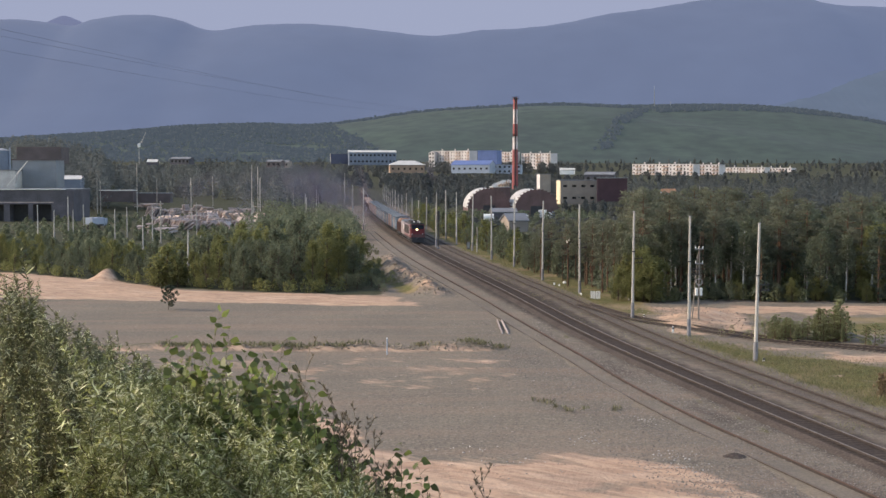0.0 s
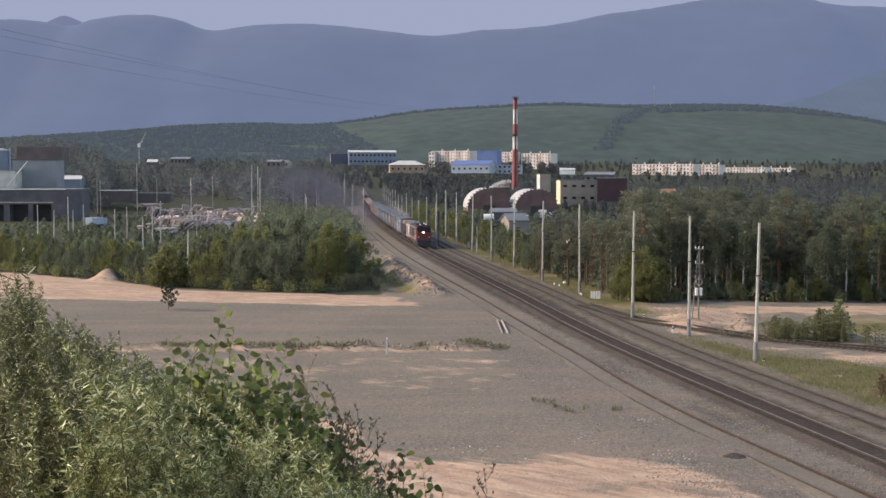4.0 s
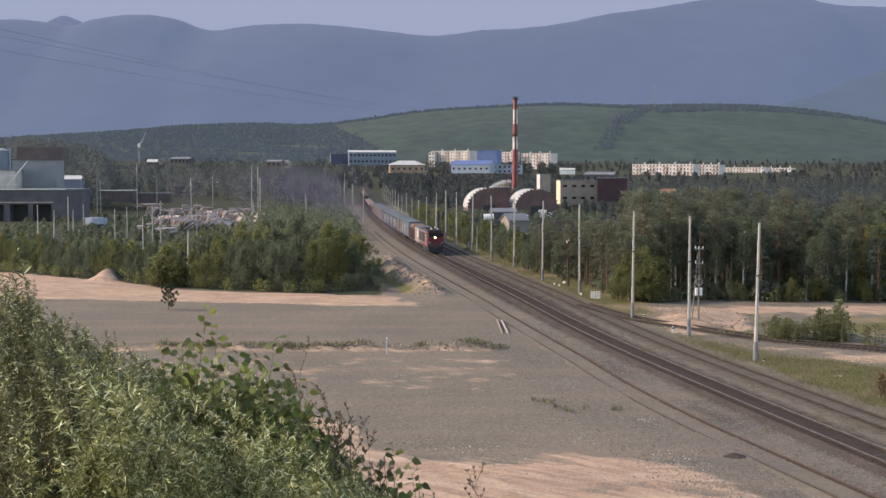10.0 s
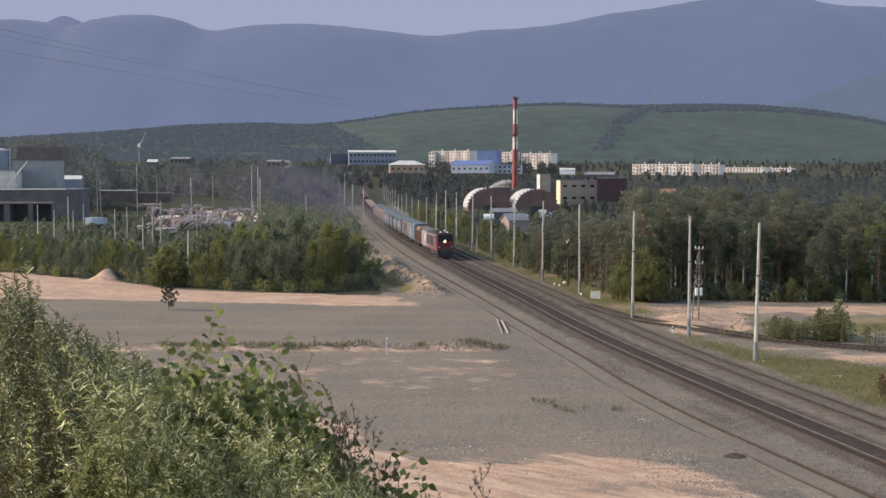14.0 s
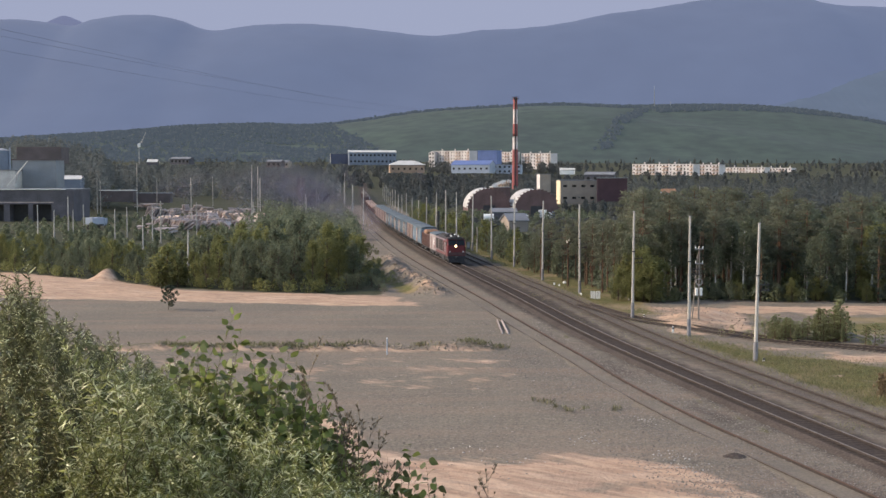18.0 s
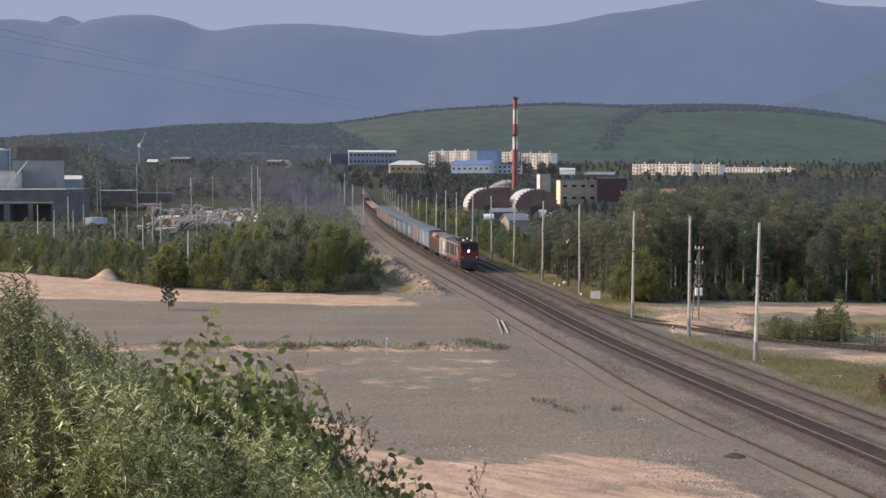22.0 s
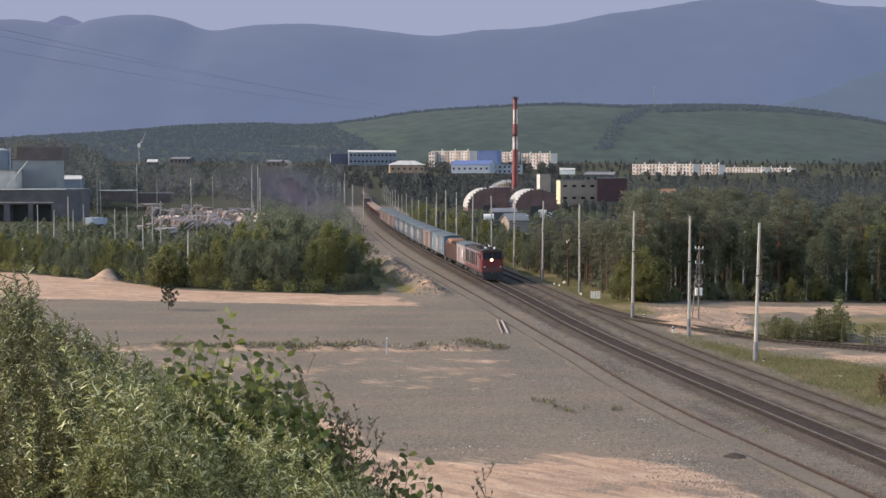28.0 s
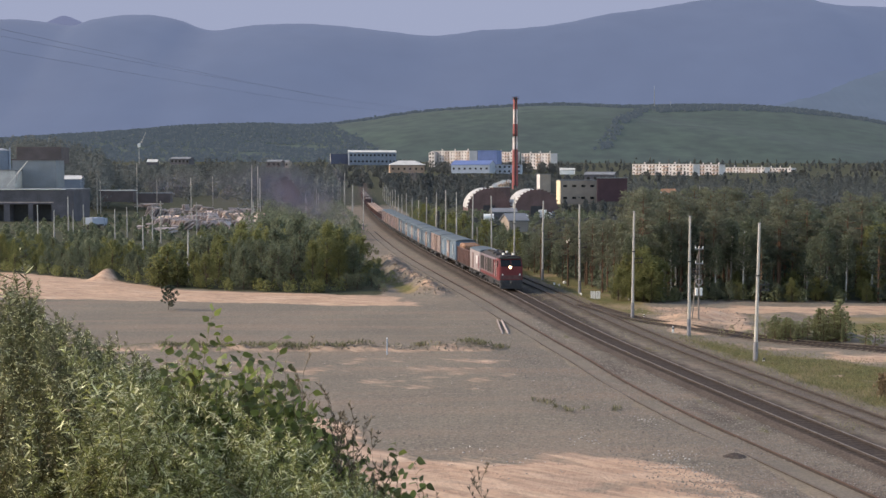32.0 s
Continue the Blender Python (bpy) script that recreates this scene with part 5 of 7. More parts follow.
# bushes and saplings in front of the wood and along the masts
for j in range(30):
    cluster = (21.6, 23.0, 33.0, 38.5, 44.0, 50.0)[j % 6]
    plant(fine_broad, 4 + j % 2 if j % 6 < 2 else j, cluster + rng0.normal(0, 1.1), 149.5 + rng0.uniform(0, 5), rng0.uniform(0.45, 0.95) if j % 6 < 2 else rng0.uniform(0.2, 0.42), 1.3)
for j in range(18):
    x = 31 + 26 * rng0.uniform() ** 0.7
    plant(fine_broad, 4 + j % 2 if j % 3 else j, x, 150.5 + rng0.uniform(0, 6), rng0.uniform(0.25, 0.5), 1.2)
for j in range(46):
    y = 190 + j * 5.0 + rng0.uniform(-2, 2)
    x = float(main_x(y)) + 10.6 + rng0.uniform(-0.7, 1.2)
    plant(broad, j, x, y, rng0.uniform(0.5, 0.95), 1.2)
# clump of young pines on the sand by the branch, and single ones
M["young_needles"] = leaf_material("young_pine_needles", (0.25, 0.26, 0.14), (0.215, 0.225, 0.12), rough=0.8, vary=0.2, through_light=0.55)
young = [pine(61 + i, 2.6, M["young_needles"], bare=0.02, width=0.24 + 0.05 * i, per=150, leaf=0.032) for i in range(3)]
for o in young:
    tagged(o, "feathery young pine on the sand beside the branch track", "tree", "young pines on the sand")
    o.name = "young_pine"
for j in range(64):
    x, y = 29.4 + 6.6 * rng0.uniform() ** 0.8, rng0.uniform(114.2, 118.5)
    plant(young, j, x, y, rng0.uniform(0.5, 0.85) + (0.35 if x > 33.2 and j % 3 == 0 else 0), 1.0)
for x, y, s in ((28.2, 115.5, 0.62), (29.0, 116.4, 0.72), (29.5, 115, 0.5), (27.6, 117.3, 0.35), (30, 116.1, 0.55), (36.53, 111.6, 0.72), (37.2, 111.2, 0.8), (37.78, 111.9, 0.6),
                (36.9, 112.6, 0.5), (26.75, 119.7, 0.4), (25.6, 118.6, 0.3)):
    plant(young, int(x * 7), x, y, s, 1.2)
# slender birches with pale trunks among the pines
M["birch_bark"] = material("pale_birch_bark", (0.42, 0.40, 0.37), 0.9, vary=0.4, scale=1.0, fine=6)
birch = [broadleaf(65 + i, 10.0, "slender birch with pale trunk at the wood's edge", M["birch_leaf"], "birch_bark", spread=0.11, bare=0.45, leaf=0.12, per=40) for i in range(2)]
for j in range(44):
    y = 152 + 26 * rng0.uniform() ** 1.4
    x = float(main_x(y)) + 12 + rng0.uniform(0, 1) * (0.36 * y - float(main_x(y)) - 12)
    plant(birch, j, x, y, min(rng0.uniform(0.7, 1.0), capped(x, y, 99, rng0) / 10))
M["rust_leaf"] = leaf_material("rusty_leaves", (0.20, 0.14, 0.085), (0.17, 0.125, 0.075), vary=0.4)
shrub = broadleaf(78, 1.7, "rusty red-brown shrub in the meadow grass", M["rust_leaf"], spread=0.4, leaf=0.06, per=40)
shrub.name = "rusty_shrub"
shrub.matrix_basis = pose(29.45, 85.88, 0)
lone = broadleaf(77, 2.75, "small lone dark sapling on the gravel pad", M["spruce_leaf"], spread=0.36, bare=0.12, leaf=0.05, per=80, tall=0.9)
lone.matrix_basis = pose(-30.05, 141.6, 0)
for x, y, s in ((-8.2, 166, 0.22), (-9.4, 170, 0.34), (-8.9, 176, 0.28), (-10.2, 181, 0.4), (-7.4, 163, 0.16), (-11.0, 166, 0.3), (-12.5, 167, 0.3), (-36.85, 173.1, 0.8), (-37.68, 171.4, 0.5), (-35.13, 171.4, 0.55)):
    plant(broad, 4 if s > 0.45 else 3, x, y, s, 1.9 if s > 0.45 else 1.6)


def wood(name, spots, label, mat, seed, per=80, size=0.55, round_=False):
    """Far trees as one mass: each a ragged cone of leaf clumps on the ground."""
    rng = np.random.default_rng(seed)
    cs, ds = [], []
    for x, y, h in spots:
        h = capped(x, y, h, rng)
        if h < 1.5:
            continue
        t = rng.uniform(0, 1, per)
        wide = rng.uniform(0.75, 1.35)
        r = h * wide * (0.42 * np.sin(math.pi * np.clip(0.2 + 0.75 * t, 0, 1)) if round_ else 0.26 * np.sin(math.pi * np.clip(0.25 + 0.73 * t, 0, 1))
                        if rng.uniform() < 0.78 else 0.2 * np.sqrt(1.02 - t)) * rng.uniform(0.4, 1.0, per) ** 0.6 * np.clip(1 + 0.25 * rng.normal(size=per), 0.3, 1.8)
        a = rng.uniform(0, 2 * math.pi, per)
        z = gz(x, y)
        ds.append(np.stack([np.cos(a), np.sin(a), 0.3 + t], -1))
        cs.append(np.stack([x + r * np.cos(a), y + r * np.sin(a), z + h * (0.06 + 0.94 * t)], -1))
    c = np.concatenate(cs)
    up, side = facing(rng, np.concatenate(ds), 0.7)
    s = size * rng.uniform(0.6, 1.5, len(c))[:, None]
    thing(name, Matrix(), label, "trees", kind="stuff", data=quads_mesh(name, c, up * s, side * s * 0.7, mat))


spots = []
for _ in range(1500):
    y = 205 + 650 * rng0.uniform() ** 1.3
    x = float(main_x(y)) + 12 + (0.40 * y - float(main_x(y))) * rng0.uniform() ** 0.9
    if 395 < y < 500 and x < 45 or 300 < y <= 395 and x < 35 and rng0.uniform() < 0.6:
        continue
    spots.append((x, y, rng0.uniform(6.5, 10.5) * (1 if x > 30 else 0.8)))
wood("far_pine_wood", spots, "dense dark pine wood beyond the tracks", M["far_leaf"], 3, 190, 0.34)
spots = []
for _ in range(1100):
    y = 470 + 700 * rng0.uniform()
    x = float(main_x(y)) - 14 - (0.42 * y) * rng0.uniform()
    if y < 640 and -0.27 < x / y < -0.13 and rng0.uniform() < 0.93:
        continue
    spots.append((x, y, rng0.uniform(6, 15)))
for _ in range(420):
    y = rng0.uniform(500, 700)
    spots.append((rng0.uniform(-0.37, -0.26) * y, y, rng0.uniform(13, 19)))
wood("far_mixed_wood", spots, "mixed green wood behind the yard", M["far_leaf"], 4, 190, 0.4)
# town trees: bluish haze painted into the leaf colour too
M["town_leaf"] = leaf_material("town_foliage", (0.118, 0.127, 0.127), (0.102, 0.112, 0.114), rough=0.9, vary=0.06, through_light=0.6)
spots = []
for _ in range(2300):
    y = rng0.uniform(800, 1900)
    x = rng0.uniform(-0.42, 0.42) * y
    if 980 < y < 1300 and -0.09 < x / y < 0.1 and rng0.uniform() < 0.5:
        continue
    spots.append((x, y, rng0.uniform(5, 8.5)))
for _ in range(110):
    y = rng0.uniform(1112, 1180)
    spots.append((rng0.uniform(-0.012, 0.10) * y, y, rng0.uniform(9, 14)))
while len(spots) < 2810:
    y = rng0.uniform(600, 985)
    x = rng0.uniform(-0.09, 0.11) * y
    if abs(x - float(main_x(y))) > 15:
        spots.append((x, y, rng0.uniform(4.5, 8.5)))
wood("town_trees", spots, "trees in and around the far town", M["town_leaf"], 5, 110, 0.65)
spots = []
for _ in range(160):
    y = rng0.uniform(275, 470)
    x = float(main_x(y)) - 12 - rng0.uniform() ** 2 * 30
    spots.append((x, y, rng0.uniform(3, 6)))
for _ in range(330):
    y = rng0.uniform(232, 335)
    spots.append((rng0.uniform(-0.36, -0.12) * y, y, rng0.uniform(0.7, 2.4)))
for _ in range(260):
    y = rng0.uniform(300, 436)
    b = rng0.uniform(0.012, 0.125)
    if b * y > float(main_x(y)) + 11:
        spots.append((b * y, y, min(rng0.uniform(2.0, 4.5), 15 - 0.037 * y if y < 380 else 3.0)))
for _ in range(150):
    y = rng0.uniform(280, 430)
    spots.append((rng0.uniform(-0.33, -0.215) * y, y, rng0.uniform(0.8, 2.3)))
foot = []
for j in range(330):
    x = rng0.uniform(-76, -11)
    foot.append((x, float(front_y(x)) + 0.8 + rng0.normal(0, 1.0) + (3 if x > -14 else 0), rng0.uniform(0.5, 1.7)))
for j in range(40):
    y = rng0.uniform(162, 215)
    foot.append((float(bank_x(y)) - rng0.uniform(2.0, 3.8), y, rng0.uniform(0.5, 1.6)))
for j in range(16):
    foot.append((-26.71 + rng0.normal(0, 1.3), 159 + rng0.normal(0, 0.7), rng0.uniform(0.5, 1.5)))
under = []
for _ in range(420):
    y = rng0.uniform(150, 215)
    under.append((float(main_x(y)) + 11.5 + max(0, 175 - y) * 0.06 + rng0.uniform(0, 1) * (0.37 * y - float(main_x(y)) - 11), y, rng0.uniform(0.7, 2.6)))
M["edge_leaf"] = leaf_material("shrub_leaves", (0.18, 0.19, 0.10), (0.15, 0.162, 0.088), rough=0.8, vary=0.15, through_light=0.55)
edge_shrubs = [(rng0.uniform(23, 57), 149.5 + abs(rng0.normal(0, 2.5)), rng0.uniform(0.6, 1.9)) for _ in range(80)]
wood("edge_shrubs", edge_shrubs, "light green shrubs along the edge of the pine wood", M["edge_leaf"], 19, 420, 0.085, True)
wood("undergrowth", under, "green undergrowth at the foot of the pines", M["birch_leaf"], 7, 60, 0.22, True)
wood("yard_scrub", spots, "green scrub along the yard's edge", M["birch_leaf"], 6, 120, 0.22, True)
wood("thicket_foot", foot, "low shrubs and tall weeds at the foot of the thicket", M["birch_warm"], 16, 110, 0.11, True)


def tufts(name, spots, label, height, mat, seed, per=26, loose=0.4, wide=0.035):
    rng = np.random.default_rng(seed)
    base = np.repeat(np.array([(x, y, gz(x, y)) for x, y in spots]), per, axis=0)
    h = height * rng.uniform(0.4, 1.2, len(base))
    lean = rng.normal(0, 0.35, (len(base), 2)) * h[:, None]
    tip = base + np.stack([lean[:, 0], lean[:, 1], h], -1)
    spread = rng.normal(0, loose, (len(base), 2))
    base[:, :2] += spread
    tip[:, :2] += spread
    up = (tip - base) / 2
    side = np.cross(up, rand_dirs(rng, len(base)))
    side *= (wide / (np.linalg.norm(side, axis=1) + 1e-6))[:, None]
    thing(name, Matrix(), label, "grass", kind="stuff", data=quads_mesh(name, (base + tip) / 2, up, side, mat))


spots = []
while len(spots) < 150:
    x = rng0.uniform(-24, 5)
    if x < -6.5 or 2.0 < x or rng0.uniform() < 0.22:
        spots.append((x, 110 + rng0.normal(0, 0.5)))
M["berm_grass"] = leaf_material("dull_grass_blades", (0.115, 0.115, 0.058), (0.15, 0.135, 0.075), vary=0.5)
tufts("berm_grass", spots, "dry green grass tufts on the berm and gravel", 0.42, M["berm_grass"], 8, 14)
spots = [(7.92, 81.35), (7.92, 80.96), (8.99, 81.94), (10.88, 81.55), (11.14, 81.94), (6.51, 84.39), (6.91, 83.76), (7.26, 82.34), (6.1, 84.81)]
tufts("gravel_grass", spots, "sparse grass tufts growing through the gravel", 0.36, M["berm_grass"], 18, 15, 0.15)
spots = []
while len(spots) < 420:
    y = rng0.uniform(72, 120)
    x = float(main_x(y)) + rng0.uniform(7.6, 22)
    if x < 0.37 * y and y < float(curve_at(MEADOW_EDGE, x)) + rng0.normal(0, 1.0):
        spots.append((x, y))
while len(spots) < 700:
    y = rng0.uniform(128, 260)
    spots.append((float(main_x(y)) + rng0.uniform(6.8, 9.5), y))
while len(spots) < 860:
    y = rng0.uniform(75, 200)
    spots.append((float(main_x(y)) + rng0.choice([2.5, 7.2, 8.0]) + rng0.normal(0, 0.5), y))
tall = []
while len(tall) < 230:
    y = rng0.uniform(74, 122)
    x = float(main_x(y)) + 7.9 + abs(rng0.normal(0, 2.2))
    if x < 0.37 * y and y < float(curve_at(MEADOW_EDGE, x)):
        tall.append((x, y))
M["tall_grass"] = leaf_material("fresh_grass_blades", (0.135, 0.138, 0.062), (0.175, 0.158, 0.08), vary=0.4)
tufts("tall_grass", tall, "taller green grass along the edge of the side track", 0.26, M["tall_grass"], 21, 24, 0.7, 0.014)
tufts("meadow_grass", spots, "rough dry grass beside the tracks", 0.2, M["grass"], 9, 30, 1.2, 0.016)


def stones(name, spots, label, mat, seed):
    """Loose stones: squat eight-sided lumps sunk a little into the ground."""
    rng = np.random.default_rng(seed)
    v, f = [], []
    base = np.array([(1, 0, 0), (0, 1, 0), (-1, 0, 0), (0, -1, 0), (0, 0, 0.8), (0, 0, -0.4)])
    tri = ((0, 1, 4), (1, 2, 4), (2, 3, 4), (3, 0, 4), (1, 0, 5), (2, 1, 5), (3, 2, 5), (0, 3, 5))
    for x, y, r in spots:
        p = base * r * rng.uniform(0.7, 1.3, (6, 3)) + np.array([x, y, gz(x, y) + r * 0.25])
        k = len(v)
        v += p.tolist()
        f += [(a + k, b + k, c + k) for a, b, c in tri]
    me = bpy.data.meshes.new(name)
    me.from_pydata(v, [], f)
    me.materials.append(mat)
    thing(name, Matrix(), label, "stones", kind="stuff", data=me)


M["stone"] = material("loose_stone", (0.22, 0.192, 0.168), 0.95, vary=0.3, island=0.5)
spots = []
while len(spots) < 5200:
    y = rng0.uniform(58, 130)
    off = rng0.choice([-3.2, -4.0, -8.5, -10.0, -12.5]) + rng0.normal(0, 1.0)
    x = float(main_x(y)) + off
    spots.append((x, y, rng0.uniform(0.025, 0.055) * (1.6 if rng0.uniform() < 0.03 else 1)))
while len(spots) < 6000:
    y = rng0.uniform(60, 150)
    spots.append((rng0.uniform(-0.2, 0.1) * y, y, rng0.uniform(0.03, 0.07)))
fine_gravel = []
while len(fine_gravel) < 15000:
    y = 58 + 50 * rng0.uniform() ** 1.5
    x = float(main_x(y)) - rng0.choice([2.6, 4.2, 6.6, 8.6, 11]) + rng0.normal(0, 1.4)
    if x < 0.36 * y:
        fine_gravel.append((x, y, rng0.uniform(0.022, 0.042)))
while len(spots) < 6650:
    y = rng0.uniform(157, 222)
    spots.append((float(bank_x(y)) + rng0.normal(0.2, 1.1), y, rng0.uniform(0.06, 0.2)))
clods = spots[6000:] + [(rng0.uniform(-24, 5), 109.5 + rng0.normal(0, 0.5), rng0.uniform(0.05, 0.16)) for _ in range(420)]
clods += [(rng0.uniform(21, 31), rng0.uniform(121.5, 147), rng0.uniform(0.04, 0.12)) for _ in range(500)]
pale = []
for cx, cy, n in ((1.17, 69.91, 12), (4.07, 67.13, 9), (12.3, 68.08, 40), (12.36, 65.19, 30), (12.18, 77.98, 20), (8.12, 72.16, 16)):
    pale += [(cx + rng0.normal(0, 0.7), cy + rng0.normal(0, 0.8), rng0.uniform(0.03, 0.075)) for _ in range(n)]
spots = spots[:6000]
M["clod"] = material("dry_clod", (0.25, 0.20, 0.155), 0.95, vary=0.3, island=0.4)
stones("earth_clods", clods, "dry brown clods on the sand bank and berm", M["clod"], 13)
M["pale_stone"] = material("pale_stone", (0.36, 0.335, 0.305), 0.9, vary=0.2, island=0.3)
stones("pale_stones", pale, "small white stones scattered in groups on the gravel", M["pale_stone"], 14)
M["gravel_stone"] = material("grey_gravel_stone", (0.19, 0.172, 0.155), 0.95, vary=0.25, island=0.45)
stones("track_gravel", fine_gravel, "fine grey gravel stones beside the rails", M["gravel_stone"], 15)
stones("loose_stones", spots, "pale loose stones strewn over the gravel", M["stone"], 12)


# ---- train ----
ys_t = np.arange(1090, -60, -0.5)
xs_t = main_x(ys_t)
arc_t = np.r_[0, np.cumsum(np.hypot(np.diff(xs_t), np.diff(ys_t)))]
FRONT_0 = float(np.interp(-268.5, -ys_t, arc_t))      # where the nose is at the start, along the line
SPEED = 3.385


def on_line(s):
    return Vector((float(np.interp(s, arc_t, xs_t)), float(np.interp(s, arc_t, ys_t)), RAIL_Z))


def car_pose(s, half):
    a, b = on_line(s + half), on_line(s - half)
    d = a - b
    mid = (a + b) / 2
    return pose(mid.x, mid.y, mid.z, 0, 0, math.degrees(math.atan2(d.y, d.x)))


WHEEL = Form().tube((0, -0.86, 0), (0, -0.72, 0), 0.475, 0.475, 20).tube((0, 0.72, 0), (0, 0.86, 0), 0.475, 0.475, 20).tube((0, -0.95, 0), (0, 0.95, 0), 0.08, 0.08, 8)
WHEEL.box((0.2, -0.88, 0), (0.12, 0.04, 0.12)).box((0.2, 0.88, 0), (0.12, 0.04, 0.12))
WHEEL = WHEEL.mesh("wheelset", M["dark_steel"])


def bogie(ob, x, axles, base):
    """Side frames, springs and axle boxes; its wheelsets are parts of the car, free to turn."""
    f = Form()
    for s in (-1.02, 1.02):
        f.box((x, s, 0.62), (base + 1.0, 0.14, 0.26), 0.05)
        for k in range(axles):
            f.box((x - base / 2 + base * k / (axles - 1), s, 0.48), (0.34, 0.22, 0.34), 0.04)
    f.box((x, 0, 0.78), (0.6, 2.1, 0.3))
    part("bogie_frame", f, M["dark_steel"], ob)
    made = []
    for k in range(axles):
        xx = x - base / 2 + base * k / (axles - 1)
        made.append((part("wheelset", WHEEL, None, ob, m=pose(xx, 0, 0.475)), xx))
    return made


def body_outline(w, z0, z1, bow):
    n = 8
    arc = [(w / 2 * math.cos(math.pi * i / n), z1 + bow * math.sin(math.pi * i / n)) for i in range(n + 1)]
    return [(-w / 2, z0), (w / 2, z0)] + arc


def locomotive_unit():
    """The diesel; x runs forward, z from the rail head."""
    ob = thing("locomotive", Matrix(), "red-nosed diesel locomotive with dusty grey sides and lit headlight", "locomotive", "train")
    n0 = 7.25
    c0 = n0 - 2.0
    part("body", Form().prism(body_outline(2.95, 1.25, 3.65, 0.45), -n0, c0), M["loco_grey"], ob, "dusty grey side panelling")
    part("roof", Form().prism([(a * 0.95, b + 0.07) for a, b in body_outline(2.95, 3.45, 3.68, 0.45)], -n0 + 0.2, c0 - 0.1), M["soot"], ob, "sooty dark roof")
    part("cab", cab_form([(c0, 1.2), (n0 + 0.15, 1.2), (n0 + 0.15, 2.95), (n0 - 0.3, 3.75), (n0 - 0.8, 4.12), (c0, 4.14)], c0 + 0.1), M["red"], ob, "red cab")
    part("cab_roof", Form().prism(body_outline(2.9, 3.9, 3.98, 0.28), c0 - 0.1, n0 - 0.55), M["soot"], ob, "sooty cab roof")
    part("visor", Form().box((n0 - 0.42, 0, 3.98), (0.5, 2.7, 0.22), 0.05), M["soot"], ob)
    for y in (-1.47, 1.47):
        part("lower_stripe", Form().box((-1.0, y, 1.42), (12.2, 0.04, 0.26)), M["red"], ob, "red lower stripe")
        for xx, w in ((-6.2, 0.9), (-4.7, 1.3), (-2.6, 0.5), (-0.8, 1.3), (1.0, 1.3), (3.0, 0.5)):
            part("louvre", Form().box((xx, y, 2.7), (w, 0.16, 1.75), 0.03), M["soot"], ob, "dark louvred panel")
        part("cab_door", Form().box((c0 - 0.6, y, 2.6), (0.75, 0.05, 2.2), 0.02), M["soot"], ob)
        part("red_flank", Form().box((c0 - 1.6, y, 2.6), (1.1, 0.03, 2.1)), M["red"], ob, "red flank panel")
        part("side_window", Form().box((c0 + 0.9, y, 3.2), (0.8, 0.06, 0.75), 0.02), M["glass_dark"], ob)
        part("handrail", Form().tube((c0 - 1.05, y * 1.02, 1.5), (c0 - 1.05, y * 1.02, 3.3), 0.025, 0.025, 6), M["white"], ob)
        part("handrail", Form().tube((c0 - 0.15, y * 1.02, 1.5), (c0 - 0.15, y * 1.02, 3.3), 0.025, 0.025, 6), M["white"], ob)
        part("walkway_rail", Form().tube((-n0 + 0.2, y * 1.03, 3.95), (c0 - 0.4, y * 1.03, 3.95), 0.03, 0.03, 5), M["dark_steel"], ob)
    for s in (-0.68, 0.68):
        w = Form().box((0, 0, 0), (0.06, 1.26, 0.9), 0.02, m=pose(n0 - 0.02, s, 3.36, 0, -29, 0))
        part("windscreen", w, M["glass_dark"], ob)
        part("wiper", Form().tube((n0 + 0.14, s, 3.0), (n0 + 0.02, s * 0.7, 3.35), 0.015, 0.015, 4), M["dark_steel"], ob)
    lamp = part("headlight", Form().tube((n0 + 0.05, -0.12, 2.86), (n0 + 0.28, -0.12, 2.86), 0.2, 0.2, 16), M["dark_steel"], ob)
    part("lens", Form().tube((n0 + 0.285, -0.12, 2.86), (n0 + 0.31, -0.12, 2.86), 0.165, 0.15, 16), M["lamp"], lamp, "lit headlight lens")
    for s in (-1.08, 1.08):
        b = part("marker_light", Form().tube((n0 + 0.1, s, 1.95), (n0 + 0.24, s, 1.95), 0.13, 0.13, 12), M["dark_steel"], ob)
        part("lens", Form().tube((n0 + 0.245, s, 1.95), (n0 + 0.26, s, 1.95), 0.1, 0.1, 12), M["white"], b)
    part("nose_band", Form().box((n0 + 0.17, 0, 1.6), (0.04, 2.7, 0.5)), M["nose_dark"], ob, "dark dusty nose band")
    part("buffer_beam", Form().box((n0 + 0.1, 0, 1.02), (0.3, 2.85, 0.5), 0.04), M["dark_steel"], ob)
    part("plough", Form().prism([(-1.4, 0.2), (1.4, 0.2), (1.25, 0.75), (-1.25, 0.75)], n0 + 0.1, n0 + 0.3), M["dark_steel"], ob)
    part("coupler", Form().box((n0 + 0.45, 0, 1.05), (0.6, 0.3, 0.32), 0.06), M["dark_steel"], ob)
    part("underframe", Form().box((0, 0, 1.12), (2 * n0, 2.8, 0.24)), M["dark_steel"], ob)
    part("fuel_tank", Form().box((0, 0, 0.72), (3.4, 2.5, 0.62), 0.1), M["dark_steel"], ob)
    part("exhaust", Form().tube((1.6, 0, 4.05), (1.6, 0, 4.6), 0.3, 0.26, 12), M["soot"], ob)
    for xx in (-5.4, -3.4):
        fan = part("roof_fan", Form().tube((xx, 0, 4.1), (xx, 0, 4.36), 0.8, 0.76, 16), M["soot"], ob)
        part("hub", Form().tube((xx, 0, 4.36), (xx, 0, 4.42), 0.2, 0.15, 8), M["steel"], fan)
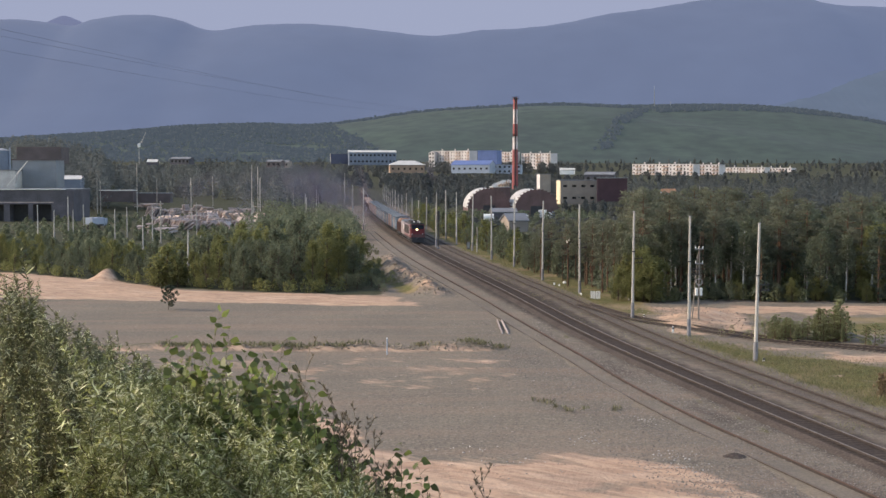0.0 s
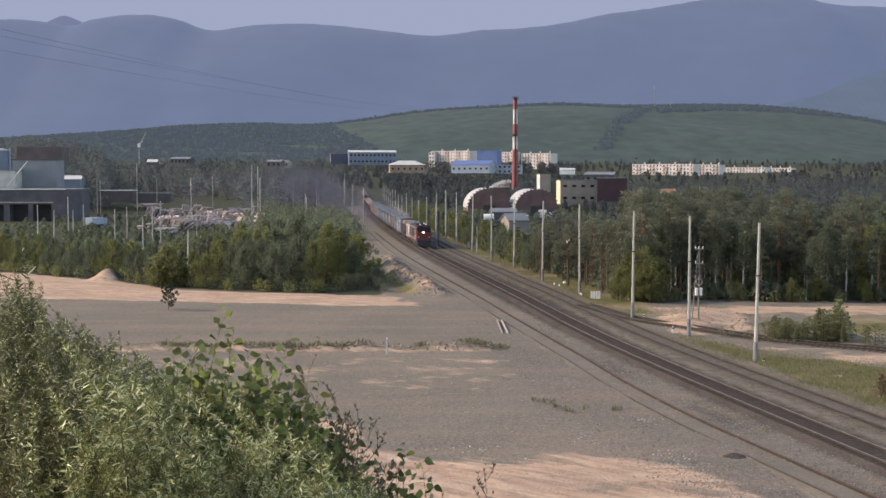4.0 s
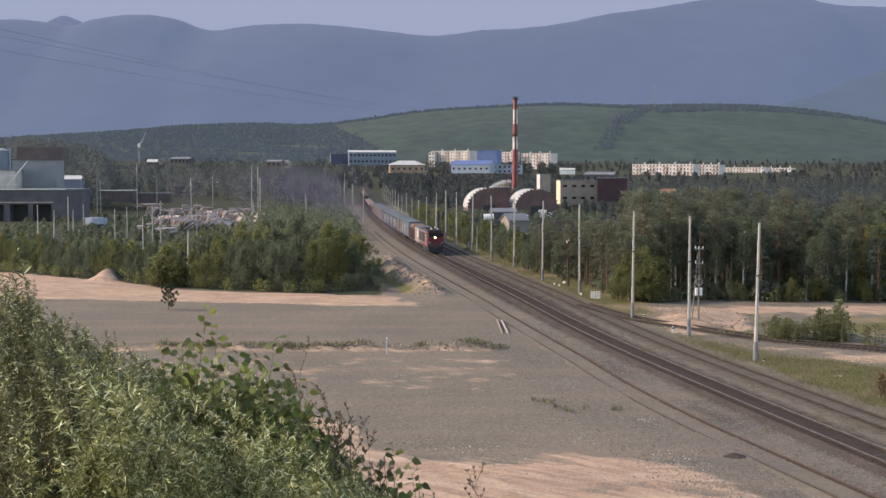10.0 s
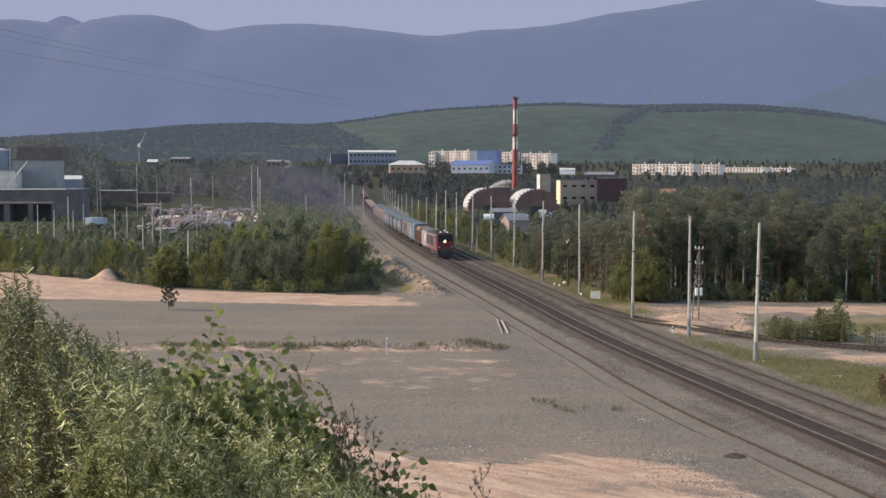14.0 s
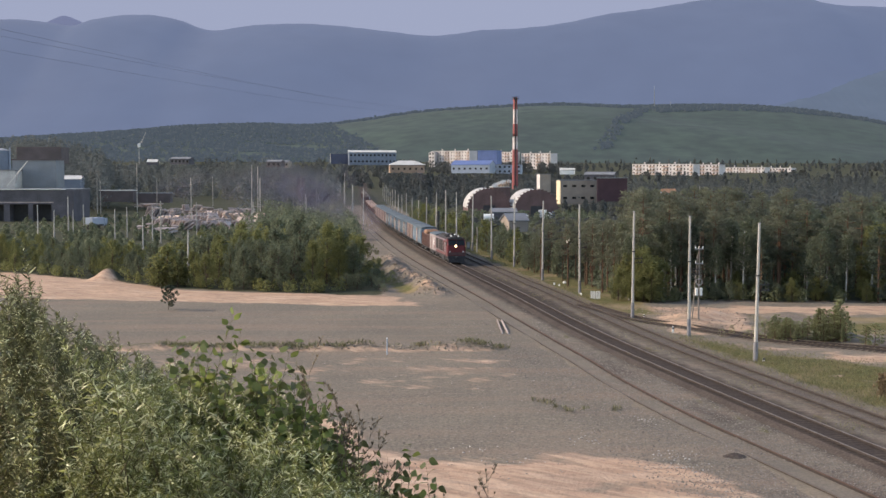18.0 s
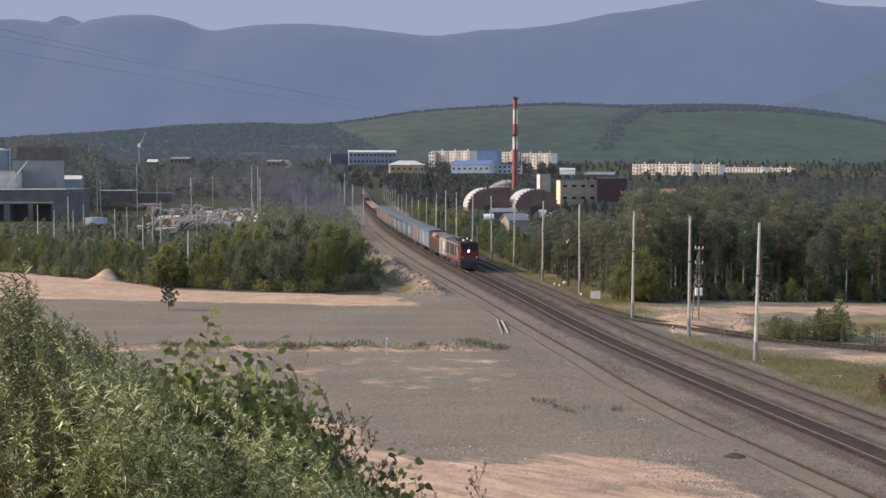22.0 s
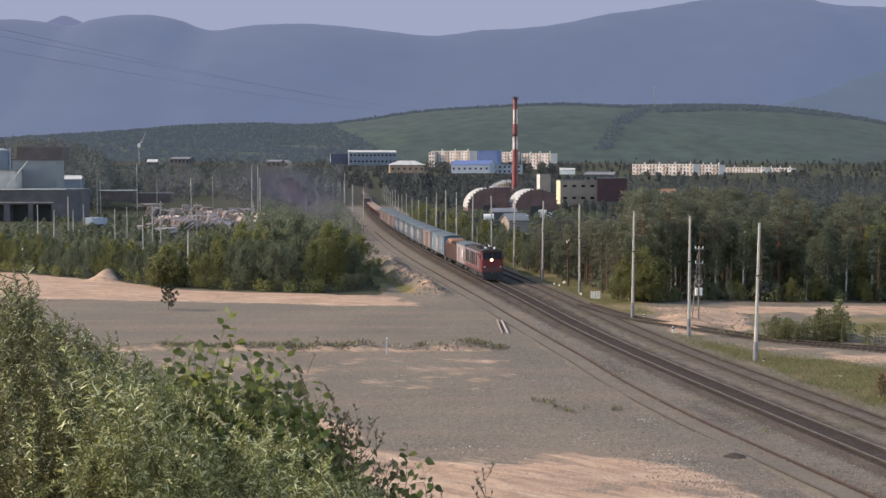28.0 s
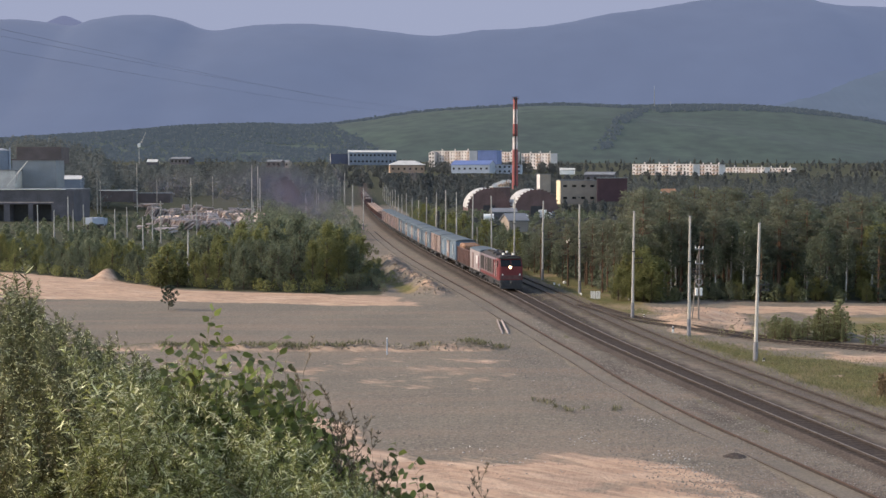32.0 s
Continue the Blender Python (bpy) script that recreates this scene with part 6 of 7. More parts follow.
    for xx, s, w in ((-1.2, 0.5, 1.4), (-0.2, -0.6, 0.9), (3.0, 0.3, 1.2), (2.6, -0.7, 0.7)):
        part("roof_hatch", Form().box((xx, s, 4.2), (w, 0.8, 0.34), 0.05), M["soot"], ob)
    for xx, s in ((5.7, 0.55), (4.6, -0.5), (0.6, 0.7)):
        part("roof_horn", Form().box((xx, s, 4.38), (0.42, 0.25, 0.24), 0.05), M["white"], ob)
    part("aerial", Form().tube((4.9, 0.2, 4.2), (4.9, 0.2, 5.1), 0.02, 0.015, 5), M["dark_steel"], ob)
    return ob, bogie(ob, -4.0, 3, 3.5) + bogie(ob, 4.0, 3, 3.5)


M["nose_dark"] = material("dusty_dark_nose", (0.12, 0.06, 0.06), 0.8, vary=0.3)


def cab_form(side, back):
    """The cab's outline of (along, up), drawn across, with the shoulders drawn in."""
    f, n = Form(), len(side)
    p = []
    for y, inset in ((-1.47, 0.10), (-1.25, 0.0), (1.25, 0.0), (1.47, 0.10)):
        p += [(a - (inset if a > back else 0), y, b - (inset * 2.2 if b > 3.9 else 0)) for a, b in side]
    q = [(k * n + i, k * n + (i + 1) % n, (k + 1) * n + (i + 1) % n, (k + 1) * n + i) for k in range(3) for i in range(n)]
    return f.add(p, q + [tuple(range(n - 1, -1, -1)), tuple(range(3 * n, 4 * n))])


CAR = 13.95
HALF = 6.25


M["patch"] = material("faded_patch", (0.34, 0.36, 0.37), 0.8, vary=0.35, scale=1.2)


def freight_car(kind, paint, label, marks=0, load=False, half=HALF):
    """Boxcar or open gondola with ribs, doors, bogies and couplers."""
    ob = thing("wagon", Matrix(), label, "freight wagon", "train")
    top = {"box": 4.15, "gondola": 3.45, "flat": 1.6}[kind]
    part("underframe", Form().box((0, 0, 1.12), (2 * half, 2.6, 0.26)).box((0, 0, 0.9), (7, 0.4, 0.3)), M["dark_steel"], ob)
    ribs = Form()
    count = 11
    for s in (-1.52, 1.52):
        for i in range(count):
            ribs.box((-half + 0.1 + (2 * half - 0.2) * i / (count - 1), s, (1.25 + top) / 2), (0.14, 0.09, top - 1.3))
    for s in (-half - 0.04, half + 0.04):
        for y in (-0.8, 0, 0.8):
            ribs.box((s, y, (1.25 + top) / 2), (0.09, 0.14, top - 1.3))
    if kind == "box":
        part("body", Form().box((0, 0, (1.25 + top) / 2), (2 * half, 2.98, top - 1.25), 0.06), paint, ob)
        part("roof", Form().prism([(a, b) for a, b in body_outline(3.06, top - 0.06, top, 0.24)], -half - 0.06, half + 0.06), M["roof_car"], ob, "weathered pale roof")
        for s in (-1.54, 1.54):
            d = part("door", Form().box((0, s, 2.55), (2.8, 0.10, 2.5), 0.02), M["door_car"], ob)
            part("door_rail", Form().box((0.8, s * 1.03, 3.86), (4.6, 0.06, 0.1)), M["dark_steel"], d)
    elif kind == "flat":
        ribs = Form()
        for s in (-1.5, 1.5):
            for i in range(7):
                ribs.box((-half + 0.4 + (2 * half - 0.8) * i / 6, s, 2.0), (0.1, 0.09, 1.3))
        part("deck", Form().box((0, 0, 1.33), (2 * half, 2.9, 0.18), 0.03), paint, ob)
        if load:
            rng = np.random.default_rng(6)
            for i in range(2):
                f = Form()
                for row in range(4):
                    for j in range(6):
                        f.box((-3.1 + 6.2 * i + rng.normal(0, 0.08), -1.15 + 0.46 * j, 1.62 + 0.38 * row), (5.6, 0.42, 0.36))
                part("load", f, M["load_timber"], ob, "bundle of pale sawn timber")
    else:
        b = Form()
        b.box((0, 0, 1.32), (2 * half, 2.96, 0.14))
        for s in (-1.46, 1.46):
            b.box((0, s, (1.25 + top) / 2), (2 * half, 0.07, top - 1.25))
        for s in (-half + 0.04, half - 0.04):
            b.box((s, 0, (1.25 + top) / 2), (0.07, 2.9, top - 1.25))
        part("body", b, paint, ob)
        part("top_rim", Form().box((0, -1.5, top), (2 * half + 0.1, 0.14, 0.14)).box((0, 1.5, top), (2 * half + 0.1, 0.14, 0.14)), paint, ob)
        if load:
            rng = np.random.default_rng(4)
            f = Form()
            for i in range(3 if load == "orange" else 8):
                f.box((-5.2 + i * 1.5, rng.uniform(-0.1, 0.1), top + rng.uniform(0.0, 0.25)), (1.6, 2.6, 0.9), 0.25)
            part("load", f, M["orange"] if load == "orange" else M["load_grey"], ob, "covered load")
    tagged(part("stakes" if kind == "flat" else "ribs", ribs, paint, ob), kind="stuff")
    for i in range(marks):
        xx = -half + 2 * half * (i + 0.5) / marks
        for s in (-1.585, 1.585):
            part("patch", Form().box((xx, s, 2.75), (0.75, 0.03, 1.5)), M["patch"], ob, "pale vertical patch")
    for s in (-1, 1):
        part("coupler", Form().box((s * (half + 0.4), 0, 1.05), (0.7, 0.26, 0.3), 0.05), M["dark_steel"], ob)
        if kind != "flat":
            part("end_ladder", Form().box((s * (half + 0.1), 1.2, 2.4), (0.06, 0.4, 2.2)), M["steel"], ob)
    return ob, bogie(ob, 1.95 - half, 2, 1.85) + bogie(ob, half - 1.95, 2, 1.85)


cars = []                                     # thing, distance of its middle behind the nose, half its bogie spread
unit_a, wheels_a = locomotive_unit()
cars.append((unit_a, 7.6, 4.0, 0))
spun = [(w, x, 1) for w, x in wheels_a]


def service_car():
    """Short pale box wagon behind the locomotive."""
    ob = thing("service_wagon", Matrix(), "short pale grey-pink service wagon with small white window", "freight wagon", "train")
    part("body", Form().box((0, 0, 2.55), (8.3, 2.95, 2.7), 0.08), M["service"], ob)
    part("roof", Form().prism(body_outline(3.0, 3.86, 3.9, 0.3), -4.2, 4.2), M["roof_car"], ob, "pale roof")
    part("underframe", Form().box((0, 0, 1.1), (8.4, 2.6, 0.28)), M["dark_steel"], ob)
    for y in (-1.5, 1.5):
        part("window", Form().box((2.2, y, 2.7), (0.7, 0.05, 1.1)), M["white"], ob, "white window")
        part("door", Form().box((-1.5, y, 2.4), (1.0, 0.05, 2.1)), M["door_car"], ob)
        part("red_mark", Form().box((3.4, y, 2.4), (0.5, 0.04, 1.6)), M["red"], ob, "faded red mark")
    for s in (-1, 1):
        part("coupler", Form().box((s * 4.5, 0, 1.05), (0.6, 0.26, 0.3), 0.05), M["dark_steel"], ob)
    return ob, bogie(ob, -2.6, 2, 1.85) + bogie(ob, 2.6, 2, 1.85)


M["roof_car"] = material("weathered_car_roof", (0.085, 0.11, 0.13), 0.95, vary=0.25, scale=0.5)
M["door_car"] = material("worn_brown_door", (0.19, 0.13, 0.12), 0.8, vary=0.35, per_object=0.25)
M["service"] = material("pale_service_paint", (0.29, 0.245, 0.25), 0.7, vary=0.25, scale=0.6)
short_car, short_wheels = service_car()
cars.append((short_car, 15.3 + 4.5, 2.6, 0))
spun += [(w, x, 1) for w, x in short_wheels]
M["load_grey"] = material("dull_load", (0.20, 0.16, 0.14), 0.9, vary=0.4)
M["load_timber"] = material("pale_sawn_timber", (0.33, 0.225, 0.18), 0.9, vary=0.35, scale=1.0, per_object=0.2)
MODELS = {}
for key, args in (("brown", ("gondola", M["wag_brown"], "brown high-sided gondola wagon under an orange cover", 0, "orange")),
                  ("long_blue", ("box", M["wag_blue"], "long faded blue covered wagon with three pale patches", 3, False, 8.5)),
                  ("blue", ("box", M["wag_blue"], "faded blue covered wagon with pale patches", 4)),
                  ("pale", ("box", M["wag_pale"], "pale pinkish covered wagon with brown doors", 0)),
                  ("rust", ("gondola", M["wag_brown"], "rust-brown open gondola wagon", 0, "log")),
                  ("flat", ("flat", M["wag_brown"], "empty brown flat wagon with side stakes", 0)),
                  ("timber", ("flat", M["wag_brown"], "flat wagon loaded with bundles of pale timber", 0, True))):
    MODELS[key] = freight_car(*args)[0]
ORDER = ["brown", "long_blue", "pale"] + ["blue"] * 5 + ["pale"] * 5
ORDER += ["flat"] * 2 + ["timber"] * 8 + [("flat", "timber", "rust", "flat", "timber", "flat", "rust")[(i * 5 + i // 3) % 7] for i in range(30)]
seen_kinds = set()
behind = 23.2
for i, key in enumerate(ORDER):
    ob = MODELS[key]
    if key in seen_kinds:
        ob = copy_thing(ob, Matrix())
    seen_kinds.add(key)
    length = 18.45 if key == "long_blue" else CAR
    cars.append((ob, behind + length / 2, length / 2 - 2.675, 0))
    behind += length
    if i < 6:
        spun += [(c, c.matrix_basis.translation.x, 1) for c in ob.children if c.name.startswith("wheelset")]


# ---- bushes on the lookout hill ----
BUSH_TOP = ((-1.95, 14.70), (-1.70, 14.60), (-1.60, 14.56), (-1.48, 14.46), (-1.38, 14.40), (-1.27, 14.35), (-1.16, 14.30), (-0.84, 14.22),
            (-0.62, 14.13), (-0.49, 14.02), (-0.40, 13.92), (-0.27, 13.80), (-0.14, 13.71), (0.0, 13.62), (0.1, 13.5))
# wind: how far the tallest tips lean, every half second
SWAY = [3, -5, -8, -6, 21, 25, 31, 21, 10, -4, -16, -24, -23, -15, -7, -35, -37, -31, -37, -21, -21, 10, 9, 5, 16, -13, -3, 13, -7, 3, 14, 24,
        25, 27, 25, 9, 27, 27, 20, -5, -17, -7, -20, -17, -13, -27, -10, -2, 0, 10, 11, 8, 2, -6, -8, -3, 18, 18, 33, 17, 15, -12, 4, 1, -12]


def blade_points(bases, ways, sides, lengths, widths, droop, rows):
    """Corners of narrow leaves that bend: rows of two from the stalk to the tip."""
    prof = {3: (0.25, 1.0, 0.75, 0.05), 4: (0.3, 1.0, 0.95, 0.5, 0.04)}[rows]
    cols = []
    for k, w in enumerate(prof):
        t = k / rows
        mid = bases + ways * (lengths * t)[:, None] + np.array([0, 0, -1.0]) * (droop * lengths * t * t)[:, None]
        cols += [mid + sides * (widths * w)[:, None], mid - sides * (widths * w)[:, None]]
    return np.stack(cols, 1)


def blade_faces(n, rows):
    m = 2 * (rows + 1)
    q = np.array([(2 * k, 2 * k + 1, 2 * k + 3, 2 * k + 2) for k in range(rows)])
    return (np.arange(n)[:, None, None] * m + q[None]).reshape(-1, 4)


def blade_mesh(name, bases, ways, sides, lengths, widths, droop, mat, rows=3):
    v = blade_points(bases, ways, sides, lengths, widths, droop, rows)
    f = blade_faces(len(bases), rows)
    me = bpy.data.meshes.new(name)
    me.from_pydata(v.reshape(-1, 3).tolist(), [], f.tolist())
    me.polygons.foreach_set("use_smooth", np.ones(len(f), bool))
    me.materials.append(mat)
    return me


def stem_form(length, bend, r, n=6):
    """A bent tapering stem, one closed tube."""
    v = []
    for i in range(n + 1):
        t = i / n
        rr = r * (1.05 - t)
        v += [(bend * t * t + rr * math.cos(k * 1.2566), rr * math.sin(k * 1.2566), length * t) for k in range(5)]
    f = [(5 * i + k, 5 * i + (k + 1) % 5, 5 * i + 5 + (k + 1) % 5, 5 * i + 5 + k) for i in range(n) for k in range(5)]
    return Form().add(v, f + [(4, 3, 2, 1, 0), tuple(range(5 * n, 5 * n + 5))])


def willow_shoot(seed):
    """A whip with narrow silvery leaves all the way up, as arrays; its foot is the origin."""
    rng = np.random.default_rng(seed)
    length, bend = rng.uniform(0.40, 0.56), rng.uniform(0.02, 0.12)
    stem = stem_form(length, bend, 0.0042, 5)
    n = 150
    t = np.linspace(0.15, 1.0, n) + rng.uniform(-0.01, 0.01, n)
    a = np.arange(n) * 2.4 + rng.normal(0, 0.3, n)
    base = np.stack([bend * t * t, 0 * t, length * t], -1)
    rise = np.where(t > 0.93, 1.5, rng.uniform(-0.1, 1.6, n))
    way = np.stack([np.cos(a), np.sin(a), rise], -1)
    way /= np.linalg.norm(way, axis=1)[:, None]
    side = np.cross(way, np.array([0, 0, 1.0]) + rng.normal(0, 0.5, (n, 3)))
    side /= np.linalg.norm(side, axis=1)[:, None]
    size = np.clip(1.25 - 0.75 * np.abs(t - 0.55) - 0.25 * (t > 0.9), 0.4, 1.2) * rng.uniform(0.75, 1.2, n)
    v = blade_points(base, way, side, 0.037 * size, 0.0027 * size, rng.uniform(0.0, 0.7, n), 3)
    # a share of leaves is pale: silvery, and painted as sun glints
    pale = rng.uniform(size=n) < 0.27
    return np.array(stem.v), stem.f, v.reshape(-1, 3), np.repeat(pale, 3), length, bend


def aspen_shoot(seed, length, count, mat):
    """A straight shoot with round leaves on thin stalks."""
    rng = np.random.default_rng(seed)
    bend = rng.uniform(-0.04, 0.06)
    form = stem_form(length, bend, 0.0045)
    t = np.linspace(0.64, 1.0, count)
    a = np.arange(count) * 2.4 + rng.normal(0, 0.4, count)
    foot = np.stack([bend * t * t, 0 * t, length * t], -1)
    out = np.stack([np.cos(a), np.sin(a), 0.5 + 0.6 * t], -1)
    out /= np.linalg.norm(out, axis=1)[:, None]
    size = (1.15 - 0.5 * t) * rng.uniform(0.8, 1.15, count)
    base = foot + out * (0.024 * size)[:, None]
    for p, q in zip(foot, base):
        form.tube(p, q, 0.0014, 0.001, 3)
    way = out + np.stack([0 * t, 0 * t, rng.uniform(-0.9, 0.3, count)], -1)
    way /= np.linalg.norm(way, axis=1)[:, None]
    side = np.cross(way, rand_dirs(rng, count))
    side /= np.linalg.norm(side, axis=1)[:, None]
    leaves = blade_mesh("leaves", base, way, side, 0.058 * size, 0.024 * size, rng.uniform(0.0, 0.5, count), mat, 4)
    return form.mesh("shoot", M["stem"]), leaves, length, bend


def dry_weed(seed, length):
    """A reddish dry stalk with side twigs and seed heads."""
    rng = np.random.default_rng(seed)
    f, twigs = stem_form(length, 0.03, 0.003), Form()
    heads = []
    for i in range(7):
        t = rng.uniform(0.5, 1.0)
        a = rng.uniform(0, 6.28)
        p = Vector((0.03 * t * t, 0, length * t))
        q = p + Vector((math.cos(a) * 0.06, math.sin(a) * 0.06, 0.09)) * rng.uniform(0.5, 1.1)
        twigs.tube(p, q, 0.0015, 0.001, 3)
        heads += [p.lerp(q, k) for k in (0.5, 0.75, 1.0)]
    c = np.repeat(np.array([tuple(h) for h in heads]), 3, axis=0)
    d = rand_dirs(rng, len(c))
    d[:, 2] = np.abs(d[:, 2]) + 0.6
    d /= np.linalg.norm(d, axis=1)[:, None]
    s = np.cross(d, rand_dirs(rng, len(c)))
    s /= np.linalg.norm(s, axis=1)[:, None]
    v = blade_points(c, d, s, np.full(len(c), 0.02), np.full(len(c), 0.0028), np.zeros(len(c)), 3).reshape(-1, 3)
    me = bpy.data.meshes.new("seed_heads")
    me.from_pydata(v.tolist() + list(twigs.v), [], blade_faces(len(c), 3).tolist() + [tuple(j + len(v) for j in g) for g in twigs.f])
    me.materials.append(M["dry_leaf"])
    return f.mesh("shoot", M["dry_stem"]), me, length, 0.03


M["dry_leaf"] = leaf_material("dry_seed_heads", (0.20, 0.15, 0.11), (0.16, 0.125, 0.08), vary=0.4)
M["aspen_red"] = leaf_material("dull_aspen_leaves", (0.135, 0.15, 0.058), (0.13, 0.12, 0.058), vary=0.4, through_light=0.3)
willow = thing("willow_bush", pose(-1.0, 5.2, gz(-1.0, 5.2)), "dense silvery-green willow bush swaying in the wind", "bush")
aspen = thing("aspen_sapling", pose(-0.8, 5.0, gz(-0.8, 5.0)), "young round-leaved aspen suckers in the willow", "sapling")
weeds = thing("dry_weed", pose(-0.35, 5.0, gz(-0.35, 5.0)), "dry reddish weed stalks beside the bush", "weed")
rng1 = np.random.default_rng(17)
swaying = []


def add_shoot(owner, kinds, i, tip, tilt, turn, lag, give, scale=1.0):
    """Puts a shoot so that its tip comes to the place given; it rocks about its foot."""
    stem, leaves, length, bend = kinds[i % len(kinds)]
    rot = Euler((radians(tilt[0]), radians(tilt[1]), 0)).to_matrix().to_4x4()
    rot = rot @ pose(0, 0, 0, 0, 0, turn)
    foot = Vector(tip) - (rot @ Vector((bend * scale, 0, length * scale)))
    m = Matrix.Translation(foot - owner.matrix_basis.translation) @ rot @ Matrix.Scale(scale, 4)
    ob = part("shoot", stem, None, owner, m=m)
    crown = part("leaves", leaves, None, ob)
    if owner is weeds:
        crown.name = "seed_head"
        tagged(crown, kind="stuff")
    swaying.append((ob, m, length * scale, lag, give))


WILLOW = [willow_shoot(60 + i) for i in range(6)]
clumps = {}


def add_whip(i, tip, tilt, turn, scale=1.0):
    """Notes a willow whip, by its tip, with the branch that it grows on."""
    kind = WILLOW[i % 6]
    rot = Euler((radians(tilt[0]), radians(tilt[1]), 0)).to_matrix().to_4x4() @ pose(0, 0, 0, 0, 0, turn)
    foot = Vector(tip) - (rot @ Vector((kind[5] * scale, 0, kind[4] * scale)))
    m = np.array(Matrix.Translation(foot) @ rot @ Matrix.Scale(scale, 4))
    key = (int((tip[0] + 3) / 0.17), int(tip[2] / 0.15), int(tip[1] / 0.7))
    clumps.setdefault(key, []).append((kind, m))


def build_clumps():
    """Each branch of the willow: its whips as one mesh, their leaves as another."""
    for n, (key, whips) in enumerate(sorted(clumps.items())):
        pivot = np.mean([m[:3, 3] for _, m in whips], axis=0)
        sv, sf, lv, pale, k = [], [], [], [], 0
        for kind, m in whips:
            p = kind[0] @ m[:3, :3].T + m[:3, 3] - pivot
            if k:
                sf += [tuple(j + k - first for j in f) for f in kind[1]]
                sv.append(p)
            else:
                first, twig = len(p), (p, kind[1])
            k += len(p)
            lv.append(kind[2] @ m[:3, :3].T + m[:3, 3] - pivot)
            pale.append(kind[3])
        stem = bpy.data.meshes.new("leafy_branch")
        stem.from_pydata(twig[0].tolist(), [], twig[1])
        stem.materials.append(M["stem"])
        lv, pale = np.concatenate(lv), np.concatenate(pale)
        # branches at the left end take darker leaves and half the pale ones
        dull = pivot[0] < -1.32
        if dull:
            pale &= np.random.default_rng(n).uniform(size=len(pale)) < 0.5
        leaves = bpy.data.meshes.new("leaves")
        faces = blade_faces(len(lv) // 8, 3).tolist() + [tuple(j + len(lv) for j in f) for f in sf]
        leaves.from_pydata(np.concatenate([lv] + sv).tolist(), [], faces)
        leaves.polygons.foreach_set("use_smooth", np.ones(len(faces), bool))
        leaves.polygons.foreach_set("material_index", np.r_[pale.astype(np.int32), np.full(len(sf), 2, np.int32)])
        for mat in ("willow_darker" if dull else "willow_leaf", "willow_glint", "stem"):
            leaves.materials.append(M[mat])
        m = Matrix.Translation(Vector(pivot) - willow.matrix_basis.translation)
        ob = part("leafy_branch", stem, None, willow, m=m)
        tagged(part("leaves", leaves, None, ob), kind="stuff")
        swaying.append((ob, m, 0.55, 0.9 * ((n * 0.37) % 1.0), 0.16 + 0.22 * ((n * 0.61) % 1.0)))


for i in range(1000):
    u = rng1.uniform(-1.9, 0.06) if i < 700 else rng1.uniform(-1.9, -0.3)
    top = float(curve_at(BUSH_TOP, u))
    e = rng1.uniform(0, 1) ** (1.25 if i < 700 else 0.7) * max(0.12, top - 13.62) if i > 60 else rng1.uniform(-0.05, 0.05)
    k = 1.16 - 0.30 * e + rng1.uniform(-0.07, 0.07)
    tip = (u * k, 5 * k, 15 - (15 - top + e) * k)
    add_whip(i, tip, (rng1.normal(5, 13 + 24 * e), rng1.normal(7, 15 + 24 * e)), rng1.uniform(0, 360), rng1.uniform(0.8, 1.15))
for i in range(330):
    u = rng1.uniform(-1.8, -0.12)
    top = float(curve_at(BUSH_TOP, u))
    e = rng1.uniform(0.12, 1.0) * max(0.2, top - 13.55)
    k = rng1.uniform(0.80, 0.98)
    add_whip(i, (u * k, 5 * k, 15 - (15 - top + e) * k), (rng1.normal(16, 16), rng1.normal(8, 22)), rng1.uniform(0, 360), rng1.uniform(0.7, 1.0))
for i in range(170):
    u = rng1.uniform(-1.95, -1.0)
    e = rng1.uniform(0, 0.22)
    k = rng1.uniform(0.97, 1.08)
    add_whip(i, (u * k, 5 * k, 15 - (15 - float(curve_at(BUSH_TOP, u)) + e) * k), (rng1.normal(6, 24), rng1.normal(6, 26)), rng1.uniform(0, 360), rng1.uniform(0.5, 0.75))
for i in range(200):
    u = rng1.uniform(-1.35, -0.1)
    e = rng1.uniform(0.3, 1.0) * max(0.2, float(curve_at(BUSH_TOP, u)) - 13.5)
    k = rng1.uniform(0.82, 0.95)
    add_whip(i, (u * k, 5 * k, 15 - (15 - float(curve_at(BUSH_TOP, u)) + e) * k), (rng1.normal(20, 22), rng1.normal(8, 28)), rng1.uniform(0, 360), rng1.uniform(0.7, 1.0))
for i in range(90):
    u = rng1.uniform(-1.1, -0.5)
    k = rng1.uniform(0.97, 1.05)
    add_whip(i, (u * k, 5 * k, 15 - (15 - float(curve_at(BUSH_TOP, u)) + rng1.uniform(0.06, 0.4)) * k), (rng1.normal(8, 18), rng1.normal(8, 20)), rng1.uniform(0, 360), rng1.uniform(0.6, 0.85))
for x, z in ((-1.635, 14.72), (-1.70, 14.60), (-1.66, 14.63), (-1.60, 14.58)):
    add_whip(int(z * 100), (x, 5.0, z), (2, 5), 40 * z)
for i in range(70):
    u = rng1.uniform(-0.42, -0.08)
    top = float(curve_at(BUSH_TOP, u)) + 0.02
    k = rng1.uniform(0.96, 1.05)
    add_whip(i, (u * k, 5 * k, 15 - (15 - top + rng1.uniform(0, 0.16)) * k), (rng1.normal(4, 12), rng1.normal(8, 14)), rng1.uniform(0, 360), rng1.uniform(0.6, 0.9))
build_clumps()
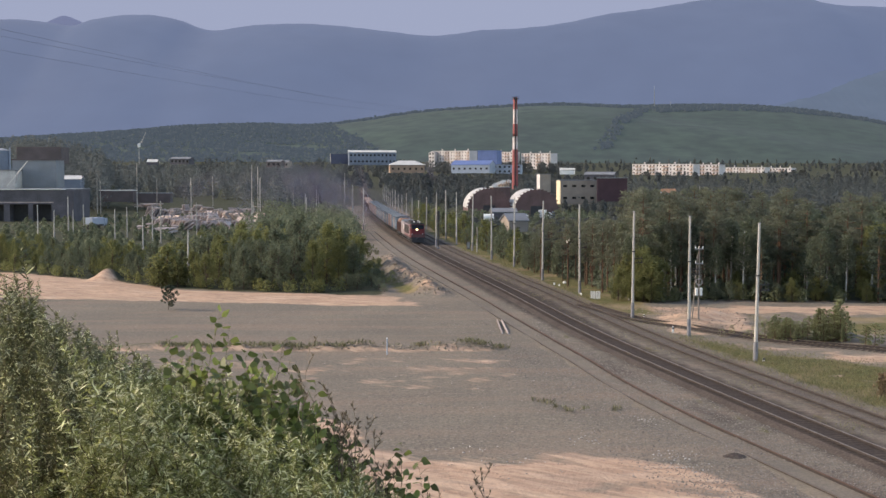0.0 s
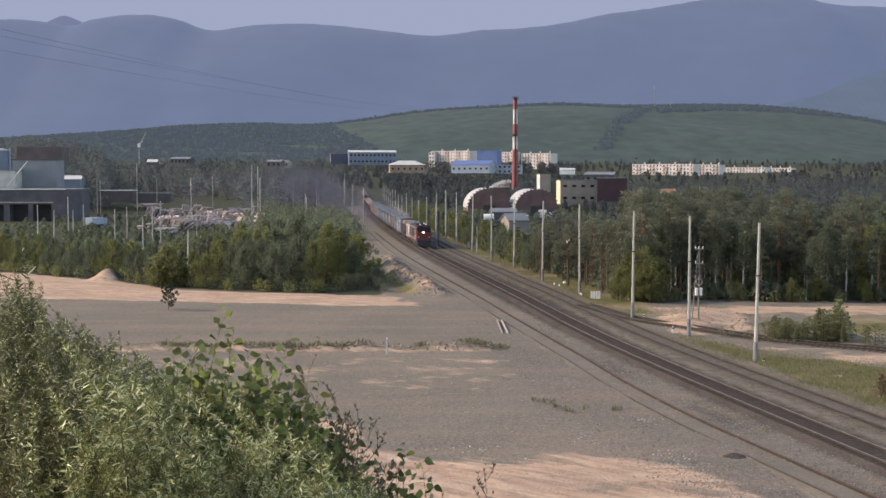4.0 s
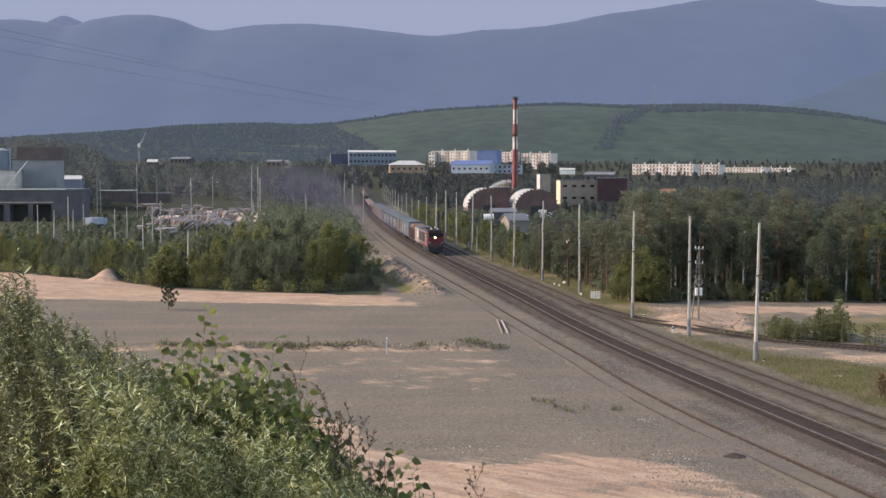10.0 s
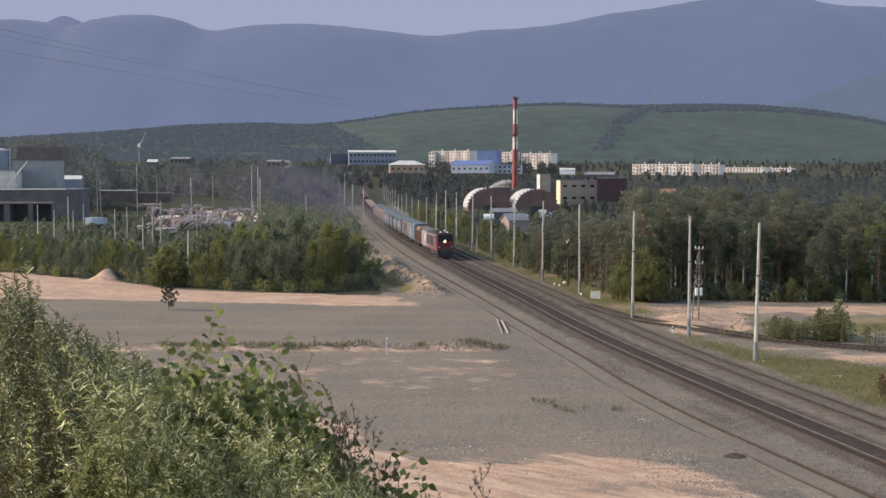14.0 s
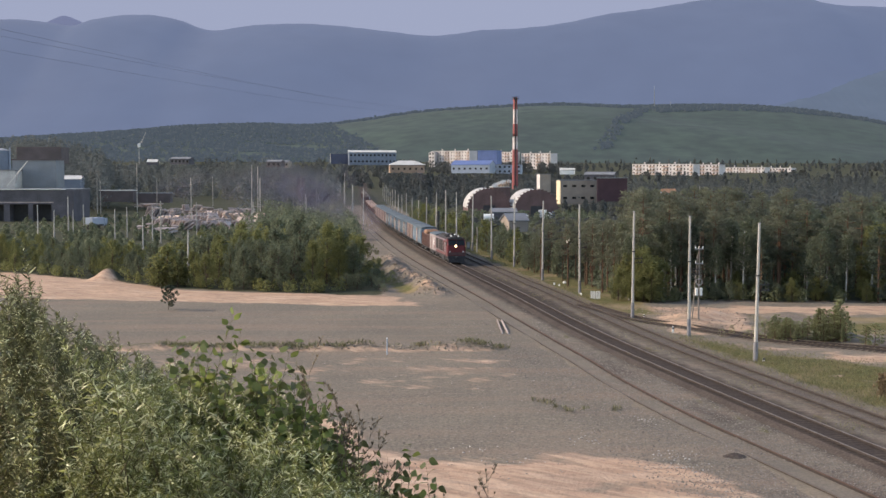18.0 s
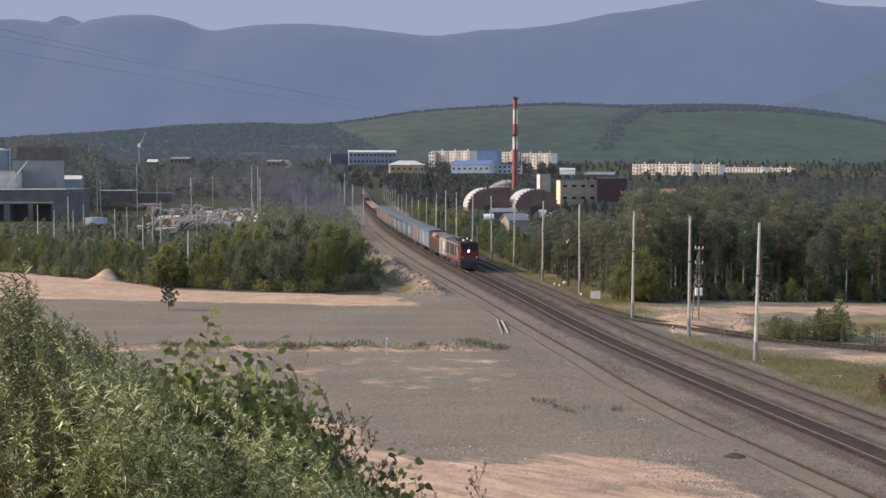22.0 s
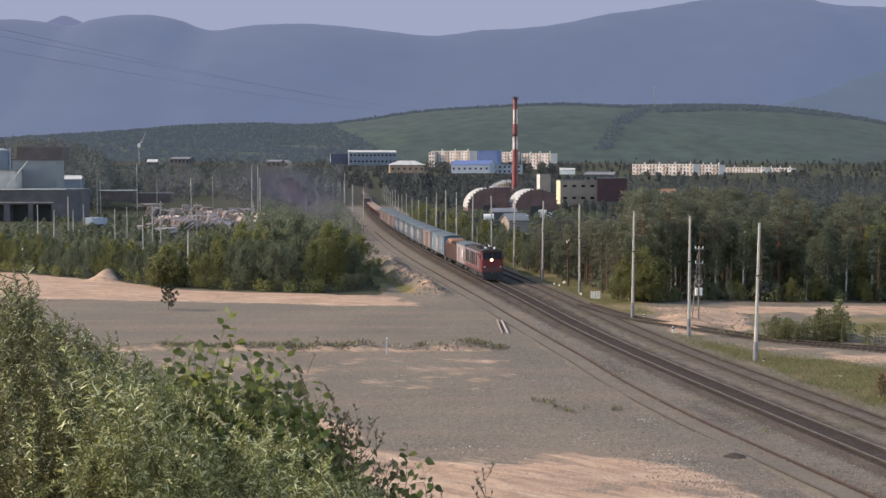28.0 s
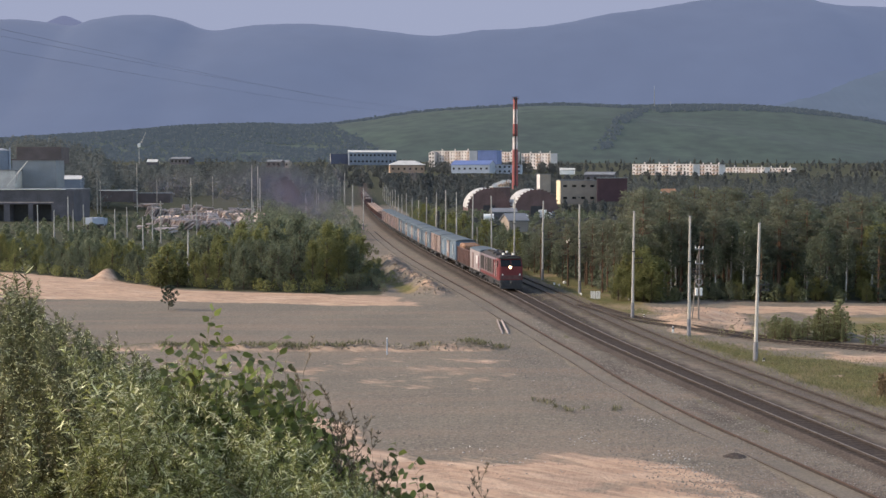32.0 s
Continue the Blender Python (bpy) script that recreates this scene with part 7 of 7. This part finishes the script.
for i in range(26):
    u, k = -1.9 + i * 0.076, 1.1 + 0.1 * math.sin(i * 1.9)
    top = float(curve_at(BUSH_TOP, u))
    a = Vector((u * 0.8, 5.4 + 0.3 * math.sin(i), gz(u * 0.8, 5.4) - 0.1)) - willow.matrix_basis.translation
    b = Vector((u * k, 5 * k, 15 - (15 - top + 0.35) * k)) - willow.matrix_basis.translation
    part("branch", Form().tube(a, a.lerp(b, 0.5) + Vector((0.1 * math.sin(i * 2.1), 0, 0)), 0.022, 0.014, 6)
         .tube(a.lerp(b, 0.5) + Vector((0.1 * math.sin(i * 2.1), 0, 0)), b, 0.014, 0.006, 6), M["bark"], willow)
ASPEN = [aspen_shoot(80, 0.85, 15, M["aspen_leaf"]), aspen_shoot(81, 0.75, 13, M["aspen_leaf"]), aspen_shoot(82, 0.7, 12, M["aspen_leaf"]),
         aspen_shoot(83, 0.72, 13, M["aspen_red"])]
for i, (x, z, kind) in enumerate(((-0.868, 14.455, 0), (-0.835, 14.385, 1), (-1.055, 14.355, 1), (-0.99, 14.33, 2), (-0.92, 14.31, 2), (-0.78, 14.32, 1),
                                  (-0.70, 14.29, 3), (-0.62, 14.35, 1), (-0.60, 14.26, 3), (-0.56, 14.20, 2), (-0.50, 14.17, 1), (-0.46, 14.10, 2),
                                  (-0.44, 14.02, 3), (-0.36, 13.97, 3), (-0.27, 13.90, 2), (-0.165, 13.935, 1), (-0.20, 13.90, 3), (-0.10, 13.86, 2),
                                  (-0.74, 14.24, 0), (-0.85, 14.24, 2), (-0.94, 14.24, 1), (-0.68, 14.18, 2), (-0.80, 14.15, 1), (-0.55, 14.10, 0),
                                  (-0.63, 14.05, 2), (-1.02, 14.22, 3), (-0.30, 13.82, 1), (-0.06, 13.80, 3), (-0.38, 13.93, 0), (-0.33, 13.90, 1), (-0.24, 13.83, 3), (-0.15, 13.79, 0), (-0.41, 13.99, 1), (-0.47, 14.05, 3))):
    add_shoot(aspen, ASPEN, kind, (x * 1.03, 5.15 + 0.05 * math.sin(i * 2.7), 15 - (15 - z) * 1.03), (rng1.normal(0, 4), rng1.normal(1, 5)), i * 77, 0.05 * (i % 5), 1.0 if i < 2 else 0.7)
for i in range(84):
    u = rng1.uniform(-1.08, -0.42)
    k = rng1.uniform(0.98, 1.06)
    add_shoot(aspen, ASPEN, i if i % 4 < 3 or i % 8 == 3 else 1, (u * k, 5 * k, 15 - (15 - float(curve_at(BUSH_TOP, u)) + rng1.uniform(-0.07, 0.2)) * k), (rng1.normal(0, 6), rng1.normal(1, 7)),
              i * 91, 0.06 * (i % 6), 0.6)
for i in range(6):
    u = -1.0 + i * 0.17
    a = Vector((u * 0.9, 5.1, gz(u * 0.9, 5.1) - 0.1)) - aspen.matrix_basis.translation
    b = Vector((u, 5.0, float(curve_at(BUSH_TOP, u)) - 0.45)) - aspen.matrix_basis.translation
    part("branch", Form().tube(a, b, 0.016, 0.007, 6), M["bark"], aspen)
WEED = [dry_weed(90 + i, 0.62) for i in range(3)]
for i, (x, z) in enumerate(((-0.525, 14.32), (-0.43, 14.14), (-0.39, 14.12), (-0.345, 14.08), (-0.30, 14.0), (-0.36, 14.10), (-0.33, 13.98), (-0.27, 13.96),
                            (-0.24, 13.93), (0.155, 13.83), (0.16, 13.78), (-0.02, 13.79), (-0.41, 14.08))):
    add_shoot(weeds, WEED, i, (x, 5.0, z), (rng1.normal(0, 5), rng1.normal(3, 6)), i * 70, 0.2, 0.5)
for i in range(3):
    a = Vector((0.1 * i - 0.1, 0.1, -0.1))
    part("branch", Form().tube(a, (0.12 * i - 0.1, 0, 1.3), 0.012, 0.006, 6), M["dry_stem"], weeds)


# ---- exhaust smoke ----
def smoke_material(name, most):
    m = bpy.data.materials.new(name)
    m.use_nodes = True
    n, l = m.node_tree.nodes, m.node_tree.links
    out, mx, tr, df = n["Material Output"], n.new("ShaderNodeMixShader"), n.new("ShaderNodeBsdfTransparent"), n.new("ShaderNodeBsdfDiffuse")
    df.inputs["Color"].default_value = (0.175, 0.16, 0.215, 1)
    tc, no, rg = n.new("ShaderNodeTexCoord"), n.new("ShaderNodeTexNoise"), n.new("ShaderNodeMapRange")
    no.inputs["Scale"].default_value, no.inputs["Detail"].default_value = 1.6, 4.0
    l.new(tc.outputs["Object"], no.inputs["Vector"])
    rg.inputs["From Min"].default_value, rg.inputs["From Max"].default_value = 0.25, 0.7
    rg.inputs["To Min"].default_value, rg.inputs["To Max"].default_value = 0.45 * most, most
    l.new(no.outputs[0], rg.inputs[0])
    at, mul = n.new("ShaderNodeAttribute"), n.new("ShaderNodeMath")
    at.attribute_name, mul.operation = "thickness", "MULTIPLY"
    l.new(rg.outputs[0], mul.inputs[0])
    l.new(at.outputs["Fac"], mul.inputs[1])
    l.new(mul.outputs[0], mx.inputs[0])
    l.new(tr.outputs[0], mx.inputs[1])
    l.new(df.outputs[0], mx.inputs[2])
    l.new(mx.outputs[0], out.inputs[0])
    return m


M["smoke"] = smoke_material("thin_smoke", 0.29)
M["smoke_haze"] = smoke_material("lingering_smoke", 0.24)


def puff(seed, mat):
    """A loose wisp, thick in the middle and thinning out to the rim."""
    rng = np.random.default_rng(seed)
    v, f, thick = [], [], []
    rings = ((0.33, 0.8), (0.66, 0.35), (1.0, 0.0))
    for i in range(1):
        c = np.zeros(3)
        up = np.array([0, 0, 1.0]) + rng.normal(0, 0.25, 3)
        side = np.cross(up, np.array([0, 1.0, 0]) + rng.normal(0, 0.45, 3))
        side /= np.linalg.norm(side)
        k, s = len(v), rng.uniform(0.7, 1.0)
        v.append(tuple(c))
        thick.append(1.0)
        for r, t in rings:
            for j in range(12):
                a = 2 * math.pi * j / 12
                v.append(tuple(c + (up * math.sin(a) * 0.7 + side * math.cos(a)) * s * r * (1 + 0.15 * math.sin(3 * a + i))))
                thick.append(t)
        f += [(k, k + 1 + j, k + 1 + (j + 1) % 12) for j in range(12)]
        for q in range(2):
            b = k + 1 + 12 * q
            f += [(b + j, b + (j + 1) % 12, b + 12 + (j + 1) % 12, b + 12 + j) for j in range(12)]
    me = bpy.data.meshes.new("smoke_puff")
    me.from_pydata(v, [], f)
    at = me.attributes.new("thickness", "FLOAT", "POINT")
    at.data.foreach_set("value", np.array(thick, np.float32))
    me.polygons.foreach_set("use_smooth", np.ones(len(f), bool))
    me.materials.append(mat)
    return me


PUFFS = [puff(100 + i, M["smoke"]) for i in range(4)]
puffs = []                                    # thing, where it hangs at the start, how fast it drifts off
for i in range(15):
    ob = thing("smoke_puff", Matrix(), "thin dark drifting puff of diesel exhaust smoke", "smoke", "exhaust smoke", data=PUFFS[i % 4])
    r = 7.0 + 0.85 * i
    ob.scale = (r, r, r * 0.7)
    y = 281 + 15 * i
    puffs.append((ob, (float(main_x(y)) - 1.2 - 1.9 * i + 2.5 * math.sin(i * 2.2), y, 4.6 + 0.42 * i + 0.8 * math.sin(i * 1.3)), 0.42 - 0.012 * i))
# older smoke still over the thicket and far line; added veils also imitate air haze
lingering = []
for i, (x, y, z, r) in enumerate(((-71.45, 500, 8.71, 25), (-58.11, 560, 11.12, 27), (-40.01, 640, 13.34, 26), (-17.15, 420, 6.98, 13), (-101.8, 540, 9.38, 26), (-7.92, 760, 16.98, 22))):
    ob = thing("smoke_puff", Matrix(), "pale thin veil of older smoke and added air haze over the trees", "smoke", "exhaust smoke", data=puff(110 + i, M["smoke_haze"]))
    ob.scale = (r, r, r * 0.55)
    lingering.append((ob, x, y, z))


# ---- what moves ----
def motions():
    for ob, behind, half, turn in cars:
        rows = []
        for t in range(0, 33):
            m = car_pose(FRONT_0 + SPEED * t - behind, half)
            rows.append((t, m @ pose(0, 0, 0, 0, 0, turn)))
        walk(ob, rows)
    step = 5 / 30
    for w, x, way in spun:
        rate = SPEED / 0.475
        walk(w, [(k * step, Matrix.Translation((x, 0, 0.475)) @ Matrix.Rotation(way * rate * k * step, 4, "Y")) for k in range(193)])
    # shoots rock about their feet with the wind
    times = np.arange(65) * 0.5
    for ob, m, length, lag, give in swaying:
        rows = []
        for t in times:
            lean = float(np.interp(t - lag, times, SWAY)) * give * 0.00217 / max(length, 0.3)
            place = m.translation
            rows.append((t, Matrix.Translation(place) @ Matrix.Rotation(lean, 4, "Y") @ Matrix.Rotation(lean * 0.3, 4, "X") @ Matrix.Translation(-place) @ m))
        walk(ob, rows)
    # smoke hangs over the line and drifts off over the thicket
    for i, (ob, (x, y, z), rate) in enumerate(puffs):
        walk(ob, [(t, pose(x - rate * t, y - 0.15 * t, z + 0.4 * math.sin(i * 1.3 + t * 0.2), 8 * math.sin(t * 0.2 + i), 6 * math.sin(t * 0.17 + 2 * i),
                           -38 + 14 * math.sin(i * 2.9 + t * 0.08))) for t in range(0, 33, 2)])
    for i, (ob, x, y, z) in enumerate(lingering):
        walk(ob, [(t, pose(x - 0.35 * t, y, z + 0.6 * math.sin(t * 0.15 + i), 0, 3 * math.sin(t * 0.1 + i), -35 + 10 * math.sin(i * 1.9))) for t in range(0, 33, 4)])


motions()
